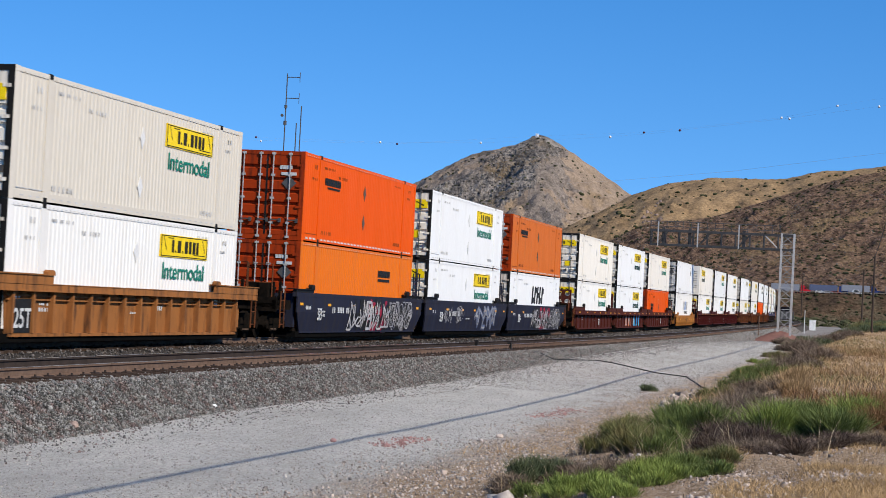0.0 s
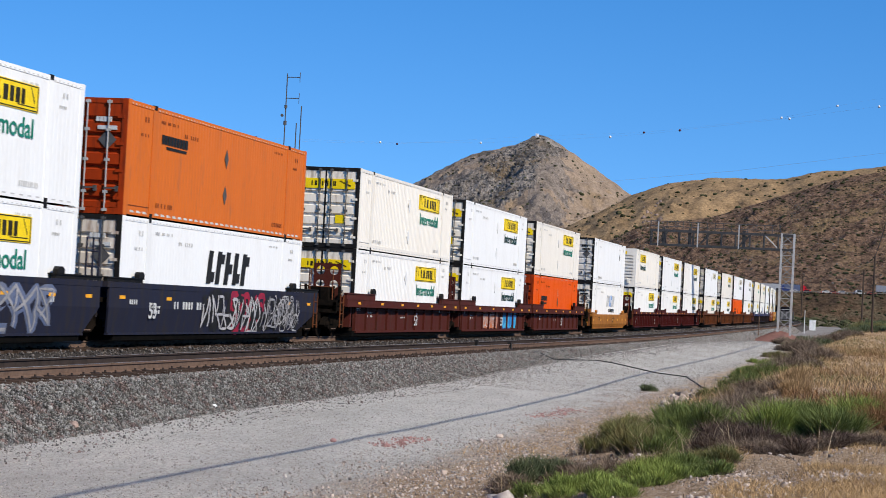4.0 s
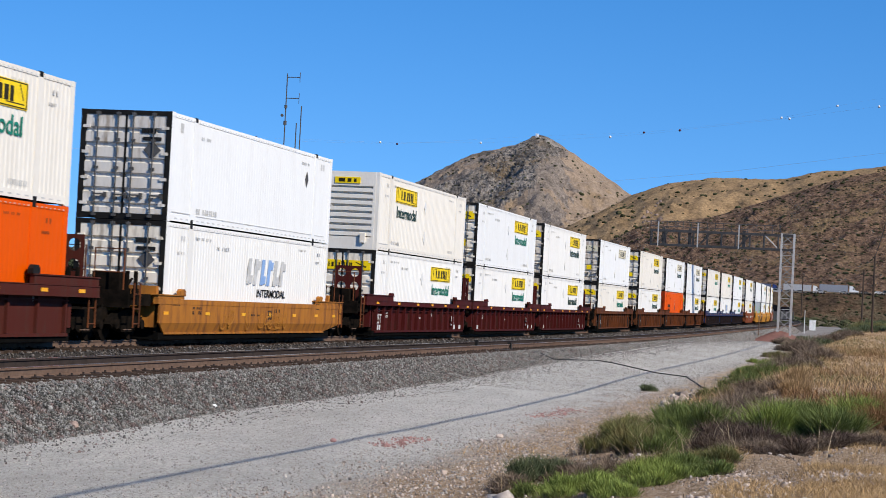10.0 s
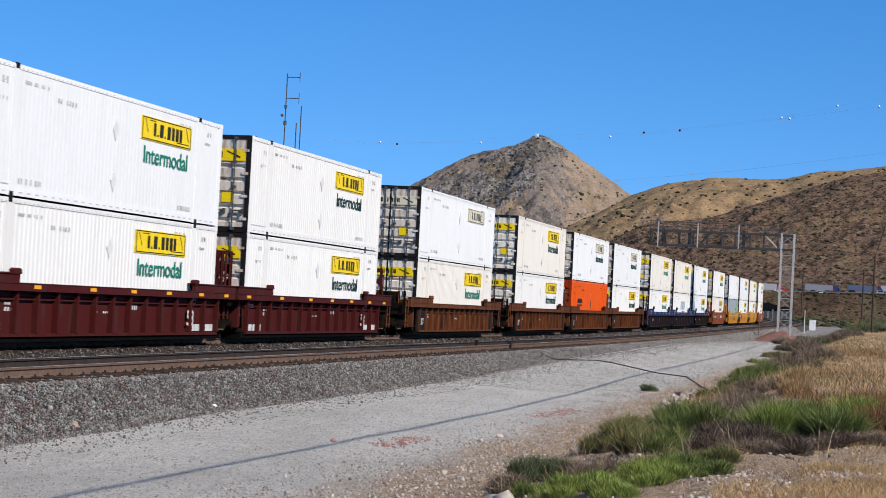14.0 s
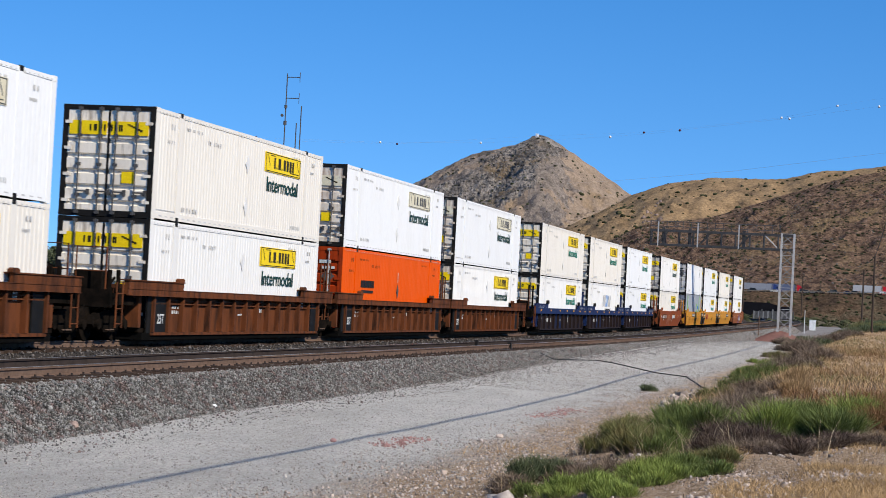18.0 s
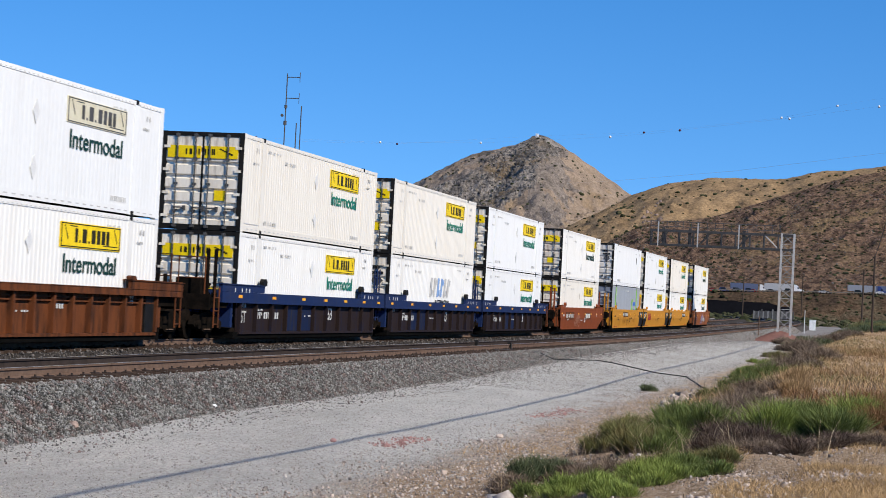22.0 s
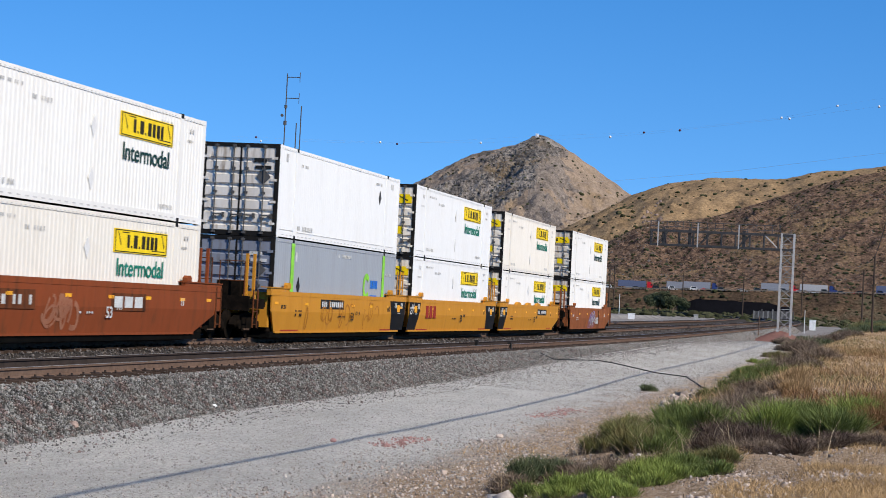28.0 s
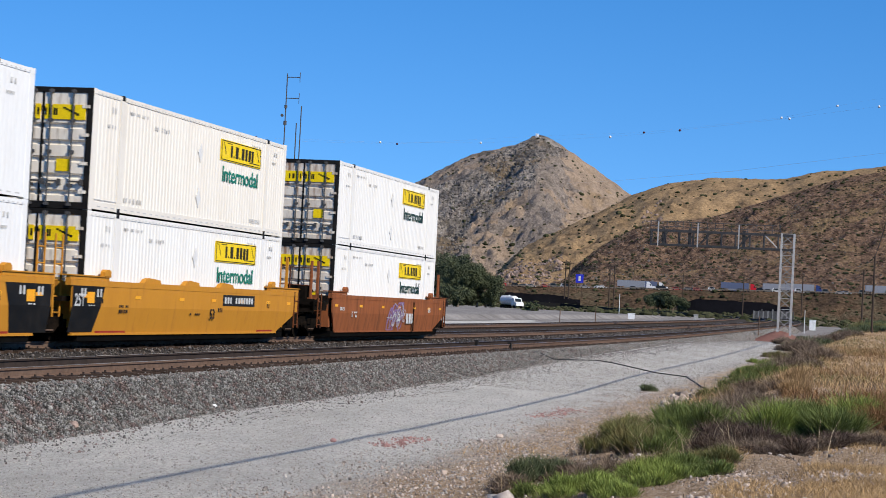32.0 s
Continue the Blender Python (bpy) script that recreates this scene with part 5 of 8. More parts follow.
J, F = LOGO_YELLOW, LOGO_FADED
TRAIN = []


def box_of(code, style):
    """A container from a short code."""
    if code == "cream":
        return container(style, CREAM, DOOR_GREY, "cream ridged intermodal container with yellow sign and green word", J, GREEN_INK)
    if code == "cream_old":
        return container(style, CREAM_OLD, DOOR_GREY, "dull cream ridged intermodal container with yellow sign and green word", J, GREEN_INK)
    if code == "white":
        return container(style, WHITE, DOOR_GREY, "white ridged intermodal container with yellow sign and green word", J, GREEN_INK)
    if code == "bright":
        return container(style, BRIGHT, DOOR_GREY, "clean white intermodal container with yellow sign and green word", J, GREEN_INK, ridged=False)
    if code in ("cream_dark", "white_dark", "bright_dark"):
        side = {"cream": CREAM, "white": WHITE, "bright": BRIGHT}[code[:-5]]
        return container(style, side, DOOR_GREY, "%s intermodal container with yellow sign and dark green word" % {"cream": "cream ridged", "white": "white ridged", "bright": "clean white"}[code[:-5]], J, GREEN_DARK, ridged=side is not BRIGHT)
    if code == "worn":
        return container(style, WHITE, DOOR_DARK, "white intermodal container with grimy doors and dark green word", J, GREEN_DARK)
    if code == "faded":
        return container(style, BRIGHT, DOOR_DARK, "white intermodal container with a faded yellow sign", F, None, ridged=False)
    if code == "faded_word":
        return container(style, BRIGHT, DOOR_DARK, "white intermodal container with a faded sign and green word", F, GREEN_DARK, ridged=False)
    if code == "reefer":
        return container(style, CREAM, CREAM, "cream intermodal container with a ridged closed end wall", J, GREEN_DARK, reefer=True)
    if code == "plain":
        return container(style, BRIGHT, DOOR_MID, "plain white intermodal container with small grey markings", logo="plain", ridged=False)
    if code == "orange":
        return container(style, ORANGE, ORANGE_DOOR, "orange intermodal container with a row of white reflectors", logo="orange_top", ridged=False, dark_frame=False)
    if code == "orange_old":
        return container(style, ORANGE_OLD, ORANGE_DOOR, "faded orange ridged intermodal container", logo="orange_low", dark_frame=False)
    if code == "orange_worn":
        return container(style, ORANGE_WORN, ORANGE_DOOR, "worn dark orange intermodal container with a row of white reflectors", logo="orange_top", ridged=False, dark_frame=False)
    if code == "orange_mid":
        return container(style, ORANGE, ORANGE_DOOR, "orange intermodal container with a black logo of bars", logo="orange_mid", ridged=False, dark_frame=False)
    if code == "slant_black":
        return container(style, BRIGHT, DOOR_DARK, "white intermodal container with slanted black logo shapes", logo="slant_black", ridged=False)
    if code == "slant_blue":
        return container(style, WHITE, DOOR_GREY, "white intermodal container with slanted blue and grey logo shapes", logo="slant_blue")
    return container(style, GREYBLUE, DOOR_BLUE, "grey-blue intermodal container with lime green stripes", logo="lime", ridged=False)


LOADS = ["cream_old/white", "orange/orange_old", "bright/bright", "orange_worn/slant_black", "cream/white", "bright_dark/bright_dark", "cream/orange_mid", "plain/slant_blue", "reefer/white", "bright/white", "worn/worn",
         "faded/cream", "cream_dark/white_dark", "faded_word/orange_mid", "faded_word/worn", "cream/white", "cream/slant_blue", "bright/bright", "worn/cream", "plain/lime", "bright/bright", "cream/white", "worn/worn"]
EXTRA_LIFT = {8: 0.06, 9: 0.04, 20: 0.03, 22: 0.05}


def build_train():
    for k, (start, load) in enumerate(zip(STARTS, LOADS)):
        upper, lower = load.split("/")
        lift = 0.297 + EXTRA_LIFT.get(k, 0.0)
        for code, style, z in ((lower, "lower", lift), (upper, "upper", lift + TALL + 0.014)):
            box = box_of(code, style)
            if style == "upper":
                box.scale = (1, 1, 1.016)
            TRAIN.append((box, start + MID, z))
        le = k in (1, 4, 7, 8, 11, 12, 15, 18, 19, 22)
        re_ = k in (0, 3, 6, 7, 10, 11, 14, 17, 18, 21, 22)
        if k == 0:
            w = well_wagon("ribbed", BROWN, BROWN, False, True, "brown-orange ribbed well wagon with dusty sides", seed=k)
        elif k <= 3:
            w = well_wagon("smooth", DARKBLUE, DARKBLUE, le, re_, "dark navy well wagon covered in spray-painted graffiti", seed=k, spray=(spray_dark if k != 2 else spray_outline))
        elif k <= 6:
            w = well_wagon("ribbed", MAROON_DUST, MAROON_DUST, le, re_, "dusty maroon ribbed well wagon" + (" with cyan and orange graffiti" if k == 5 else ""), seed=k, spray=spray_blocks if k == 5 else None)
        elif k == 7:
            w = well_wagon("smooth", YELLOW_OLD, YELLOW_OLD, True, True, "worn mustard-orange well wagon with faint scrawls", seed=k, spray=spray_dim, top=1.12)
        elif k <= 10:
            w = well_wagon("ribbed", MAROON, MAROON, le, re_, "deep maroon ribbed well wagon with pale markings", seed=k)
        elif k <= 14:
            w = well_wagon("ribbed", BROWN_DARK, BROWN_DARK, le, re_, "rusty brown ribbed well wagon", seed=k)
        elif k <= 17:
            w = well_wagon("plain", BLUE, BLUE, le, re_, "well wagon with blue sills and faded brown panels", panel=BLUEBROWN, seed=k)
        elif k == 18:
            w = well_wagon("smooth", RUST, RUST, True, True, "rust-red smooth-sided well wagon with grey markings", seed=k, spray=marks_rust)
        elif k <= 21:
            w = well_wagon("smooth", YELLOW, YELLOW, le, re_, "bright mustard smooth-sided well wagon with black inner ends", seed=k, spray=inner_black([e for e, own in ((True, le), (False, re_)) if not own]))
        else:
            w = well_wagon("smooth", RUST_PALE, RUST_PALE, True, True, "patchy rusty well wagon with violet graffiti at the train's end", seed=k, spray=spray_violet)
        TRAIN.append((w, start + MID, 0.0))


build_train()

# ---- hills and distance ----
ROCKY = mat("rocky_mountain", (0.47, 0.41, 0.35), (0.20, 0.175, 0.152), grain=(0.45, 1.45), scale=0.03, fine=0.22, fine_detail=8, coarse=0.75, mix=(0.42, 0.56), rough=0.95, bump=1.0, bump_dist=10.0, third=(0.27, 0.20, 0.13), third_scale=0.008, third_mix=(0.52, 0.62))
PEAK_SOIL = mat("brown_mountain_soil", (0.35, 0.262, 0.188), (0.24, 0.18, 0.132), grain=(0.65, 1.3), scale=0.04, coarse=0.75, fine=0.3, fine_detail=7, rough=0.95, bump=0.8, bump_dist=4.0, third=(0.30, 0.21, 0.125), third_scale=0.015, third_mix=(0.55, 0.68))
TAN_HILL = mat("dry_grass_hill", (0.38, 0.255, 0.138), (0.20, 0.132, 0.074), grain=(0.5, 1.4), scale=0.05, coarse=0.75, fine=0.45, fine_detail=7, rough=0.95, bump=0.7, bump_dist=3.0, third=(0.135, 0.098, 0.066), third_scale=0.018, third_mix=(0.55, 0.7))
DARK_HILL = mat("burnt_brown_hill", (0.37, 0.235, 0.15), (0.105, 0.068, 0.052), grain=(0.25, 1.7), scale=0.2, coarse=0.78, fine=0.55, fine_detail=7, mix=(0.40, 0.58), rough=0.95, bump=1.0, bump_dist=4.0, third=(0.36, 0.245, 0.13), third_scale=0.016, third_mix=(0.52, 0.64))
SHRUB = mat("chaparral_shrub", (0.040, 0.045, 0.022), (0.065, 0.06, 0.035), scale=0.5, fine=4, rough=0.95, bump=0.5, island=0.4)
FILL = mat("dry_embankment", (0.095, 0.062, 0.038), (0.035, 0.026, 0.02), grain=(0.4, 1.5), scale=0.12, fine=0.7, rough=0.95, bump=0.8, bump_dist=0.8, third=(0.10, 0.08, 0.05), third_scale=0.06, third_mix=(0.55, 0.7))
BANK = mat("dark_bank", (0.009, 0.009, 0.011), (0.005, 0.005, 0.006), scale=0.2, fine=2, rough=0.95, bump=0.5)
RAIL_PALE = mat("dusty_guard_rail", (0.20, 0.17, 0.14), (0.13, 0.11, 0.09), rough=0.8, bump=0)
ASPHALT = mat("asphalt", (0.06, 0.06, 0.062), (0.045, 0.045, 0.047), rough=0.9, bump=0.2)
FOLIAGE = mat("olive_foliage", (0.085, 0.098, 0.05), (0.05, 0.06, 0.034), scale=0.4, fine=5, rough=0.8, bump=0, island=0.5)
BARK = mat("grey_bark", (0.16, 0.13, 0.10), (0.10, 0.08, 0.06), scale=3, fine=20, rough=0.95, bump=0.8, stretch=(1, 1, 0.2))
POLE_WOOD = mat("weathered_pole", (0.085, 0.062, 0.047), (0.05, 0.038, 0.03), scale=3, rough=0.95, bump=0.4, stretch=(1, 1, 0.1))
WHITE_PLAIN = mat("white_enamel", (0.78, 0.78, 0.77), (0.6, 0.6, 0.58), rough=0.4, bump=0)
GLASS_DARK = mat("dark_glass", (0.02, 0.025, 0.03), rough=0.12, bump=0)
RUBBER = mat("tyre_rubber", (0.018, 0.018, 0.018), rough=0.9, bump=0)
RED_DIRT = mat("red_gravel", (0.24, 0.12, 0.095), (0.165, 0.088, 0.07), scale=1.0, fine=14, rough=0.95, bump=0.8, bump_dist=0.04)


def spot(az, dist, z=0.0):
    """A place by azimuth in degrees from the line's direction, and distance from the camera."""
    return Vector((dist * math.cos(radians(az)), dist * math.sin(radians(az)), z))


def hill(name, az0, az1, d_foot, d_ridge, d_back, ridge, z_foot, z_back, relief, gully, material, label, seed, cols=420, rows=90, power=1.0, other=(), mask=None, crag=None, soft=0.35):
    """A slope from its foot up to a ridge whose height follows `ridge` (azimuth, metres), and down behind."""
    a = np.linspace(az0, az1, cols)
    rr = np.concatenate([np.linspace(0, 1, rows), np.linspace(1.03, 2, 14)])
    A, R = np.meshgrid(a, rr, indexing="ij")
    keys = sorted(ridge)
    w = np.linspace(-1, 1, 9)
    top = sum(np.interp(A + soft * q, [k[0] for k in keys], [k[1] for k in keys]) for q in w) / len(w)
    front = np.clip(R, 0, 1)
    back = np.clip(R - 1, 0, 1)
    dist = np.where(R <= 1, d_foot + (d_ridge - d_foot) * front, d_ridge + (d_back - d_ridge) * back)
    X, Y = dist * np.cos(np.radians(A)), dist * np.sin(np.radians(A))
    up = front ** power
    Z = z_foot + (top - z_foot) * up
    Z = Z + (z_back - Z) * step(0, 1, back)
    across = A * (d_ridge / 57.3)
    ridges = 1 - np.abs(fbm(across / gully + 0.9 * front, front * (d_ridge - d_foot) / (gully * 2.2), 6, seed))
    body = np.sin(np.clip(front, 0, 1) * math.pi) ** 0.7 * (R <= 1) + 0.12 * front
    Z = Z + relief * (ridges - 0.75) * body + 0.2 * relief * fbm(X / gully * 6, Y / gully * 6, 5, seed + 3) * (0.3 + body)
    if crag:
        # broken faces: sharp ribs and ledges where the rock is bare
        bare = crag(A, Z / dist, X, Y) * (R <= 1)
        bare = (bare + np.roll(bare, 1, 0) + np.roll(bare, -1, 0) + np.roll(bare, 1, 1) + np.roll(bare, -1, 1)) / 5
        u_, v_ = across, front * (d_ridge - d_foot)
        Z = Z + bare * ((0.35 + 0.65 * (front < 0.93)) * (6.5 * (0.5 - np.abs(fbm(u_ / 17 + v_ / 60, v_ / 34, 4, 4.0))) + 2.6 * (np.abs(fbm(u_ / 6, v_ / 13, 3, 11.0)) - 0.3)))
    n, m = X.shape
    i = np.arange(n * m).reshape(n, m)
    f = np.stack([i[:-1, :-1], i[:-1, 1:], i[1:, 1:], i[1:, :-1]], -1).reshape(-1, 4)
    me = bpy.data.meshes.new(name)
    me.from_pydata(np.stack([X, Y, Z], -1).reshape(-1, 3).tolist(), [], f.tolist())
    me.materials.append(material)
    if other:
        for extra in other:
            me.materials.append(extra)
        me.polygons.foreach_set("material_index", mask(A, Z / dist, X, Y)[:-1, :-1].reshape(-1).astype(np.int32))
    me.polygons.foreach_set("use_smooth", [True] * len(me.polygons))
    me.update()
    tagged(new(name, me), label, "hill", "", "structure")
    return X[:, :rows], Y[:, :rows], Z[:, :rows]


def tufts(name, pts, size, material, label, seed, flat=0.7):
    """Low rounded shrubs of uneven outline, joined."""
    rng = random.Random(seed)
    g = Geo()
    for x, y, z in pts:
        s = size * math.exp(rng.gauss(0, 0.4))
        ring = []
        n = 5
        a0 = rng.random() * 6
        for h, k in ((-0.2, 0.8), (0.35, 1.0), (0.8, 0.55)):
            ring.append([(x + s * k * rng.uniform(0.6, 1.15) * math.cos(a0 + 6.283 * j / n), y + s * k * rng.uniform(0.6, 1.15) * math.sin(a0 + 6.283 * j / n), z + s * flat * h * rng.uniform(0.8, 1.2)) for j in range(n)])
        v = ring[0] + ring[1] + ring[2] + [(x, y, z + s * flat)]
        f = [(b * n + j, b * n + (j + 1) % n, (b + 1) * n + (j + 1) % n, (b + 1) * n + j) for b in (0, 1) for j in range(n)] + [(2 * n + j, 2 * n + (j + 1) % n, 3 * n) for j in range(n)]
        g.add(v, f)
    return tagged(put(name, g, material), label, "shrubs", "", "stuff")


def scatter(field, count, seed, lo=0.02, hi=0.98):
    X, Y, Z = field
    rng = np.random.default_rng(seed)
    i = rng.integers(0, X.shape[0], count)
    j = (X.shape[1] * (lo + (hi - lo) * rng.random(count))).astype(int)
    return list(zip(X[i, j].tolist(), Y[i, j].tolist(), Z[i, j].tolist()))


E0 = 1.39
peak_d = 2300.0
SCREE = mat("grey_brown_scree", (0.33, 0.27, 0.22), (0.175, 0.145, 0.122), grain=(0.45, 1.45), scale=0.05, coarse=0.78, fine=0.35, fine_detail=7, rough=0.95, bump=0.9, bump_dist=5.0, third=(0.31, 0.225, 0.14), third_scale=0.012, third_mix=(0.56, 0.7))


def peak_rock(A, E, X, Y):
    """Where the mountain is bare grey rock, 0 to 1: the crag left of the summit and its crown."""
    a = A + 0.22 * fbm(X / 55, Y / 55, 4, 1.0)
    e = E + 0.0035 * fbm(X / 40, Y / 40, 4, 6.0)
    edge = np.where(a < 11.6, 0.0615 - 0.0119 * (a - 9.92), 0.0413 - 0.046 * (a - 11.6))
    brow = np.interp(a, [10.4, 10.86, 11.68, 12.45, 13.19], [0.09, 0.0735, 0.0672, 0.0600, 0.052])
    crag = (a > 9.75) & (e > edge) & ((e < brow) | (fbm(X / 16, Y / 16, 3, 4.0) > 0.22))
    crown = (a > 9.2) & (a <= 9.75) & (e > 0.0775 - 0.010 * (a - 9.2) + 0.006 * fbm(X / 14, Y / 14, 3, 2.0))
    return np.where(crag | crown, 1.0, 0.0)


def peak_kind(A, E, X, Y):
    """0 rock, 1 tan soil, 2 grey-brown scree."""
    a = A + 0.16 * fbm(X / 70, Y / 70, 4, 3.0)
    e = E + 0.003 * fbm(X / 50, Y / 50, 4, 8.0)
    wedge = (a > 10.05 + 13 * (0.0572 - e)) & (a < 11.62)
    mottle = fbm(X / 22, Y / 22, 4, 5.0)
    right = a < 9.12 + 7.0 * (0.052 - e) + 0.9 * mottle
    brow = (a > 10.5) & (e > 0.060) & (mottle > -0.1)
    wedge = (wedge & (mottle > -0.25)) | brow
    return np.where(peak_rock(A, E, X, Y) > 0, 0, np.where(wedge | right, 1, 2))


peak_field = hill("mountain", 4.0, 30.0, 1650, peak_d, 3600,
                  [(4.0, 60), (7.26, 0.0601 * peak_d), (8.11, 0.0695 * peak_d), (8.60, 0.0749 * peak_d), (9.09, 0.0804 * peak_d), (9.52, 0.0848 * peak_d), (9.85, 0.0867 * peak_d), (10.17, 0.0837 * peak_d), (10.50, 0.0803 * peak_d), (10.86, 0.0783 * peak_d), (11.68, 0.0745 * peak_d), (12.45, 0.0679 * peak_d), (13.19, 0.0600 * peak_d),
                   (14.6, 0.042 * peak_d), (17.0, 0.026 * peak_d), (22, 0.0175 * peak_d), (26, 0.011 * peak_d), (30, 0.009 * peak_d)],
                  4, 20, 30, 75, ROCKY, "rocky brown mountain with a pointed summit", 2.0, 900, 210, 1.15, (PEAK_SOIL, SCREE), peak_kind, peak_rock, 0.17)
tan_d = 1650.0
tan_field = hill("hill", -14, 11.6, 1120, tan_d, 2200,
                 [(-14, 0.075 * tan_d), (0.19, 0.0785 * tan_d), (1.23, 0.0757 * tan_d), (2.15, 0.074 * tan_d), (2.76, 0.0702 * tan_d), (3.61, 0.0687 * tan_d), (4.48, 0.0700 * tan_d), (5.26, 0.0683 * tan_d), (6.35, 0.0646 * tan_d),
                  (7.21, 0.0588 * tan_d), (8.05, 0.0495 * tan_d), (8.99, 0.0414 * tan_d), (9.92, 0.0325 * tan_d), (10.53, 0.0247 * tan_d), (10.98, 0.0130 * tan_d), (11.6, 4)],
                 8, 30, 17, 60, TAN_HILL, "dry golden grass hill with scattered shrubs", 5.0, 560, 100, 0.9)
dark_d = 1320.0
dark_field = hill("hill", -16, 9.7, 975, dark_d, 1640,
                  [(-16, 0.075 * dark_d), (0.19, 0.0765 * dark_d), (1.22, 0.0718 * dark_d), (1.98, 0.068 * dark_d), (2.74, 0.0634 * dark_d), (3.51, 0.0587 * dark_d), (5.05, 0.0488 * dark_d), (6.77, 0.0455 * dark_d), (8.16, 0.0309 * dark_d),
                   (9.1, 0.0150 * dark_d), (9.7, 8)],
                  11, 20, 13, 46, DARK_HILL, "dark brown scrub-covered hillside above the highway", 9.0, 620, 110, 0.85)
tufts("shrubs", scatter(peak_field, 2900, 1, 0.1, 0.97), 1.35, SHRUB, "dark scattered shrubs on the mountain", 1)
tufts("shrubs", scatter(tan_field, 1900, 2, 0.05, 0.98), 1.25, SHRUB, "dark scattered shrubs on the golden hill", 2)
tufts("shrubs", scatter(dark_field, 7500, 3, 0.0, 0.97), 0.7, SHRUB, "dark scrub on the brown hillside", 3)
OUTCROP = mat("pale_outcrop_rock", (0.31, 0.23, 0.19), (0.16, 0.118, 0.098), scale=0.3, fine=1.5, rough=0.95, bump=0.8, bump_dist=0.5, island=0.35)


PALE_ROCK = mat("pale_grey_rock", (0.43, 0.38, 0.325), (0.26, 0.225, 0.195), scale=0.2, fine=1.5, rough=0.95, bump=0.8, bump_dist=0.5, island=0.4)
DARK_ROCK = mat("dark_outcrop_rock", (0.19, 0.168, 0.15), (0.09, 0.08, 0.073), scale=0.2, fine=1.5, rough=0.95, bump=0.8, bump_dist=0.5, island=0.5)


def outcrop(field, az_lo, az_hi, f_lo, f_hi, count, size, seed, material=OUTCROP, where=None):
    X, Y, Z = field
    A = np.degrees(np.arctan2(Y, X))
    rows_ = np.linspace(0, 1, X.shape[1])[None] + 0 * X
    ok = (A > az_lo) & (A < az_hi) & (rows_ > f_lo) & (rows_ < f_hi)
    if where:
        ok = ok & (where(A, Z / np.hypot(X, Y), X, Y) > 0)
    ok = np.argwhere(ok)
    rg = np.random.default_rng(seed)
    pick = ok[rg.integers(0, len(ok), count)]
    px_, py_, pz_ = (q[pick[:, 0], pick[:, 1]] for q in (X, Y, Z))
    stones("rock_outcrop", material, (1, 2), count, lambda x, r_: (px_, py_, pz_), size, "pale broken rock outcrop on the hillside", seed)


outcrop(tan_field, 9.0, 10.9, 0.02, 0.42, 900, 0.5, 21)
outcrop(dark_field, -0.5, 9.6, 0.03, 0.97, 2400, 0.15, 24)
outcrop(dark_field, -0.5, 9.6, 0.03, 0.97, 3600, 0.2, 25, DARK_ROCK)
outcrop(tan_field, 6.3, 6.8, 0.55, 0.75, 40, 0.6, 22)
outcrop(peak_field, 9.0, 13.4, 0.2, 0.97, 3000, 0.6, 23, DARK_ROCK, peak_rock)
outcrop(peak_field, 9.0, 13.4, 0.2, 0.97, 1100, 0.36, 27, PALE_ROCK, peak_rock)
g = Geo()
s_ = spot(9.9, peak_d - 10, 0.0858 * peak_d + E0)
g.box(s_.x - 1, s_.x + 1, s_.y - 1.6, s_.y + 1.6, s_.z - 6, s_.z - 0.2)
tagged(put("summit_hut", g, WHITE_PLAIN), "small white hut on the summit", "hut")

# ---- the highway on its embankment ----
HW_AZ, HW_D = 5.5, 950.0
hw_c, hw_f = spot(HW_AZ, HW_D), spot(HW_AZ, 1.0)
hw_r = Vector((math.sin(radians(HW_AZ)), -math.cos(radians(HW_AZ)), 0))


def highway_z(u):
    return 13.35 + 0.0285 * u


def highway_pose(u, side):
    p = hw_c + hw_r * u + hw_f * side
    return Matrix.Translation((p.x, p.y, highway_z(u))) @ pose(0, 0, 0, 0, 0, math.degrees(math.atan2(hw_r.y, hw_r.x)))


def highway_band(name, prof, material, label, category, u0=-520, u1=760, wob=0.0, seed=1.0):
    """A long band along the highway; prof: distance towards the hills and height relative to the deck, or an absolute height as a string."""
    us = np.arange(u0, u1 + 1, 5.0)
    g = Geo()
    lines = []
    for s, z in prof:
        line = []
        for u in us:
            p = hw_c + hw_r * float(u) + hw_f * s
            zz = float(z) if isinstance(z, str) else highway_z(u) + z
            zz += wob * float(fbm(np.array(u / 14.0), np.array(s / 9.0), 3, seed)) * (0 if isinstance(z, str) else 1)
            line.append((p.x, p.y, zz))
        lines.append(line)
    for a, b in zip(lines, lines[1:]):
        g.strip(b, a)
    return tagged(put(name, g, material, smooth=wob > 0), label, category, "", "structure")


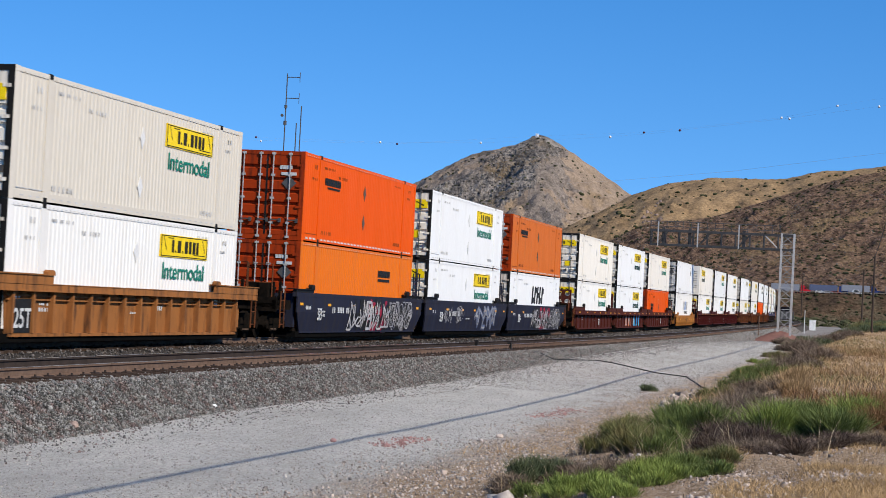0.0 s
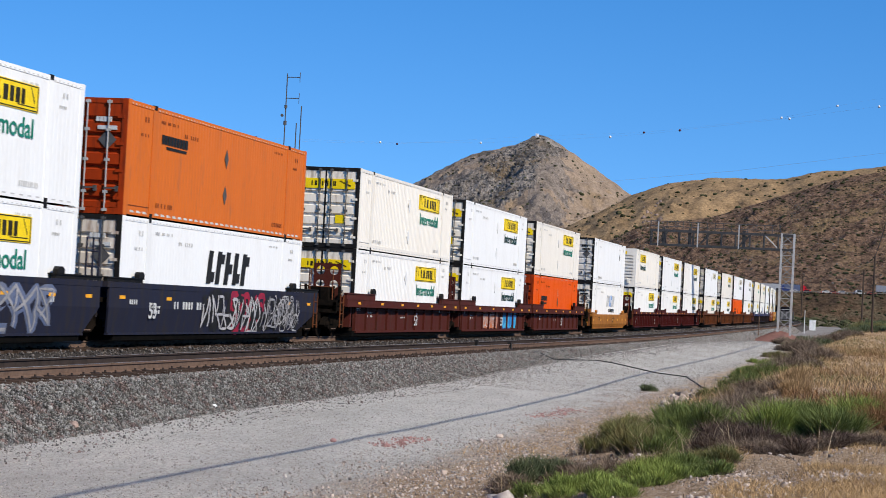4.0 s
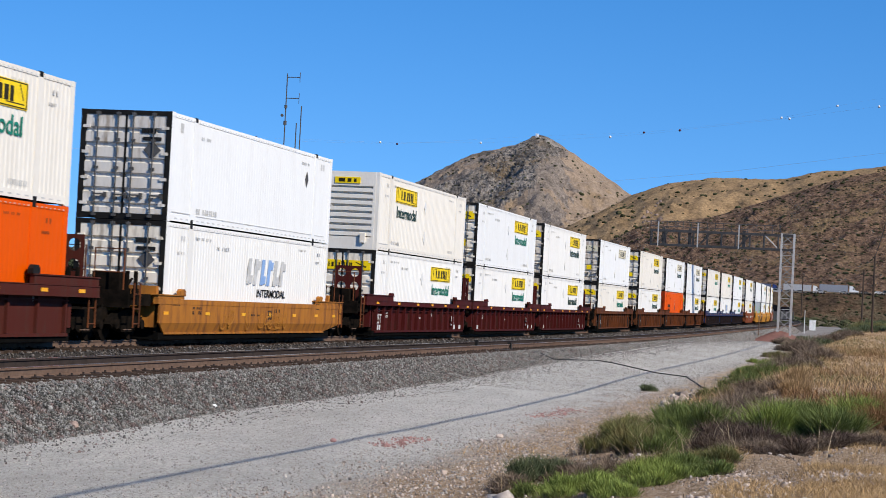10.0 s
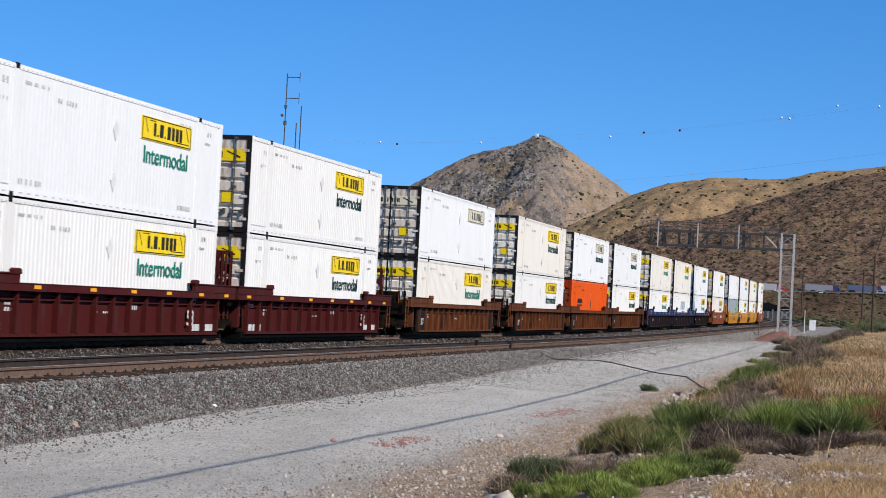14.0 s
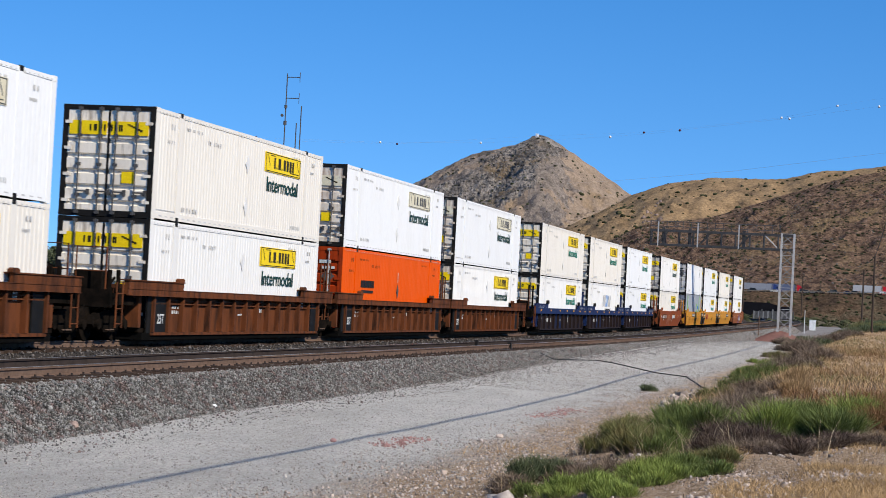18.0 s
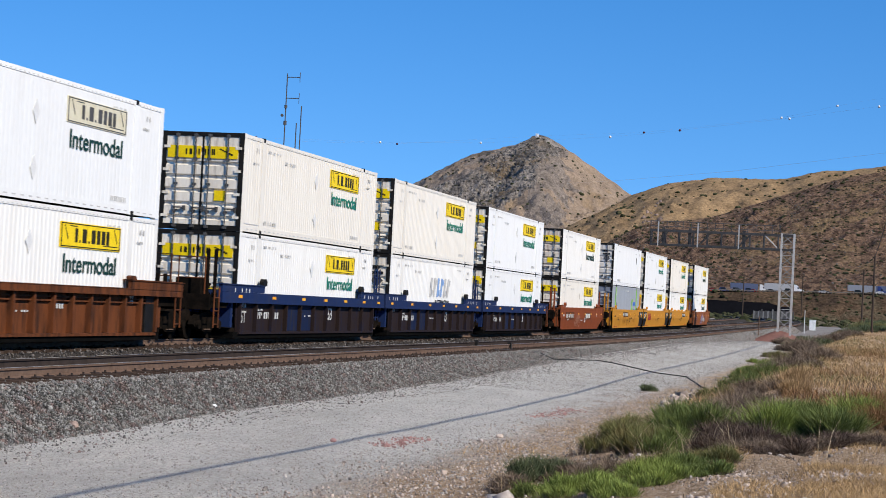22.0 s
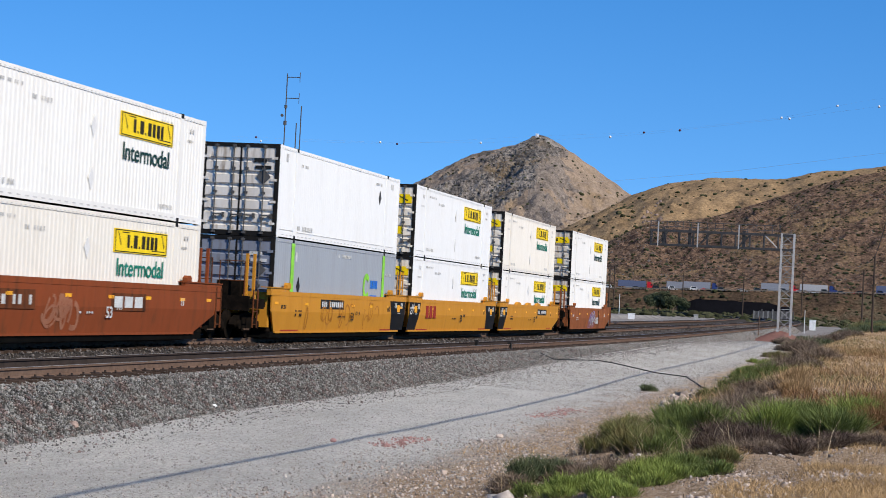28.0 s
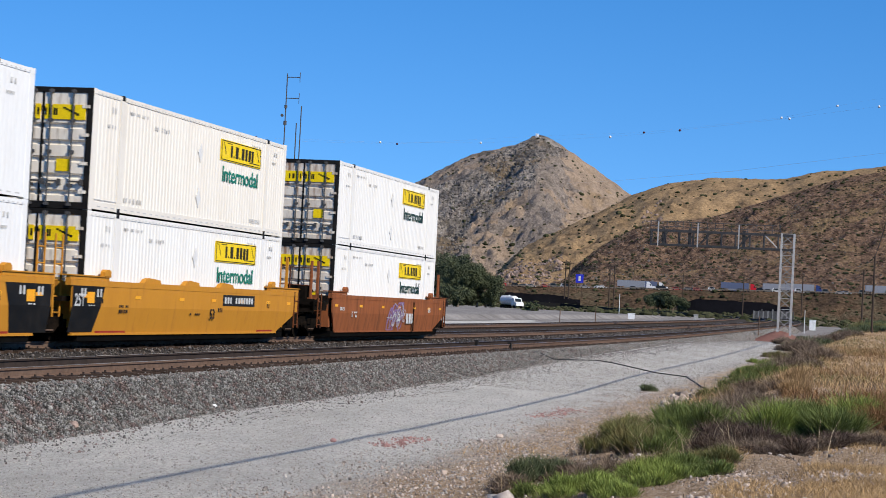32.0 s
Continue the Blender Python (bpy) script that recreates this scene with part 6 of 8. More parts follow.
highway_band("road", [(-9, 0.0), (0, 0.1), (16, 0.0), (26, 0.0)], ASPHALT, "asphalt highway along the foot of the hills", "road")
highway_band("embankment", [(-36, "2.2"), (-26, -6.6), (-15, -2.0), (-10, -0.1), (-9, 0.0)], FILL, "dry grassy highway embankment", "embankment", wob=0.8)
highway_band("hill_foot", [(24, -0.4), (40, 0.8), (70, 1.2)], DARK_HILL, "scrubby slope behind the highway", "slope", wob=1.5, seed=4)
rail_geo = Geo()
for u in np.arange(-520, 760, 4.0):
    p = hw_c + hw_r * float(u) + hw_f * -8.4
    q = hw_c + hw_r * float(u + 4) + hw_f * -8.4
    za, zb = highway_z(u), highway_z(u + 4)
    rail_geo.add([(p.x, p.y, za + 0.45), (q.x, q.y, zb + 0.45), (q.x, q.y, zb + 0.8), (p.x, p.y, za + 0.8)], [(0, 1, 2, 3)])
    rail_geo.box(p.x - 0.08, p.x + 0.08, p.y - 0.08, p.y + 0.08, za - 0.1, za + 0.8)
tagged(put("guard_rail", rail_geo, RAIL_PALE), "galvanized guard rail along the highway", "guard rail")
rb = random.Random(12)
pts_ = []
for _ in range(900):
    uu, ss = rb.uniform(-300, 220), rb.uniform(-34, -9)
    pp = hw_c + hw_r * uu + hw_f * ss
    pts_.append((pp.x, pp.y, highway_z(uu) + float(np.interp(ss, [-36, -26, -15, -10], [2.2 - highway_z(uu), -6.6, -2.0, -0.1]))))
tufts("shrubs", pts_, 0.7, SHRUB, "dry shrubs on the highway embankment", 12)
pts_ = []
for _ in range(1500):
    pp = spot(rb.uniform(-0.5, 14), rb.uniform(430, 880))
    pts_.append((pp.x, pp.y, float(ground_z(pp.x, pp.y))))
tufts("shrubs", pts_, 0.7, SHRUB, "low dark scrub on the flat below the highway", 13)
# steep bank of the wash below the highway, its shade painted in as near-black
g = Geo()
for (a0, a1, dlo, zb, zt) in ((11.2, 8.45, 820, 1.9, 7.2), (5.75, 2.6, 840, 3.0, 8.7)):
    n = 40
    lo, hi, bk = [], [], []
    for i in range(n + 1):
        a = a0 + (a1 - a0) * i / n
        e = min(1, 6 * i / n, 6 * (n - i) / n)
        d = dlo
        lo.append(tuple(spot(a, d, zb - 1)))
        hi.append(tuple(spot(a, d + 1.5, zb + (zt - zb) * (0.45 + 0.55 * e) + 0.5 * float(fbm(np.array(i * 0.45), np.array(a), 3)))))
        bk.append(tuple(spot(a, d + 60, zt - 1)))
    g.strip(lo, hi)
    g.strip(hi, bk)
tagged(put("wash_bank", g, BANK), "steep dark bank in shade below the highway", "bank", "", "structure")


# ---- vehicles on the highway (own x points along the road) ----
def paint_plain(name, c):
    return mat(name, c, tuple(k * 0.85 for k in c), rough=0.35, bump=0)


CAR_PAINTS = [paint_plain("car_white", (0.7, 0.7, 0.7)), paint_plain("car_black", (0.02, 0.02, 0.022)), paint_plain("car_silver", (0.4, 0.41, 0.43)), paint_plain("car_grey", (0.1, 0.105, 0.11)),
              paint_plain("car_red", (0.4, 0.02, 0.02)), paint_plain("car_navy", (0.03, 0.05, 0.14))]
CAB_RED, CAB_BLUE, CAB_WHITE = paint_plain("cab_red", (0.5, 0.02, 0.03)), paint_plain("cab_blue", (0.03, 0.05, 0.16)), CAR_PAINTS[0]
TRAILER_GREY = paint_plain("trailer_grey", (0.24, 0.25, 0.28))
TRAILER_WHITE = paint_plain("trailer_white", (0.38, 0.38, 0.385))
TRAILER_BLUE = paint_plain("trailer_blue", (0.10, 0.12, 0.19))
TRAFFIC = []


def wheels(root, xs, r, half, prefix):
    for x in xs:
        for s in (-1, 1):
            put("wheel", Geo().disc((x, s * half, r), (0, 1, 0), r, 0.3, 14).mesh(prefix, RUBBER), RUBBER, root)


CAR_CACHE = {}


def car(p, label, van=False):
    key = (p.name, van)
    if key in CAR_CACHE:
        return copy_thing(CAR_CACHE[key], pose(0, 0, 0))
    root = thing("car", label, "car", group="traffic on the highway")
    h = 1.9 if van else 1.45
    put("body", Geo().slab([(-2.2, 0.3), (2.25, 0.3), (2.3, 0.7), (1.3, 0.92), (-2.2, 0.95), (-2.3, 0.6)], -0.9, 0.9), p, root)
    put("cabin", Geo().slab([(-2.1, 0.95), (1.3, 0.92), (0.5, h), (-1.8 if van else -1.2, h)], -0.78, 0.78), p, root)
    for s in (-1, 1):
        put("side_window", Geo().slab([(-1.7, 1.02), (0.95, 1.0), (0.4, h - 0.1), (-1.3, h - 0.1)], s * 0.79 - 0.006, s * 0.79 + 0.006), GLASS_DARK, root)
    put("windscreen", Geo().add([(1.29, -0.7, 0.96), (1.29, 0.7, 0.96), (0.56, 0.7, h - 0.06), (0.56, -0.7, h - 0.06)], [(0, 1, 2, 3)]), GLASS_DARK, root)
    wheels(root, (-1.4, 1.4), 0.34, 0.78, "wheel")
    CAR_CACHE[key] = root
    return root


def lorry(cab, box, label):
    """A long-nosed tractor with a box trailer; it drives towards its own +x."""
    root = thing("lorry", label, "lorry", group="traffic on the highway")
    put("trailer_box", Geo().box(-13.0, -0.2, -1.28, 1.28, 1.15, 4.0), box, root)
    put("trailer_skirt", Geo().box(-9.5, -4.0, -1.22, 1.22, 0.5, 1.12), TRAILER_GREY, root)
    put("cab", Geo().slab([(0.6, 0.7), (3.0, 0.7), (3.2, 1.9), (2.7, 2.9), (1.9, 3.7), (0.6, 3.9)], -1.2, 1.2), cab, root)
    put("bonnet", Geo().slab([(3.0, 0.6), (4.9, 0.6), (4.95, 1.4), (4.6, 1.75), (3.15, 1.9)], -0.95, 0.95), cab, root)
    put("chassis", Geo().box(-2.5, 4.8, -0.5, 0.5, 0.55, 1.0), GRIME, root)
    for s in (-1, 1):
        put("side_window", Geo().slab([(2.1, 2.0), (2.95, 2.0), (2.65, 2.75), (2.1, 2.8)], s * 1.21 - 0.006, s * 1.21 + 0.006), GLASS_DARK, root)
    put("windscreen", Geo().add([(3.18, -1.0, 2.0), (3.18, 1.0, 2.0), (2.74, 1.0, 2.85), (2.74, -1.0, 2.85)], [(0, 1, 2, 3)]), GLASS_DARK, root)
    wheels(root, (-12.0, -10.8, -1.6, -0.3, 4.0), 0.52, 1.1, "wheel")
    return root


LORRIES = [(-470, 0, 1), (-400, 2, 0), (-352, 0, 2), (-322, 1, 0), (-286, 0, 0), (-213, 2, 1), (-175, 1, 0), (-125, 0, 1), (-80, 1, 2), (-45, 2, 0), (-5, 1, 1), (52, 0, 0), (84, 1, 0), (112, 1, 1)]
# named by when they stand before the dark hillside
for u, c, b in LORRIES:
    cab, cn = ((CAB_RED, "red"), (CAB_BLUE, "dark blue"), (CAB_WHITE, "white"))[c]
    box, bn = ((TRAILER_GREY, "grey"), (TRAILER_WHITE, "white"), (TRAILER_BLUE, "blue"))[b]
    TRAFFIC.append((lorry(cab, box, "%s lorry with a %s box trailer on the highway" % (cn, bn)), float(u), 3.0, 11.9))
for i in range(11):
    cab, cn = ((CAB_WHITE, "white"), (CAB_RED, "red"), (CAB_BLUE, "dark blue"))[i % 3]
    box, bn = ((TRAILER_BLUE, "blue"), (TRAILER_GREY, "grey"), (TRAILER_WHITE, "white"), (TRAILER_BLUE, "blue"))[i % 4]
    TRAFFIC.append((lorry(cab, box, "%s lorry with a %s box trailer on the highway" % (cn, bn)), -372.0 + 53 * i + 9 * (i % 3), 12.5, 11.2))
rr = random.Random(4)
u = -480.0
while u < 130:
    if all(not (lu - 19 < u < lu + 8) for lu, _, _ in LORRIES):
        p = rr.choice(CAR_PAINTS)
        v = rr.random() < 0.3
        TRAFFIC.append((car(p, "%s %s on the highway" % (p.name.split("_")[1], "van" if v else "car"), v), u, rr.choice((-1.5, 3.0)), 11.9))
    u += rr.uniform(5.5, 10)
u = -470.0
while u < 120:
    p = rr.choice(CAR_PAINTS[:4])
    v = rr.random() < 0.35
    TRAFFIC.append((car(p, "%s %s on the highway" % (p.name.split("_")[1], "van" if v else "car"), v), u, -5.2, 11.9))
    u += rr.uniform(6.5, 17)
for i in range(44):
    p = rr.choice(CAR_PAINTS)
    TRAFFIC.append((car(p, "%s car on the highway" % p.name.split("_")[1]), -370 + 17 * i + rr.uniform(-6, 6), 8.0, 11.2))


# ---- cantilever signal bridge ----
def signal_bridge():
    X, zb = 200.0, -0.4
    zt = 9.95
    root = thing("signal_bridge", "galvanized lattice cantilever signal bridge over the tracks", "signal bridge")
    for y in (9.05, 10.25):
        for dx in (0, 1.1):
            put("column", Geo().box(X + dx - 0.08, X + dx + 0.08, y - 0.085, y + 0.085, zb, zt), STEEL, root)
    for i in range(9):
        z0 = 0.5 + i * 1.05
        a, b = ((9.05, 10.25) if i % 2 else (10.25, 9.05))
        put("lattice_bar", Geo().tube([(X, a, z0), (X, b, z0 + 1.0)], 0.045, 5), STEEL_MID, root)
        put("lattice_bar", Geo().tube([(X + 1.1, b, z0), (X + 1.1, a, z0 + 1.0)], 0.045, 5), STEEL_MID, root)
        put("lattice_bar", Geo().tube([(X, 9.05, z0 + 1.0), (X, 10.25, z0 + 1.0)], 0.025, 5), STEEL, root)
    for dx in (0, 1.1):
        for z in (8.35, 9.75):
            put("chord", Geo().box(X + dx - 0.07, X + dx + 0.07, 9.05, 23.1, z - 0.10, z + 0.10), STEEL_BLACK, root)
        for i in range(10):
            y = 10.6 + i * 1.38
            put("web_bar", Geo().tube([(X + dx, y, 8.35), (X + dx, y, 9.75)], 0.06, 5), STEEL_BLACK, root)
        for y0, y1 in ((10.5, 11.9), (14.6, 13.3), (18.4, 17.2), (22.4, 21.4)):
            put("brace", Geo().tube([(X + dx, y0, 8.35), (X + dx, y1, 9.7)], 0.05, 5), STEEL if y0 < 12 else STEEL_BLACK, root)
    for y in (14.4, 18.4, 22.3):
        put("hanger", Geo().box(X - 0.12, X - 0.02, y - 0.06, y + 0.06, 8.2, 10.6), STEEL, root)
    put("walkway", Geo().box(X - 0.0, X + 1.1, 10.3, 23.1, 8.30, 8.33), STEEL_BLACK, root)
    for z in (10.15, 10.65):
        put("handrail", Geo().tube([(X, 10.3, z), (X, 23.1, z)], 0.035, 5), STEEL_DARK, root)
    for i in range(17):
        y = 10.4 + i * 0.79
        put("handrail_post", Geo().tube([(X, y, 9.75), (X, y, 10.65)], 0.03, 5), STEEL_DARK, root)
    for y in (14.0, 19.3, 21.9):
        h = put("signal_head", Geo().box(X + 1.15, X + 1.35, y - 0.15, y + 0.15, 8.5, 10.1), STEEL_BLACK, root)
        for k in range(3):
            put("lens", Geo().disc((X + 1.42, y, 8.8 + 0.5 * k), (1, 0, 0), 0.11, 0.05, 10), GLASS_DARK, h)
    g = Geo()
    for y in (9.05, 10.25):
        g.box(X - 0.25, X + 1.35, y - 0.3, y + 0.3, -0.9, -0.2)
    put("footing", g, PALE_ROAD, root)


signal_bridge()


def mound_z(X, Y):
    d = ((X - 203) / 12) ** 2 + ((Y - 10.2) / 2.3) ** 2
    return ground_z(X, Y) - 0.05 + 1.0 * np.exp(-d * 1.6) + 0.06 * fbm(X / 1.2, Y / 0.6, 3) * np.exp(-d)


grid_object("mound", np.arange(180, 232, 1.2), np.arange(6.2, 14.2, 0.35), mound_z, RED_DIRT, "low mound of reddish gravel beside the track", "mound")


def marker_post(az, d, h, label, material=POLE_WOOD, r=0.05, name="marker_post"):
    p = spot(az, d)
    z = float(ground_z(p.x, p.y))
    return tagged(put(name, Geo().tube([(p.x, p.y, z - 0.2), (p.x, p.y, z + h)], r, 6), material), label, "post")


marker_post(3.45, 205, 2.3, "thin rusty marker post beside the track", RAIL_SIDE)
marker_post(8.0, 235, 2.0, "thin dark post on the gravel flat", RAIL_SIDE)
marker_post(9.0, 215, 1.5, "thin dark post on the gravel flat", RAIL_SIDE)


def antenna_mast(az, d, top_el, label, arms):
    p = spot(az, d)
    z1 = E0 + top_el * d
    z0 = float(ground_z(p.x, p.y))
    root = thing("radio_mast", label, "antenna", Matrix.Translation((p.x, p.y, z0)))
    h = z1 - z0
    put("lower_pole", Geo().tube([(0, 0, -0.3), (0, 0, h * 0.62)], 0.085, 8), STEEL_DARK, root)
    put("upper_pole", Geo().tube([(0, 0, h * 0.62), (0, 0, h)], 0.035, 6), STEEL_DARK, root)
    if arms:
        for k in (0.985, 0.90):
            put("dipole_arm", Geo().tube([(0, 0, h * k), (0, -0.85, h * k)], 0.03, 6).tube([(0, -0.85, h * k - 0.33), (0, -0.85, h * k + 0.33)], 0.02, 6), STEEL_DARK, root)
        put("dish", Geo().disc((0, 0.22, h * 0.83), (1, 0.2, 0), 0.10, 0.06, 12), STEEL_DARK, root)
        put("collar", Geo().disc((0, 0, h * 0.80), (0, 0, 1), 0.11, 0.25, 8).disc((0, 0, h * 0.865), (0, 0, 1), 0.10, 0.2, 8), STEEL_DARK, root)
    else:
        put("clamp", Geo().box(-0.1, 0.1, -0.25, 0.25, h * 0.70, h * 0.73), STEEL_DARK, root)


antenna_mast(17.03, 130, 0.1092, "tall radio mast with two dipole arms", True)
antenna_mast(16.59, 132, 0.0935, "slim whip antenna mast", False)
antenna_mast(16.71, 131, 0.0850, "short whip antenna mast", False)


# ---- power lines with marker balls ----
def span_wire(label, pts, balls, r=0.012):
    """pts: (azimuth, rise, distance) along the cable; balls: azimuths and whether pale."""
    line = [spot(a, d, E0 + e * d) for a, e, d in pts]
    root = thing("power_line", label, "power line")
    put("cable", Geo().tube(line, r, 5), STEEL, root)
    return root


MARKER_RED = mat("dull_dark_red_paint", (0.09, 0.022, 0.03), rough=0.6, bump=0)


def ball(root, az, el, d, pale):
    bm = bmesh.new()
    bmesh.ops.create_icosphere(bm, subdivisions=2, radius=0.42)
    me = bpy.data.meshes.new("marker_ball")
    bm.to_mesh(me)
    bm.free()
    me.materials.append(WHITE_PLAIN if pale else MARKER_RED)
    p = spot(az, d, E0 + el * d)
    put("marker_ball", me, WHITE_PLAIN, root, "pale marker ball" if pale else "dark red marker ball", loc=p)


w1 = span_wire("aerial power line with marker balls", [(18.5, 0.0765, 760), (14.3, 0.0779, 760), (11.48, 0.0802, 750), (9.0, 0.0842, 740), (6.9, 0.0882, 720), (5.9, 0.0909, 710), (3.1, 0.0984, 690), (0.4, 0.1062, 670), (-4, 0.12, 640)], ())
for az, el, pale in ((17.82, 0.0769, 0), (14.32, 0.0779, 1), (11.48, 0.0802, 1), (7.84, 0.0862, 1), (5.9, 0.0909, 0), (2.88, 0.0987, 1), (0.45, 0.1060, 1)):
    ball(w1, az, el, 755 - 6.0 * (18 - az), pale)
w2 = span_wire("aerial power line with marker balls", [(18.5, 0.075, 790), (13.84, 0.0775, 780), (9.89, 0.085, 770), (6.9, 0.0891, 750), (3.1, 0.0990, 720), (1.58, 0.1057, 700), (-4, 0.126, 660)], ())
for az, el, pale in ((17.68, 0.0751, 1), (13.84, 0.0775, 0), (9.89, 0.085, 1), (6.9, 0.0891, 0), (3.1, 0.0990, 1), (1.58, 0.1057, 1)):
    ball(w2, az, el, 785 - 5.0 * (18 - az), pale)
span_wire("thin power cables over the hills", [(9.0, 0.0622, 820), (7.62, 0.0648, 800), (4.33, 0.0721, 780), (0.33, 0.0834, 740), (-4, 0.097, 700), (-9, 0.09, 690), (-12, -0.004, 690)], (), 0.03)
span_wire("thin power cables over the hills", [(33, -0.006, 420), (31, 0.068, 420), (26, 0.0667, 420), (21.5, 0.0655, 420), (20, 0.0655, 430)], (), 0.02)


# ---- utility poles, sign, parked vehicles, cabinets ----
def utility_pole(az, d, top, foot, label, cross=True):
    p = spot(az, d)
    z0, z1 = E0 + foot * d, E0 + top * d
    root = thing("utility_pole", label, "utility pole", Matrix.Translation((p.x, p.y, z0)), group="utility poles")
    h = z1 - z0
    put("pole", Geo().tube([(0, 0, -1.5), (0, 0, h)], 0.21, 8, 0.15), POLE_WOOD, root)
    if cross:
        put("crossarm", Geo().box(-0.07, 0.07, -1.25, 1.25, h - 0.75, h - 0.6), POLE_WOOD, root)
        for y in (-1.1, -0.4, 0.4, 1.1):
            put("insulator", Geo().disc((0, y, h - 0.5), (0, 0, 1), 0.05, 0.18, 6), GLASS_DARK, root)
    return root


utility_pole(0.65, 420, 0.0268, -0.0005, "dark wooden utility pole on the verge", False)
for az, d, t, f in ((8.9, 600, 0.0247, 0.0080), (8.79, 600, 0.0242, 0.0080), (7.65, 600, 0.0236, 0.0046), (7.52, 600, 0.0237, 0.0046), (5.6, 620, 0.0206, 0.0040), (3.92, 620, 0.0221, 0.0040), (2.3, 620, 0.0235, 0.0055)):
    utility_pole(az, d, t, f, "thin wooden utility pole near the highway")


def road_sign():
    p = spot(8.5, 900)
    root = thing("road_sign", "blue roadside information sign with a pale symbol", "road sign", Matrix.Translation((p.x, p.y, 9.5)) @ pose(0, 0, 0, 0, 0, 8.5))
    put("board", Geo().box(-0.1, 0.0, -1.7, 1.7, 4.2, 8.0), mat("sign_blue", (0.03, 0.04, 0.45), rough=0.4, bump=0), root)
    put("symbol", Geo().box(-0.12, -0.1, -0.5, 0.5, 5.0, 7.2), PALE_INK, root)
    for y in (-1.2, 1.2):
        put("post", Geo().box(-0.1, 0.0, y - 0.1, y + 0.1, -1.5, 4.2), POLE_WOOD, root)


road_sign()


def tank_lorry():
    p = spot(10.40, 408)
    z = float(ground_z(p.x, p.y))
    root = thing("tank_lorry", "white tank lorry parked beside the trees", "lorry", Matrix.Translation((p.x, p.y, z + 0.05)) @ pose(0, 0, 0, 0, 0, -138) @ Matrix.Scale(0.8, 4))
    put("tank", Geo().tube([(-3.6, 0, 2.15), (-3.4, 0, 2.15), (1.6, 0, 2.15), (1.8, 0, 2.15)], 1.15, 18), WHITE_PLAIN, root)
    put("cab", Geo().slab([(2.0, 0.8), (4.4, 0.8), (4.4, 1.6), (3.6, 1.8), (3.2, 2.7), (2.0, 2.8)], -1.1, 1.1), WHITE_PLAIN, root)
    put("windscreen", Geo().add([(3.62, -0.9, 1.85), (3.62, 0.9, 1.85), (3.27, 0.9, 2.6), (3.27, -0.9, 2.6)], [(0, 1, 2, 3)]), GLASS_DARK, root)
    put("chassis", Geo().box(-3.6, 4.2, -0.5, 0.5, 0.6, 1.0), GRIME, root)
    put("hatch", Geo().disc((-1, 0, 3.35), (0, 0, 1), 0.3, 0.25, 10), WHITE_PLAIN, root)
    wheels(root, (-2.8, -1.6, 3.4), 0.5, 1.0, "wheel")


tank_lorry()


def cabinet(az, d, w, h, label, material):
    p = spot(az, d)
    z = float(ground_z(p.x, p.y))
    root = thing("equipment_cabinet", label, "cabinet", Matrix.Translation((p.x, p.y, z)) @ pose(0, 0, 0, 0, 0, az))
    put("case", Geo().box(-w / 2, w / 2, -w / 2, w / 2, 0.1, h), material, root)
    put("lid", Geo().box(-w / 2 - 0.06, w / 2 + 0.06, -w / 2 - 0.06, w / 2 + 0.06, h, h + 0.08), material, root)
    put("plinth", Geo().box(-w / 2 - 0.1, w / 2 + 0.1, -w / 2 - 0.1, w / 2 + 0.1, -0.4, 0.1), PALE_ROAD, root)
    put("door", Geo().box(-w / 2 - 0.02, -w / 2, -w / 2 + 0.1, w / 2 - 0.1, 0.25, h - 0.15), material, root)


cabinet(1.98, 330, 1.0, 1.7, "white equipment cabinet beside the road", WHITE_PLAIN)
cabinet(7.0, 300, 1.0, 0.9, "white equipment cabinet on the flat", WHITE_PLAIN)
cabinet(5.2, 320, 0.7, 1.5, "grey equipment cabinet on the flat", STEEL)
marker_post(2.2, 290, 3.2, "leaning white post beside the cabinet", WHITE_PLAIN, 0.05)
marker_post(7.35, 420, 4.2, "slim pale lamp post on the flat", WHITE_PLAIN, 0.06)


def yard_fence():
    """A grey slatted fence round the yard beyond the signal bridge."""
    a, b = spot(3.62, 560, 0.75), spot(2.5, 560, 1.05)
    root = thing("fence", "grey slatted yard fence beyond the signal bridge", "fence")
    n = 26
    for i in range(n + 1):
        p = a.lerp(b, i / n)
        if i % 4 == 0:
            put("post", Geo().box(p.x - 0.08, p.x + 0.08, p.y - 0.08, p.y + 0.08, p.z - 0.8, p.z + 3.3), STEEL_DARK, root)
        if i < n:
            q = a.lerp(b, (i + 0.86) / n)
            z = p.z + (0.5 if i % 7 == 5 else 0.0)
            put("slat", Geo().add([(p.x, p.y, z - 0.5), (q.x, q.y, z - 0.5), (q.x, q.y, z + 3.1), (p.x, p.y, z + 3.1), (p.x + 0.06, p.y, z - 0.5), (q.x + 0.06, q.y, z - 0.5), (q.x + 0.06, q.y, z + 3.1), (p.x + 0.06, p.y, z + 3.1)],
                                  [(0, 1, 2, 3), (7, 6, 5, 4), (3, 2, 6, 7), (0, 3, 7, 4), (1, 5, 6, 2)]), STEEL_DARK if i % 3 else STEEL_MID, root)


yard_fence()


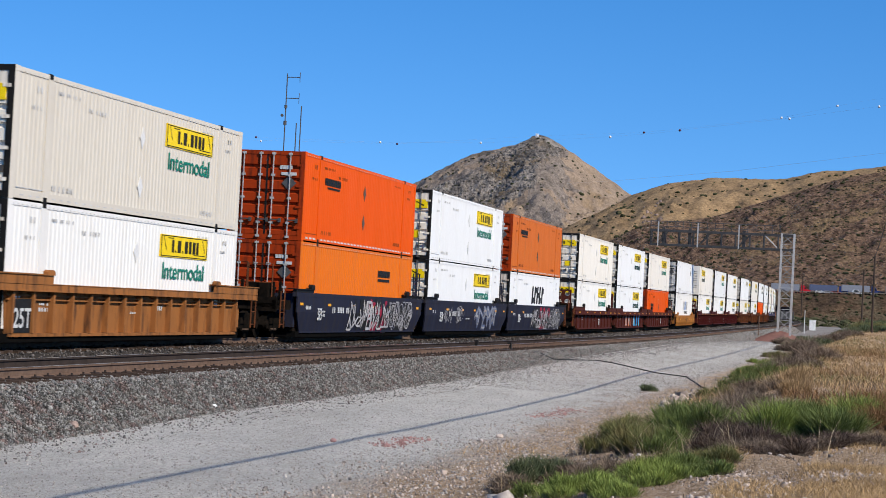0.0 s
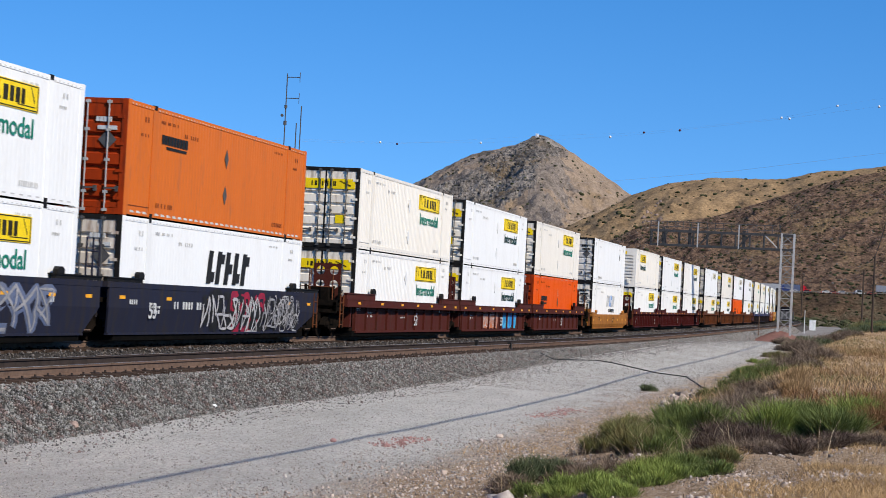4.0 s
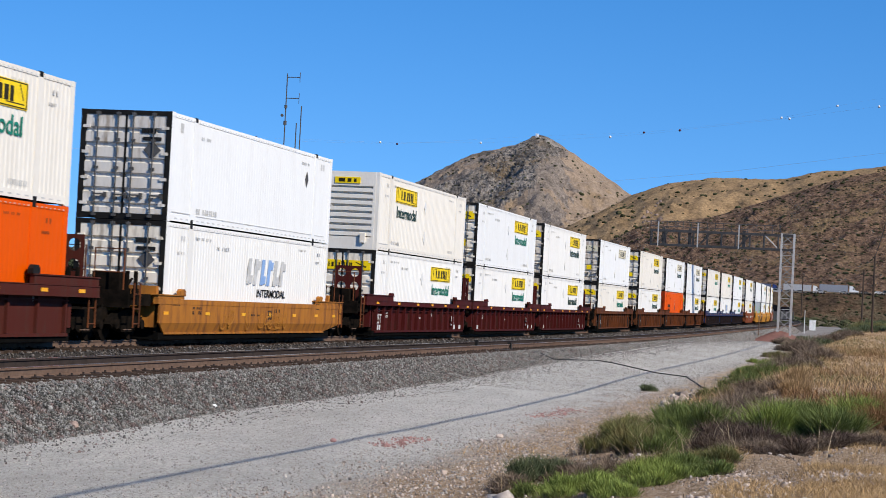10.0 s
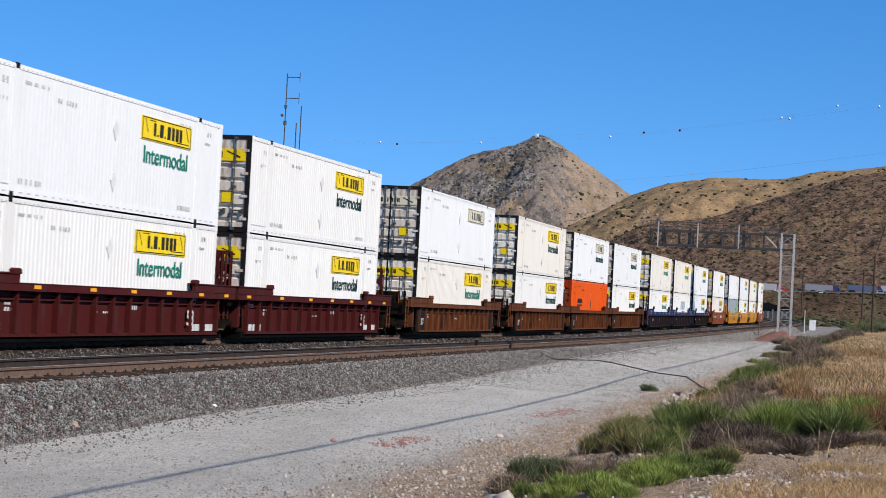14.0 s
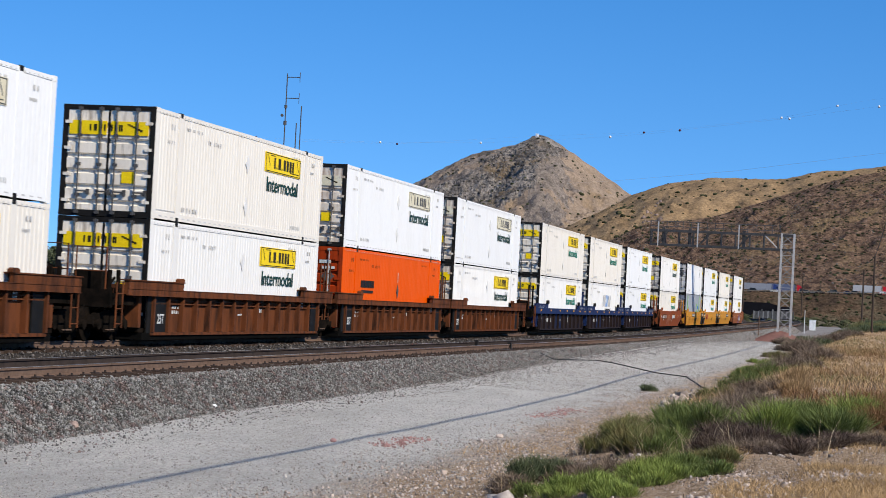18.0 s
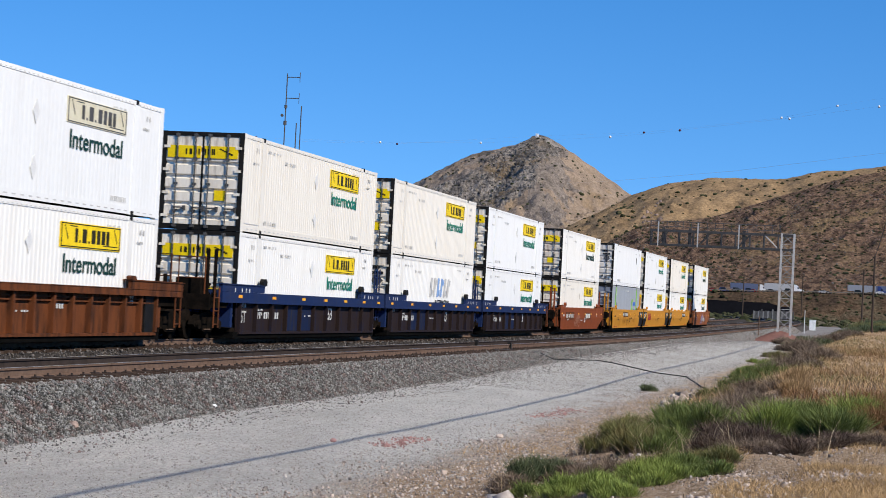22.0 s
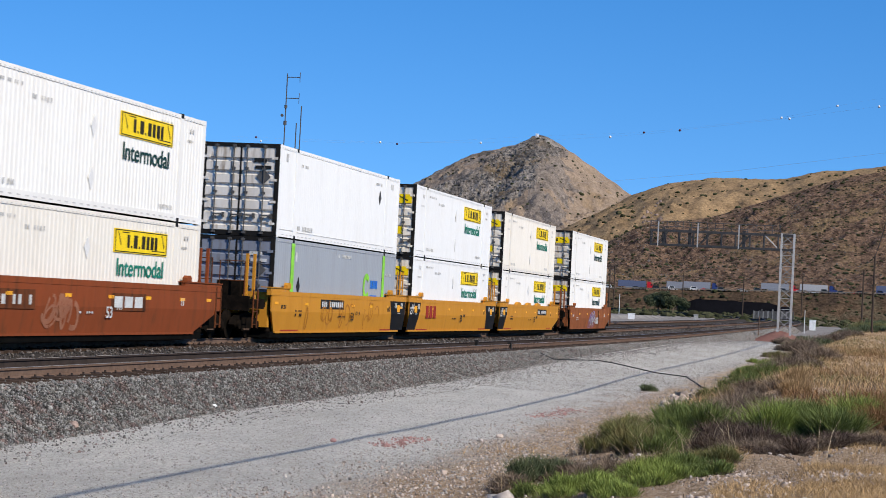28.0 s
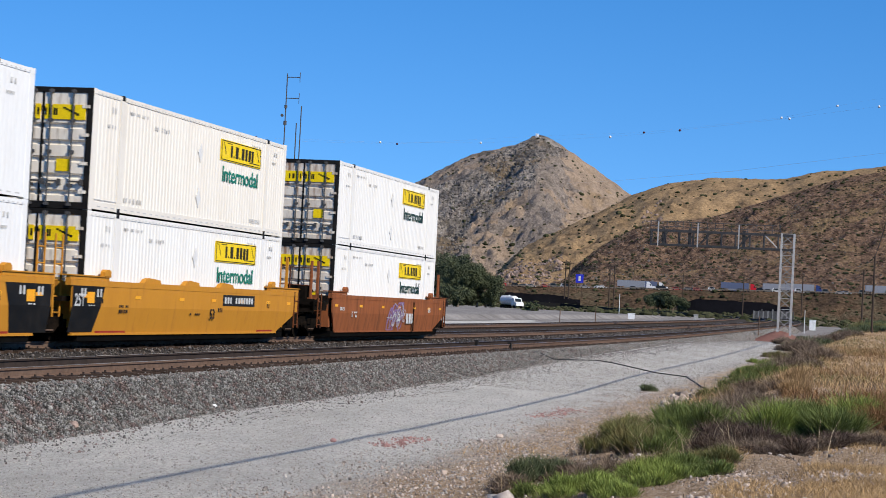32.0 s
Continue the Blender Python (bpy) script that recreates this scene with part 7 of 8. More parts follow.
def guard_wall():
    """A low black wall that follows the branch line in a curve."""
    path = [(10.05, 640, 0.0026), (9.0, 640, 0.0022), (8.0, 630, 0.0016), (7.0, 610, 0.0010), (5.9, 580, 0.0010), (4.8, 540, 0.0004), (3.9, 500, -0.0004), (3.2, 450, -0.0008), (2.9, 400, -0.0022), (3.2, 370, -0.0030)]
    pts = [spot(a, d, E0 + e * d) for a, d, e in path]
    g = Geo()
    for p, q in zip(pts, pts[1:]):
        n = Vector((p.y - q.y, q.x - p.x, 0)).normalized() * 0.12
        g.add([tuple(w) for w in (p - n + Vector((0, 0, -1.2)), q - n + Vector((0, 0, -1.2)), q - n + Vector((0, 0, 0.55)), p - n + Vector((0, 0, 0.55)), p + n + Vector((0, 0, -1.2)), q + n + Vector((0, 0, -1.2)), q + n + Vector((0, 0, 0.55)), p + n + Vector((0, 0, 0.55)))],
              [(0, 1, 2, 3), (7, 6, 5, 4), (3, 2, 6, 7)])
    tagged(put("guard_wall", g, BLACK), "low black wall along the branch line", "wall", "", "structure")


guard_wall()

# gravel bank behind the far track
def pad_z(X, Y):
    far = np.hypot(X, Y)
    return ground_z(X, Y) + 0.02 + 0.5 * step(0, 1.5, Y - 38) * step(400, 330, X)


grid_object("gravel_bank", np.linspace(150, 420, 60), np.concatenate([np.linspace(37.6, 40, 8), np.linspace(41, 62, 12)]), pad_z, PALE_ROAD, "pale gravel bank behind the tracks", "bank")


# ---- trees ----
def leaf_cloud(clumps, per, leaf, rng):
    """Many small leaf blades gathered round clump centres."""
    g = Geo()
    v, f = [], []
    for cx, cy, cz, r in clumps:
        for _ in range(per):
            d = Vector((rng.gauss(0, 1), rng.gauss(0, 1), rng.gauss(0, 1))).normalized() * r * rng.random() ** 0.35
            a = Vector((rng.uniform(-1, 1), rng.uniform(-1, 1), rng.uniform(-1, 1))).normalized() * leaf * rng.uniform(0.6, 1.3)
            b = a.orthogonal().normalized() * leaf * 0.5
            p = Vector((cx, cy, cz)) + Vector((d.x, d.y, d.z * 0.8))
            n = len(v)
            v += [tuple(p - a), tuple(p + b), tuple(p + a), tuple(p - b)]
            f.append((n, n + 1, n + 2, n + 3))
    g.v, g.f = v, f
    return g


def tree(az, d, h, spread, label, seed, per=330, leaf=0.19):
    rng = random.Random(seed)
    p = spot(az, d)
    z = float(ground_z(p.x, p.y))
    root = thing("tree", label, "tree", Matrix.Translation((p.x, p.y, z)))
    put("trunk", Geo().tube([(0, 0, -0.3), (0.1, 0.1, h * 0.25), (0.3, -0.1, h * 0.5)], 0.28, 8, 0.14), BARK, root)
    clumps = []
    for i in range(9):
        a, e = rng.uniform(0, 6.28), rng.uniform(0.2, 1.0)
        tip = Vector((math.cos(a) * spread * e, math.sin(a) * spread * e, h * rng.uniform(0.35, 0.95) * (1.08 - 0.35 * e)))
        st = Vector((0.15, 0, h * rng.uniform(0.15, 0.42)))
        put("limb", Geo().tube([st, st.lerp(tip, 0.5) + Vector((0, 0, 0.3)), tip], 0.11, 6, 0.03), BARK, root)
        for _ in range(6):
            clumps.append((tip.x + rng.gauss(0, spread * 0.22), tip.y + rng.gauss(0, spread * 0.22), max(0.6, tip.z + rng.gauss(0, h * 0.11)), rng.uniform(0.6, 1.3) * h * 0.17))
    put("crown", leaf_cloud(clumps, per, leaf, rng), FOLIAGE, root)


tree(12.5, 400, 9.5, 4.5, "bushy olive-green tree beside the tracks", 1)
tree(11.9, 390, 10.0, 4.6, "bushy olive-green tree beside the tracks", 2)
tree(11.35, 395, 8.0, 4.0, "bushy olive-green tree beside the tracks", 3)
tree(12.2, 380, 4.0, 4.5, "low grey-green bush beside the tracks", 4, 110)
tree(11.1, 400, 4.5, 3.0, "low grey-green bush beside the tracks", 9, 110)
tree(6.25, 560, 5.2, 3.4, "dark rounded tree below the highway", 5)
tree(5.85, 560, 5.6, 3.2, "dark rounded tree below the highway", 6)
tree(9.75, 300, 1.6, 1.8, "low dry shrub on the gravel flat", 7, 60)
tree(20.6, 300, 6.0, 5.0, "grey-green tree beyond the tracks", 8)
tree(23.0, 310, 6.0, 6.0, "grey-green tree beyond the tracks", 10)

# ---- near verge: bushes, dry grass, cable, stones ----
GREEN_BLADE = mat("green_broom", (0.15, 0.185, 0.052), (0.06, 0.085, 0.028), scale=5, fine=10, rough=0.7, bump=0, island=0.45)
DULL_BLADE = mat("grey_green_sage", (0.115, 0.14, 0.07), (0.075, 0.092, 0.048), scale=2, fine=10, rough=0.8, bump=0, island=0.45)
BRIGHT_BLADE = mat("bright_green_broom", (0.23, 0.285, 0.065), (0.12, 0.155, 0.04), scale=5, fine=10, rough=0.7, bump=0, island=0.4)
OLIVE_BLADE = mat("olive_broom", (0.16, 0.165, 0.06), (0.15, 0.11, 0.05), scale=4, fine=10, rough=0.7, bump=0, island=0.45)
STRAW = mat("dry_straw", (0.45, 0.30, 0.15), (0.24, 0.16, 0.085), scale=0.6, fine=10, rough=0.85, bump=0, island=0.4)
PALE_STRAW = mat("pale_dry_stems", (0.50, 0.40, 0.26), (0.38, 0.29, 0.18), scale=0.6, fine=10, rough=0.85, bump=0, island=0.3)
RUSSET = mat("russet_stems", (0.23, 0.125, 0.058), (0.16, 0.09, 0.045), scale=0.6, fine=10, rough=0.85, bump=0, island=0.4)
DEAD_TWIG = mat("dark_dead_twigs", (0.075, 0.058, 0.05), (0.045, 0.036, 0.032), scale=2, fine=10, rough=0.9, bump=0, island=0.4)
BRUSH = mat("dark_brown_brush", (0.115, 0.083, 0.064), (0.06, 0.044, 0.036), scale=2, fine=10, rough=0.9, bump=0, island=0.5)
TWIG = mat("grey_brown_twigs", (0.225, 0.17, 0.125), (0.12, 0.088, 0.066), scale=2, fine=10, rough=0.9, bump=0, island=0.4)
PALE_STONE = mat("pale_rubble", (0.44, 0.385, 0.34), (0.28, 0.235, 0.205), scale=9, fine=60, rough=0.9, bump=0.3, island=0.4)
PINK_STONE = mat("pinkish_rubble", (0.45, 0.37, 0.31), (0.27, 0.215, 0.18), scale=9, fine=60, rough=0.9, bump=0.3, island=0.5)
RED_STONE = mat("brick_rubble", (0.36, 0.20, 0.18), (0.28, 0.17, 0.15), scale=9, fine=60, rough=0.9, bump=0.3, island=0.4)
CABLE = mat("black_hose", (0.02, 0.02, 0.021), rough=0.6, bump=0.1)


def blades(roots, height, width, lean, rng, segments=2):
    """Thin upright blades; roots: x, y, z and a scale for each."""
    v, f = [], []
    for x, y, z, s in roots:
        h = height * s * rng.uniform(0.6, 1.2)
        a = rng.uniform(0, 6.283)
        w = width * rng.uniform(0.7, 1.3)
        lx, ly = rng.gauss(0, lean) * h, rng.gauss(0, lean) * h
        wx, wy = math.cos(a) * w / 2, math.sin(a) * w / 2
        n = len(v)
        v += [(x - wx, y - wy, z), (x + wx, y + wy, z), (x + wx * 0.8 + lx * 0.35, y + wy * 0.8 + ly * 0.35, z + h * 0.6), (x - wx * 0.8 + lx * 0.35, y - wy * 0.8 + ly * 0.35, z + h * 0.6), (x + lx, y + ly, z + h)]
        f += [(n, n + 1, n + 2, n + 3), (n + 3, n + 2, n + 4)]
    g = Geo()
    g.v, g.f = v, f
    return g


def shoots(tufts_, count, width, spread, reach, droop, seed):
    """Fine curved shoots in tufts; tufts_: x, y, z of the root, height, and the lean in x and y."""
    nr = np.random.default_rng(seed)
    tu = np.array(tufts_)
    p = tu[nr.choice(len(tu), count, p=tu[:, 3] / tu[:, 3].sum())]
    way = np.stack([p[:, 4] + nr.normal(0, spread, count), p[:, 5] + nr.normal(0, spread, count), np.ones(count)], -1)
    way /= np.linalg.norm(way, axis=1)[:, None]
    long = p[:, 3] * reach * nr.uniform(0.35, 1.12, count)
    start = nr.random(count) ** 1.3 * 0.72
    a = p[:, :3] + np.stack([nr.normal(0, 0.03, count), nr.normal(0, 0.03, count), np.zeros(count)], -1) + way * (long * start)[:, None]
    bend = nr.normal(0, droop, (count, 3)) * long[:, None]
    bend[:, 2] = -np.abs(bend[:, 2]) * 0.6
    mid = a + way * (long * (1 - start) * 0.55)[:, None] + bend * 0.25
    tip = a + way * (long * (1 - start))[:, None] + bend
    side = np.cross(way, nr.normal(0, 1, (count, 3)))
    side *= (width * nr.uniform(0.6, 1.35, count) / 2 / np.linalg.norm(side, axis=1))[:, None]
    v = np.stack([a - side, a + side, mid + side * 0.9, tip, mid - side * 0.9], 1).reshape(-1, 3)
    g = Geo()
    g.v = v.tolist()
    g.f = [(n, n + 1, n + 2, n + 4) for n in range(0, 5 * count, 5)] + [(n + 4, n + 2, n + 3) for n in range(0, 5 * count, 5)]
    return g


def broom_bush(x, y, r, h, material, label, seed, count=2600, width=0.012):
    """A bush of many upright tufts of uneven height, with dead stems low down."""
    rng = random.Random(seed)
    z0 = float(ground_z(x, y))
    root = thing("bush", label, "bush", Matrix.Translation((x, y, z0)))
    dry = material in (TWIG, RUSSET, BRUSH)
    h *= 1.35 if dry else 1.0
    tops, low = [], []
    clumps = []
    for i in range(4 + int(5 * min(r, 1.6))):
        a, e = rng.uniform(0, 6.28), math.sqrt(rng.random()) * 0.8
        clumps.append((math.cos(a) * e * r, math.sin(a) * e * r, rng.uniform(0.16, 0.30) * r, h * (1.1 - 0.5 * e * e) * rng.uniform(0.5, 1.08)))
    for cx, cy, cr, ch in clumps:
        for _ in range(6):
            a, e = rng.uniform(0, 6.28), math.sqrt(rng.random())
            lx, ly = cx + math.cos(a) * e * cr, cy + math.sin(a) * e * cr
            zz = float(ground_z(x + lx, y + ly)) - z0 - 0.02
            k = ch * (1.0 - 0.3 * e) * rng.uniform(0.7, 1.1)
            lean = 0.42 * e + rng.gauss(0, 0.1)
            tops.append((lx, ly, zz, k, math.cos(a) * lean, math.sin(a) * lean))
            low.append((lx * 1.15, ly * 1.15, zz, k * 0.6, math.cos(a) * 0.6 * e, math.sin(a) * 0.6 * e))
    put("foliage", shoots(tops, count, width, 0.55 if dry else 0.36, 1.0, 0.25 if dry else 0.14, seed), material, root)["kind"] = "stuff"
    put("dry_stem_tangle", shoots(low, count // 3, width * 0.8, 0.6, 0.9, 0.3, seed + 500), DEAD_TWIG if material in (TWIG, GREEN_BLADE) else TWIG, root)["kind"] = "stuff"
    return root


STRAW_LAB = "tuft of tall pale dry stems on the verge"
GREEN_LAB, OLIVE_LAB, BRIGHT_LAB, TWIG_LAB = "green broom-like bush on the verge", "olive-green broom-like bush on the verge", "bright green bush on the verge", "tangled dead grey-brown brush on the verge"
BUSHES = [  # x, y, radius, height, material, label
    (30.6, 3.85, 0.55, 0.62, OLIVE_BLADE, OLIVE_LAB), (28.6, 3.2, 0.45, 0.62, OLIVE_BLADE, OLIVE_LAB), (29.4, 2.75, 0.5, 0.74, GREEN_BLADE, GREEN_LAB), (32.5, 3.3, 0.6, 0.78, GREEN_BLADE, GREEN_LAB), (26.0, 2.62, 0.32, 0.5, GREEN_BLADE, GREEN_LAB),
    (36.5, 4.3, 0.7, 0.55, OLIVE_BLADE, OLIVE_LAB),
    (27.6, 1.35, 0.5, 0.68, BRIGHT_BLADE, BRIGHT_LAB), (27.4, 0.8, 0.5, 0.72, GREEN_BLADE, BRIGHT_LAB), (30.2, 0.45, 0.5, 0.66, BRIGHT_BLADE, BRIGHT_LAB), (36.6, 0.05, 0.6, 0.66, GREEN_BLADE, BRIGHT_LAB), (31.4, 1.05, 0.5, 0.6, GREEN_BLADE, GREEN_LAB),
    (23.0, 3.8, 0.36, 0.34, GREEN_BLADE, "low green bush on the verge"), (19.3, 2.85, 0.36, 0.32, BRIGHT_BLADE, "low bright green bush on the verge"), (19.6, 2.5, 0.36, 0.32, BRIGHT_BLADE, "low bright green bush on the verge"), (20.5, 2.28, 0.38, 0.35, BRIGHT_BLADE, "low bright green bush on the verge"),
    (21.3, 2.02, 0.38, 0.36, GREEN_BLADE, "low green bush on the verge"), (21.5, 1.74, 0.32, 0.36, OLIVE_BLADE, "low olive-green bush on the verge"),
    (19.8, 2.05, 0.36, 0.30, BRIGHT_BLADE, "low bright green bush on the verge"), (20.3, 1.82, 0.34, 0.28, GREEN_BLADE, "low green bush on the verge"), (22.2, 2.35, 0.36, 0.34, OLIVE_BLADE, "low olive-green bush on the verge"), (18.8, 2.45, 0.34, 0.27, BRIGHT_BLADE, "low bright green bush on the verge"),
    (24.7, 4.0, 0.40, 0.50, DULL_BLADE, "small dark sage-green bush on the verge"), (26.2, 4.05, 0.26, 0.32, DULL_BLADE, "small dark sage-green bush on the verge"), (60.7, 6.8, 0.22, 0.5, DULL_BLADE, "small sage-green bush on the road's edge"),
    (56.9, 3.75, 0.8, 0.72, GREEN_BLADE, GREEN_LAB), (53.0, 4.35, 0.7, 0.6, OLIVE_BLADE, OLIVE_LAB), (62, 3.5, 0.9, 0.78, GREEN_BLADE, GREEN_LAB), (44.5, 1.85, 0.35, 0.5, STRAW, STRAW_LAB), (49.0, 2.1, 0.4, 0.6, STRAW, STRAW_LAB), (40.0, 4.55, 0.4, 0.5, PALE_STRAW, STRAW_LAB), (41.0, 3.35, 0.4, 0.4, PALE_STRAW, STRAW_LAB), (70, 4.0, 1.0, 0.6, GREEN_BLADE, GREEN_LAB),
    (30.0, 2.1, 0.42, 0.46, TWIG, TWIG_LAB), (23.9, 3.3, 0.32, 0.27, TWIG, TWIG_LAB), (24.2, 4.45, 0.3, 0.22, TWIG, TWIG_LAB), (23.7, 1.42, 0.36, 0.2, TWIG, TWIG_LAB), (25.4, 0.92, 0.45, 0.2, TWIG, TWIG_LAB), (26.2, 0.3, 0.4, 0.24, TWIG, TWIG_LAB),
    (24.5, 1.9, 0.4, 0.28, BRUSH, TWIG_LAB), (25.6, 1.55, 0.42, 0.32, BRUSH, TWIG_LAB), (24.4, 1.1, 0.4, 0.24, BRUSH, TWIG_LAB), (25.9, 0.6, 0.42, 0.25, BRUSH, TWIG_LAB), (23.2, 2.9, 0.32, 0.22, BRUSH, TWIG_LAB), (22.8, 2.5, 0.32, 0.2, BRUSH, TWIG_LAB), (27.3, 2.05, 0.45, 0.4, BRUSH, TWIG_LAB), (24.6, 3.7, 0.35, 0.25, BRUSH, TWIG_LAB), (22.6, 1.2, 0.3, 0.16, BRUSH, TWIG_LAB),
    (46.2, 2.6, 0.55, 0.5, TWIG, TWIG_LAB), (38, 2.66, 0.55, 0.46, TWIG, TWIG_LAB), (33.5, 1.9, 0.5, 0.5, TWIG, TWIG_LAB), (52, 2.85, 0.6, 0.42, TWIG, TWIG_LAB), (34, 2.4, 0.5, 0.42, TWIG, TWIG_LAB), (83, 2.6, 1.3, 0.92, TWIG, TWIG_LAB), (68, 2.7, 1.2, 0.62, TWIG, TWIG_LAB),
    (76, 4.5, 1.2, 0.45, GREEN_BLADE, "low green growth along the road's edge"), (90, 5.0, 1.5, 0.5, BRIGHT_BLADE, "low green growth along the road's edge"),
    (108, 5.4, 1.8, 0.55, BRIGHT_BLADE, "low green growth along the road's edge"), (126, 5.7, 1.8, 0.6, OLIVE_BLADE, "low green growth along the road's edge"), (150, 6.0, 2.2, 1.0, TWIG, "grey-brown brush at the bend"), (168, 6.1, 2.2, 1.1, DULL_BLADE, "dark brush at the bend"),
    (178, 8.2, 1.6, 0.7, TWIG, "grey-brown brush at the bend"), (205, 8.0, 2.0, 0.8, DULL_BLADE, "dark brush at the bend"),
    (186, 5.4, 2.4, 1.0, TWIG, "grey-brown brush at the bend"), (215, 4.4, 2.5, 0.9, TWIG, "grey-brown brush on the verge"), (260, 4.0, 3.5, 1.3, DULL_BLADE, "dull green brush on the verge"), (310, 3.2, 4.5, 1.9, OLIVE_BLADE, "green brush on the verge"),
    (280, 0.8, 4.0, 1.6, DULL_BLADE, "dull green brush on the verge"), (350, 2.0, 5.0, 2.2, DULL_BLADE, "dull green brush on the verge"), (29.5, -0.05, 0.45, 0.42, RUSSET, "russet dry growth on the verge"), (34, -0.1, 0.6, 0.46, RUSSET, "russet dry growth on the verge")]
for i, (x, y, r, h, m, lab) in enumerate(BUSHES):
    broom_bush(x, y, r, h, m, lab, 50 + i, count=int((2500 if x < 50 else 1800) + (14000 if x < 50 else 4500) * min(r, 1.3)), width=0.003 + 0.00011 * x)


def grass(name, count, xr, yr, h, width, material, label, seed, keep):
    rng = random.Random(seed)
    nr = np.random.default_rng(seed)
    x = xr[0] * (xr[1] / xr[0]) ** nr.random(count * 4)
    y = nr.uniform(*yr, count * 4)
    ok = keep(x, y)
    xs_, ys_ = x[ok][:count].tolist(), y[ok][:count].tolist()
    zs = ground_z(np.array(xs_), np.array(ys_))
    roots = [(x, y, float(z) - 0.01, 0.5 + rng.random() * 0.8) for x, y, z in zip(xs_, ys_, zs)]
    ob = put(name, blades(roots, h, width, 0.75, rng), material)
    return tagged(ob, label, "grass", "", "stuff")


def patch(x, y, s=1.0, lo=0.0):
    scatter_ = np.sin(x * 912.7 + y * 531.3) * 4375.85
    return fbm(x / 3.0 * s, y / 1.1 * s, 3, 8.0) + 0.55 * (scatter_ - np.floor(scatter_) - 0.5) > lo


grass("dry_grass", 40000, (17, 34), (-0.6, 2.8), 0.08, 0.005, STRAW, "short dry straw-coloured grass on the verge", 1, lambda x, y: patch(x, y, 1.5, -0.02) & (y < np.minimum(1.5 + 0.09 * (x - 19), 2.6)))
grass("dry_grass", 9000, (26, 60), (-0.5, 4.6), 0.16, 0.008, TWIG, "short dead brown grass among the bushes", 5, lambda x, y: patch(x, y, 1.2, 0.1))
grass("tall_dry_grass", 20000, (46, 300), (-1.5, 4.8), 0.26, 0.016, STRAW, "tall dry straw-coloured grass on the verge", 2, lambda x, y: patch(x, y, 0.5, -0.35))
grass("russet_grass", 9000, (34, 120), (-1.0, 2.8), 0.26, 0.012, RUSSET, "russet dried weeds on the verge", 3, lambda x, y: patch(x, y + 7, 0.5, 0.05))
grass("green_weeds", 5000, (50, 220), (-1.0, 3.6), 0.26, 0.016, OLIVE_BLADE, "dull green weeds among the straw", 12, lambda x, y: patch(x, y + 11, 0.6, 0.2))
grass("edge_grass", 1200, (30, 100), (4.4, 6.4), 0.14, 0.008, STRAW, "sparse straw at the road's edge", 4, lambda x, y: patch(x, y, 1.5, 0.25))
grass("tall_stems", 260, (23, 34), (0.6, 4.4), 0.42, 0.005, PALE_STRAW, "tall thin pale dry stems among the bushes", 11, lambda x, y: patch(x, y, 2.0, 0.15))
grass("litter", 20000, (17, 40), (-0.6, 5.2), 0.05, 0.006, TWIG, "dark dead twigs and litter on the verge", 9, lambda x, y: patch(x, y + 3, 1.3, 0.0))
stones("verge_rubble", PALE_STONE, (17, 60), 2200, lambda x, rng: (lambda y: (x, y, ground_z(x, y) + 0.006))(0.0 + 5.6 * rng.random(len(x))), 0.027, "pale broken stones on the verge", 6)
stones("bank_rubble", PINK_STONE, (18.5, 60), 6500, lambda x, rng: (lambda y: (x, y, ground_z(x, y) + 0.008))(5.75 + 0.9 * fbm(x / 1.3, x * 0 + 2.0, 3) + rng.normal(0, 0.55, len(x)) + 0.8 * step(40, 60, x)), 0.017, "pale pinkish rubble on the road's bank", 16, 0.65)
def heap(x0, y0, sx_, sy_):
    """Places stones in a loose heap round x0, y0."""
    def place(x, rng):
        xx, yy = x0 + rng.normal(0, sx_, len(x)), y0 + rng.normal(0, sy_, len(x))
        return xx, yy, ground_z(xx, yy) - 0.004
    return place


stones("bank_rocks", PINK_STONE, (1, 2), 90, heap(56.5, 5.15, 3.0, 0.3), 0.12, "pale broken rocks on the bank between bushes", 31, 0.5)
stones("bank_rocks", PINK_STONE, (1, 2), 60, heap(26.6, 3.75, 0.9, 0.3), 0.085, "pale broken rocks under the bushes", 32, 0.5)
stones("bank_rocks", PINK_STONE, (1, 2), 130, heap(19.8, 0.75, 0.8, 0.45), 0.03, "pale broken rocks in the dry grass", 33, 0.5)
stones("bank_rocks", PINK_STONE, (1, 2), 110, heap(27.5, 5.3, 3.5, 0.35), 0.042, "pale broken rocks along the road's edge", 34, 0.5)
stones("bank_rocks", PALE_STONE, (1, 2), 3, heap(22.3, 4.15, 0.05, 0.09), 0.36, "flat pale rock half buried in the bank", 35, 0.2)
stones("bank_rocks", PINK_STONE, (1, 2), 150, heap(18.2, 1.35, 0.35, 0.2), 0.03, "pale broken rocks in the dry grass", 36, 0.5)
stones("bank_rocks", PINK_STONE, (1, 2), 220, heap(19.7, 0.4, 0.45, 0.32), 0.028, "pale broken rocks in the dry grass", 37, 0.5)
stones("bank_rocks", PINK_STONE, (1, 2), 90, heap(25.2, 1.0, 0.3, 0.35), 0.035, "pale broken rocks among dead brush", 38, 0.5)
stones("bank_rocks", PINK_STONE, (1, 2), 260, heap(20.0, 1.5, 0.6, 0.28), 0.022, "pale broken rocks in the dry grass", 39, 0.5)
stones("red_rubble", RED_STONE, (42, 47), 260, lambda x, rng: (lambda y: (x, y, ground_z(x, y) + 0.006))(7.0 + rng.normal(0, 0.2, len(x))), 0.03, "reddish crushed brick along the road's edge", 10)
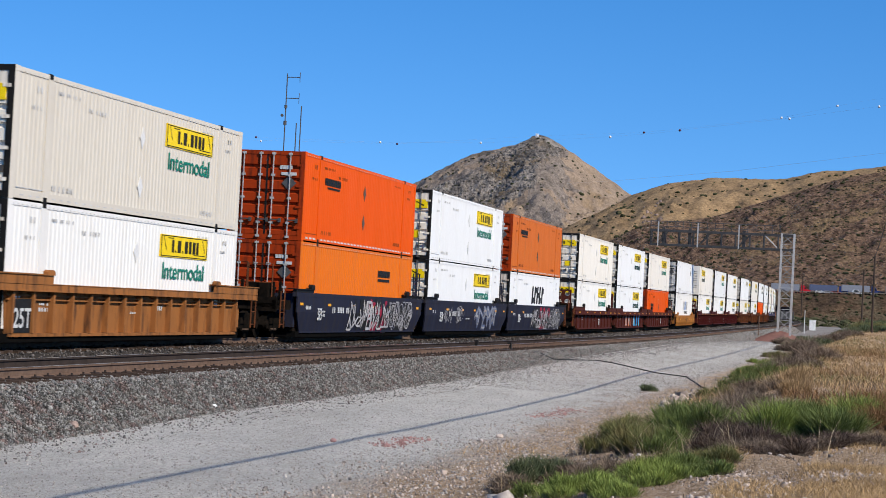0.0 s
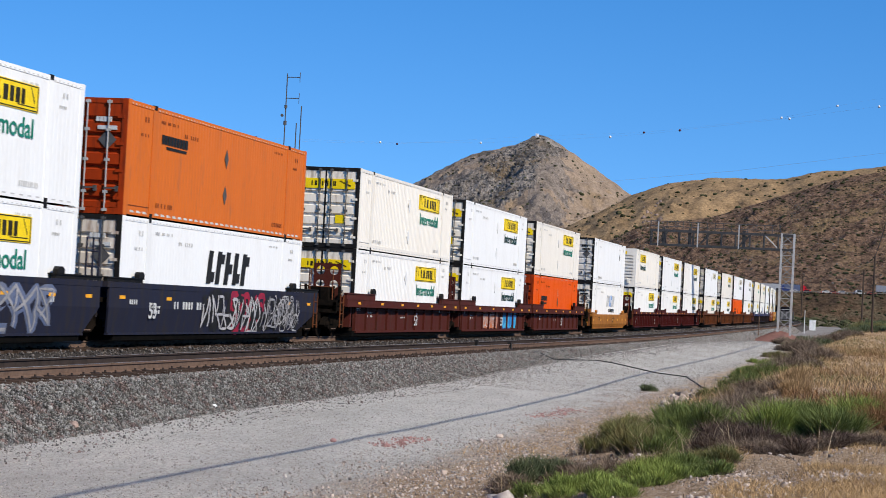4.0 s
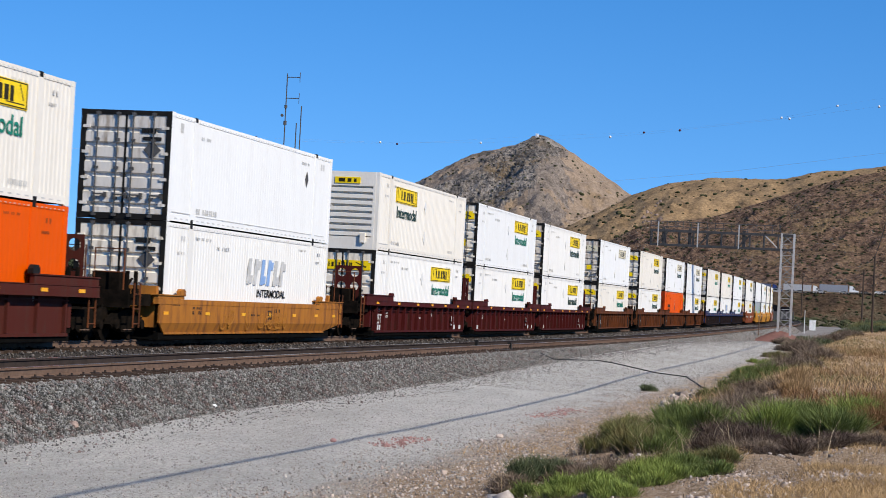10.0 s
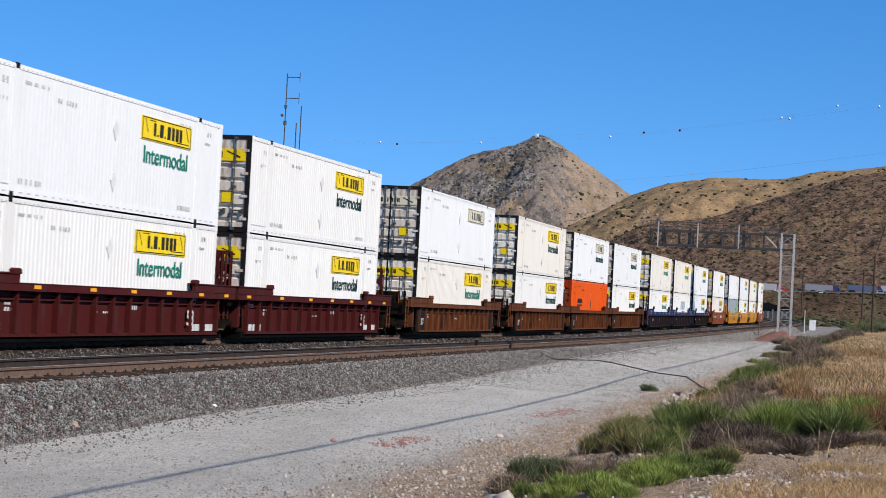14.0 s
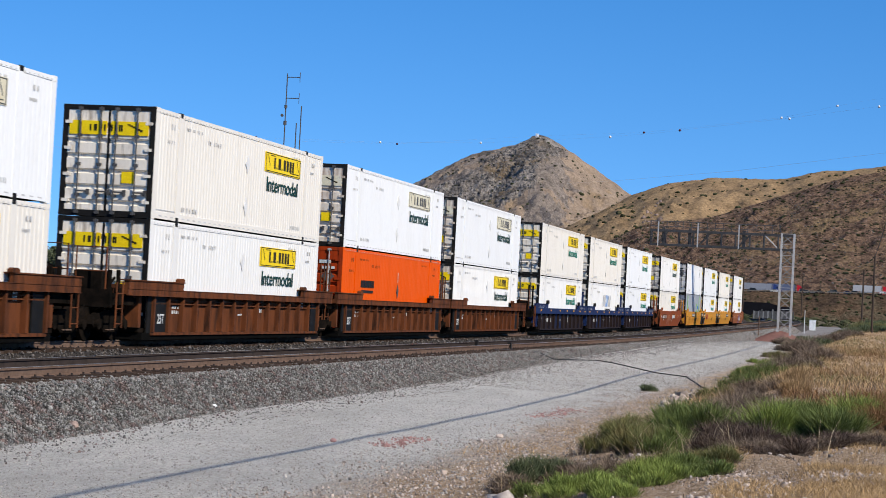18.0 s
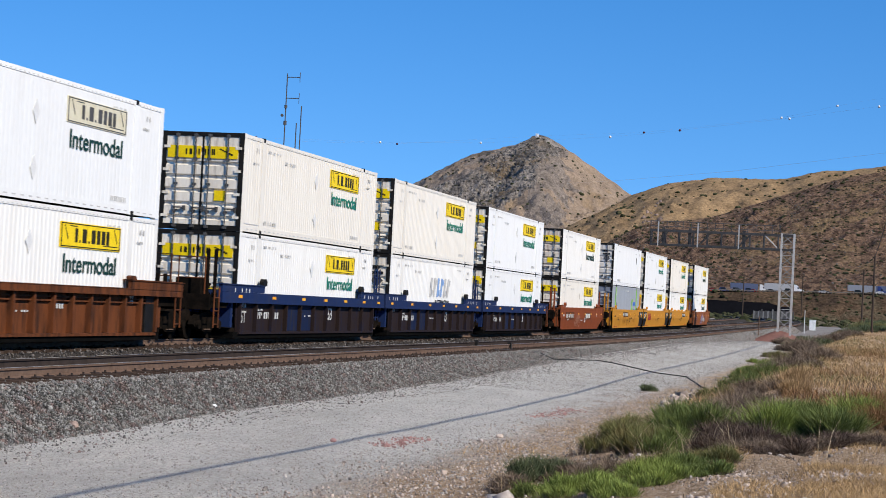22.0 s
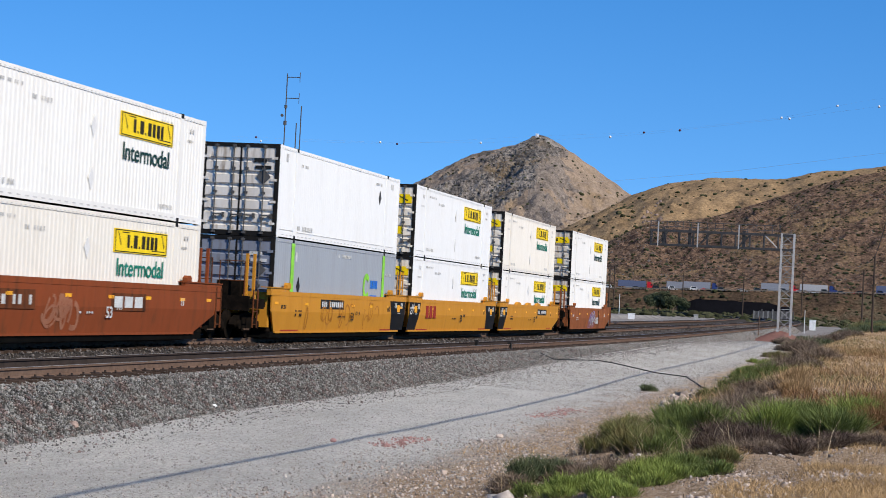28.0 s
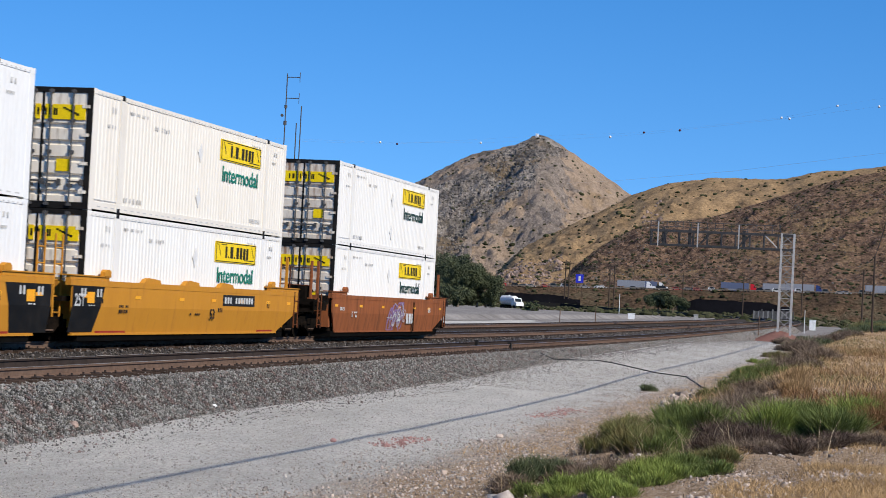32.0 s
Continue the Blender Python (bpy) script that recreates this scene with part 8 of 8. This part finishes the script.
stones("red_rubble", RED_STONE, (31, 33.5), 220, lambda x, rng: (lambda y: (x, y, ground_z(x, y) + 0.006))(7.6 + rng.normal(0, 0.16, len(x))), 0.03, "reddish crushed brick along the road's edge", 7)
def laid_cable():
    pts = [(70.5, 13.5), (73.2, 13.05), (75.6, 12.7), (76.8, 12.35), (77.4, 12.1), (79.5, 11.75), (81.2, 11.3), (80.6, 10.6), (79.8, 10.0), (77.3, 8.46), (76.6, 7.2), (73, 6.7), (69.7, 6.2), (66.5, 5.75), (63.9, 5.38), (60.5, 4.95)]
    line = []
    for x, y in pts:
        z = max(float(ground_z(x, y)), float(bed_z(y)) + float(grade(x))) if y > 11.8 else float(ground_z(x, y))
        line.append((x, y, z + (0.06 if y > 11.9 else 0.022)))
    ob = put("cable", Geo().tube(line, 0.022, 6), CABLE)
    tagged(ob, "black hose lying across the gravel road", "hose")


laid_cable()


def loose_rock(x, y, size, material, label, seed):
    """One rounded, chipped stone lying on the gravel."""
    rng = random.Random(seed)
    bm = bmesh.new()
    bmesh.ops.create_icosphere(bm, subdivisions=2, radius=0.5)
    for v in bm.verts:
        v.co *= rng.uniform(0.82, 1.08)
        v.co = Vector((v.co.x * size * 1.2, v.co.y * size, v.co.z * size * 0.75))
    me = bpy.data.meshes.new("loose_rock")
    bm.to_mesh(me)
    bm.free()
    me.materials.append(material)
    z = float(ground_z(x, y)) if y < 11.9 else max(float(ground_z(x, y)), float(bed_z(y)) + float(grade(x)))
    ob = new("loose_rock", me)
    ob.matrix_basis = pose(x, y, z + size * 0.24, 0, 0, rng.uniform(0, 360))
    tagged(ob, label, "rock")


loose_rock(29.2, 12.05, 0.17, OUTCROP, "rounded pale brown rock at the foot of the ballast", 1)
loose_rock(36.0, 12.1, 0.10, WHITE_PLAIN, "small white stone at the foot of the ballast", 2)
loose_rock(31.3, 8.5, 0.10, RED_STONE, "reddish brown rock lying on the gravel road", 3)
loose_rock(33.8, 6.6, 0.09, PALE_STONE, "pale stone beside the gravel road", 4)
loose_rock(35.0, 6.5, 0.12, PINK_STONE, "pale pinkish stone beside the gravel road", 5)


def rail_clamp(x, y):
    """A black clamp bolted to a rail."""
    root = thing("rail_clamp", "small black clamp on the rail", "clamp", Matrix.Translation((x, y, float(grade(x)))))
    put("body", Geo().slab([(-0.11, -0.14), (0.11, -0.14), (0.09, 0.02), (0.03, 0.07), (-0.06, 0.07), (-0.10, 0.0)], -0.07, 0.07), BLACK, root)
    put("foot", Geo().box(-0.15, 0.15, -0.10, 0.10, -0.19, -0.14), BLACK, root)


rail_clamp(75.2, NEAR_Y + 0.70)
rail_clamp(74.2, NEAR_Y - 0.76)


def track_box(x, y, w, h, label):
    """A pale junction box standing between the tracks."""
    z = float(bed_z(y)) + float(grade(x))
    root = thing("junction_box", label, "box", Matrix.Translation((x, y, z)))
    put("case", Geo().box(-w / 2, w / 2, -w / 2, w / 2, 0.0, h), PALE_INK, root)
    put("lid", Geo().slab([(-w / 2 - 0.03, h), (w / 2 + 0.03, h), (w / 2, h + 0.04), (-w / 2, h + 0.04)], -w / 2 - 0.03, w / 2 + 0.03), PALE_INK, root)


track_box(91, 17.3, 0.34, 0.20, "low pale junction box between the tracks")
track_box(104, 17.2, 0.16, 0.14, "small white junction box between the tracks")
track_box(150, 16.9, 0.24, 0.18, "small white junction box between the tracks")
track_box(170, 16.9, 0.24, 0.18, "small white junction box between the tracks")


def overhead_cable():
    """The cable that hangs above the verge and draws its shadow along the road."""
    root = thing("overhead_cable", "thick black overhead cable between two wooden poles", "power line")
    line = []
    for x in np.concatenate([np.arange(-20, 120, 4.0), np.arange(120, 261, 10.0)]):
        y = 8.75 - 0.55 * math.exp(-((x - 45) / 22) ** 2) + 0.0016 * max(x - 100, 0) ** 1.5
        rise = 8.5 + 0.00006 * (x - 110) ** 2
        p = Vector((x, y, float(ground_z(x, y)))) + SUN * (rise / SUN.z)
        line.append(tuple(p))
    put("cable", Geo().tube(line, 0.034, 6), CABLE, root)
    for p in (line[0], line[-1]):
        z = float(ground_z(p[0], p[1]))
        put("pole", Geo().tube([(p[0], p[1] - 0.2, z - 1), (p[0], p[1] - 0.2, p[2] + 0.4)], 0.15, 8, 0.11), POLE_WOOD, root)


overhead_cable()

# ---- what moves ----
def travelled(t):
    return 13.605 * t - 8.526 * (t / 32) ** 2 + 5.573 * (t / 32) ** 3


def rolling_pose(s):
    """Where a wagon's middle stands, s metres along the line."""
    ds = 4.0
    a, b = Vector(along(s - ds, TRAIN_Y, 0)), Vector(along(s + ds, TRAIN_Y, 0))
    d = b - a
    m = (a + b) / 2
    return pose(m.x, m.y, m.z, 0, -math.degrees(math.atan2(d.z, d.x)), math.degrees(math.atan2(d.y, d.x)))


def motions():
    for ob, start, lift in TRAIN:
        walk(ob, [(t, rolling_pose(start - travelled(t)) @ pose(0, 0, lift)) for t in range(0, 33)])
    for ob, u, side, speed in TRAFFIC:
        walk(ob, [(t, highway_pose(u + speed * t, side)) for t in range(0, 33, 4)])


motions()
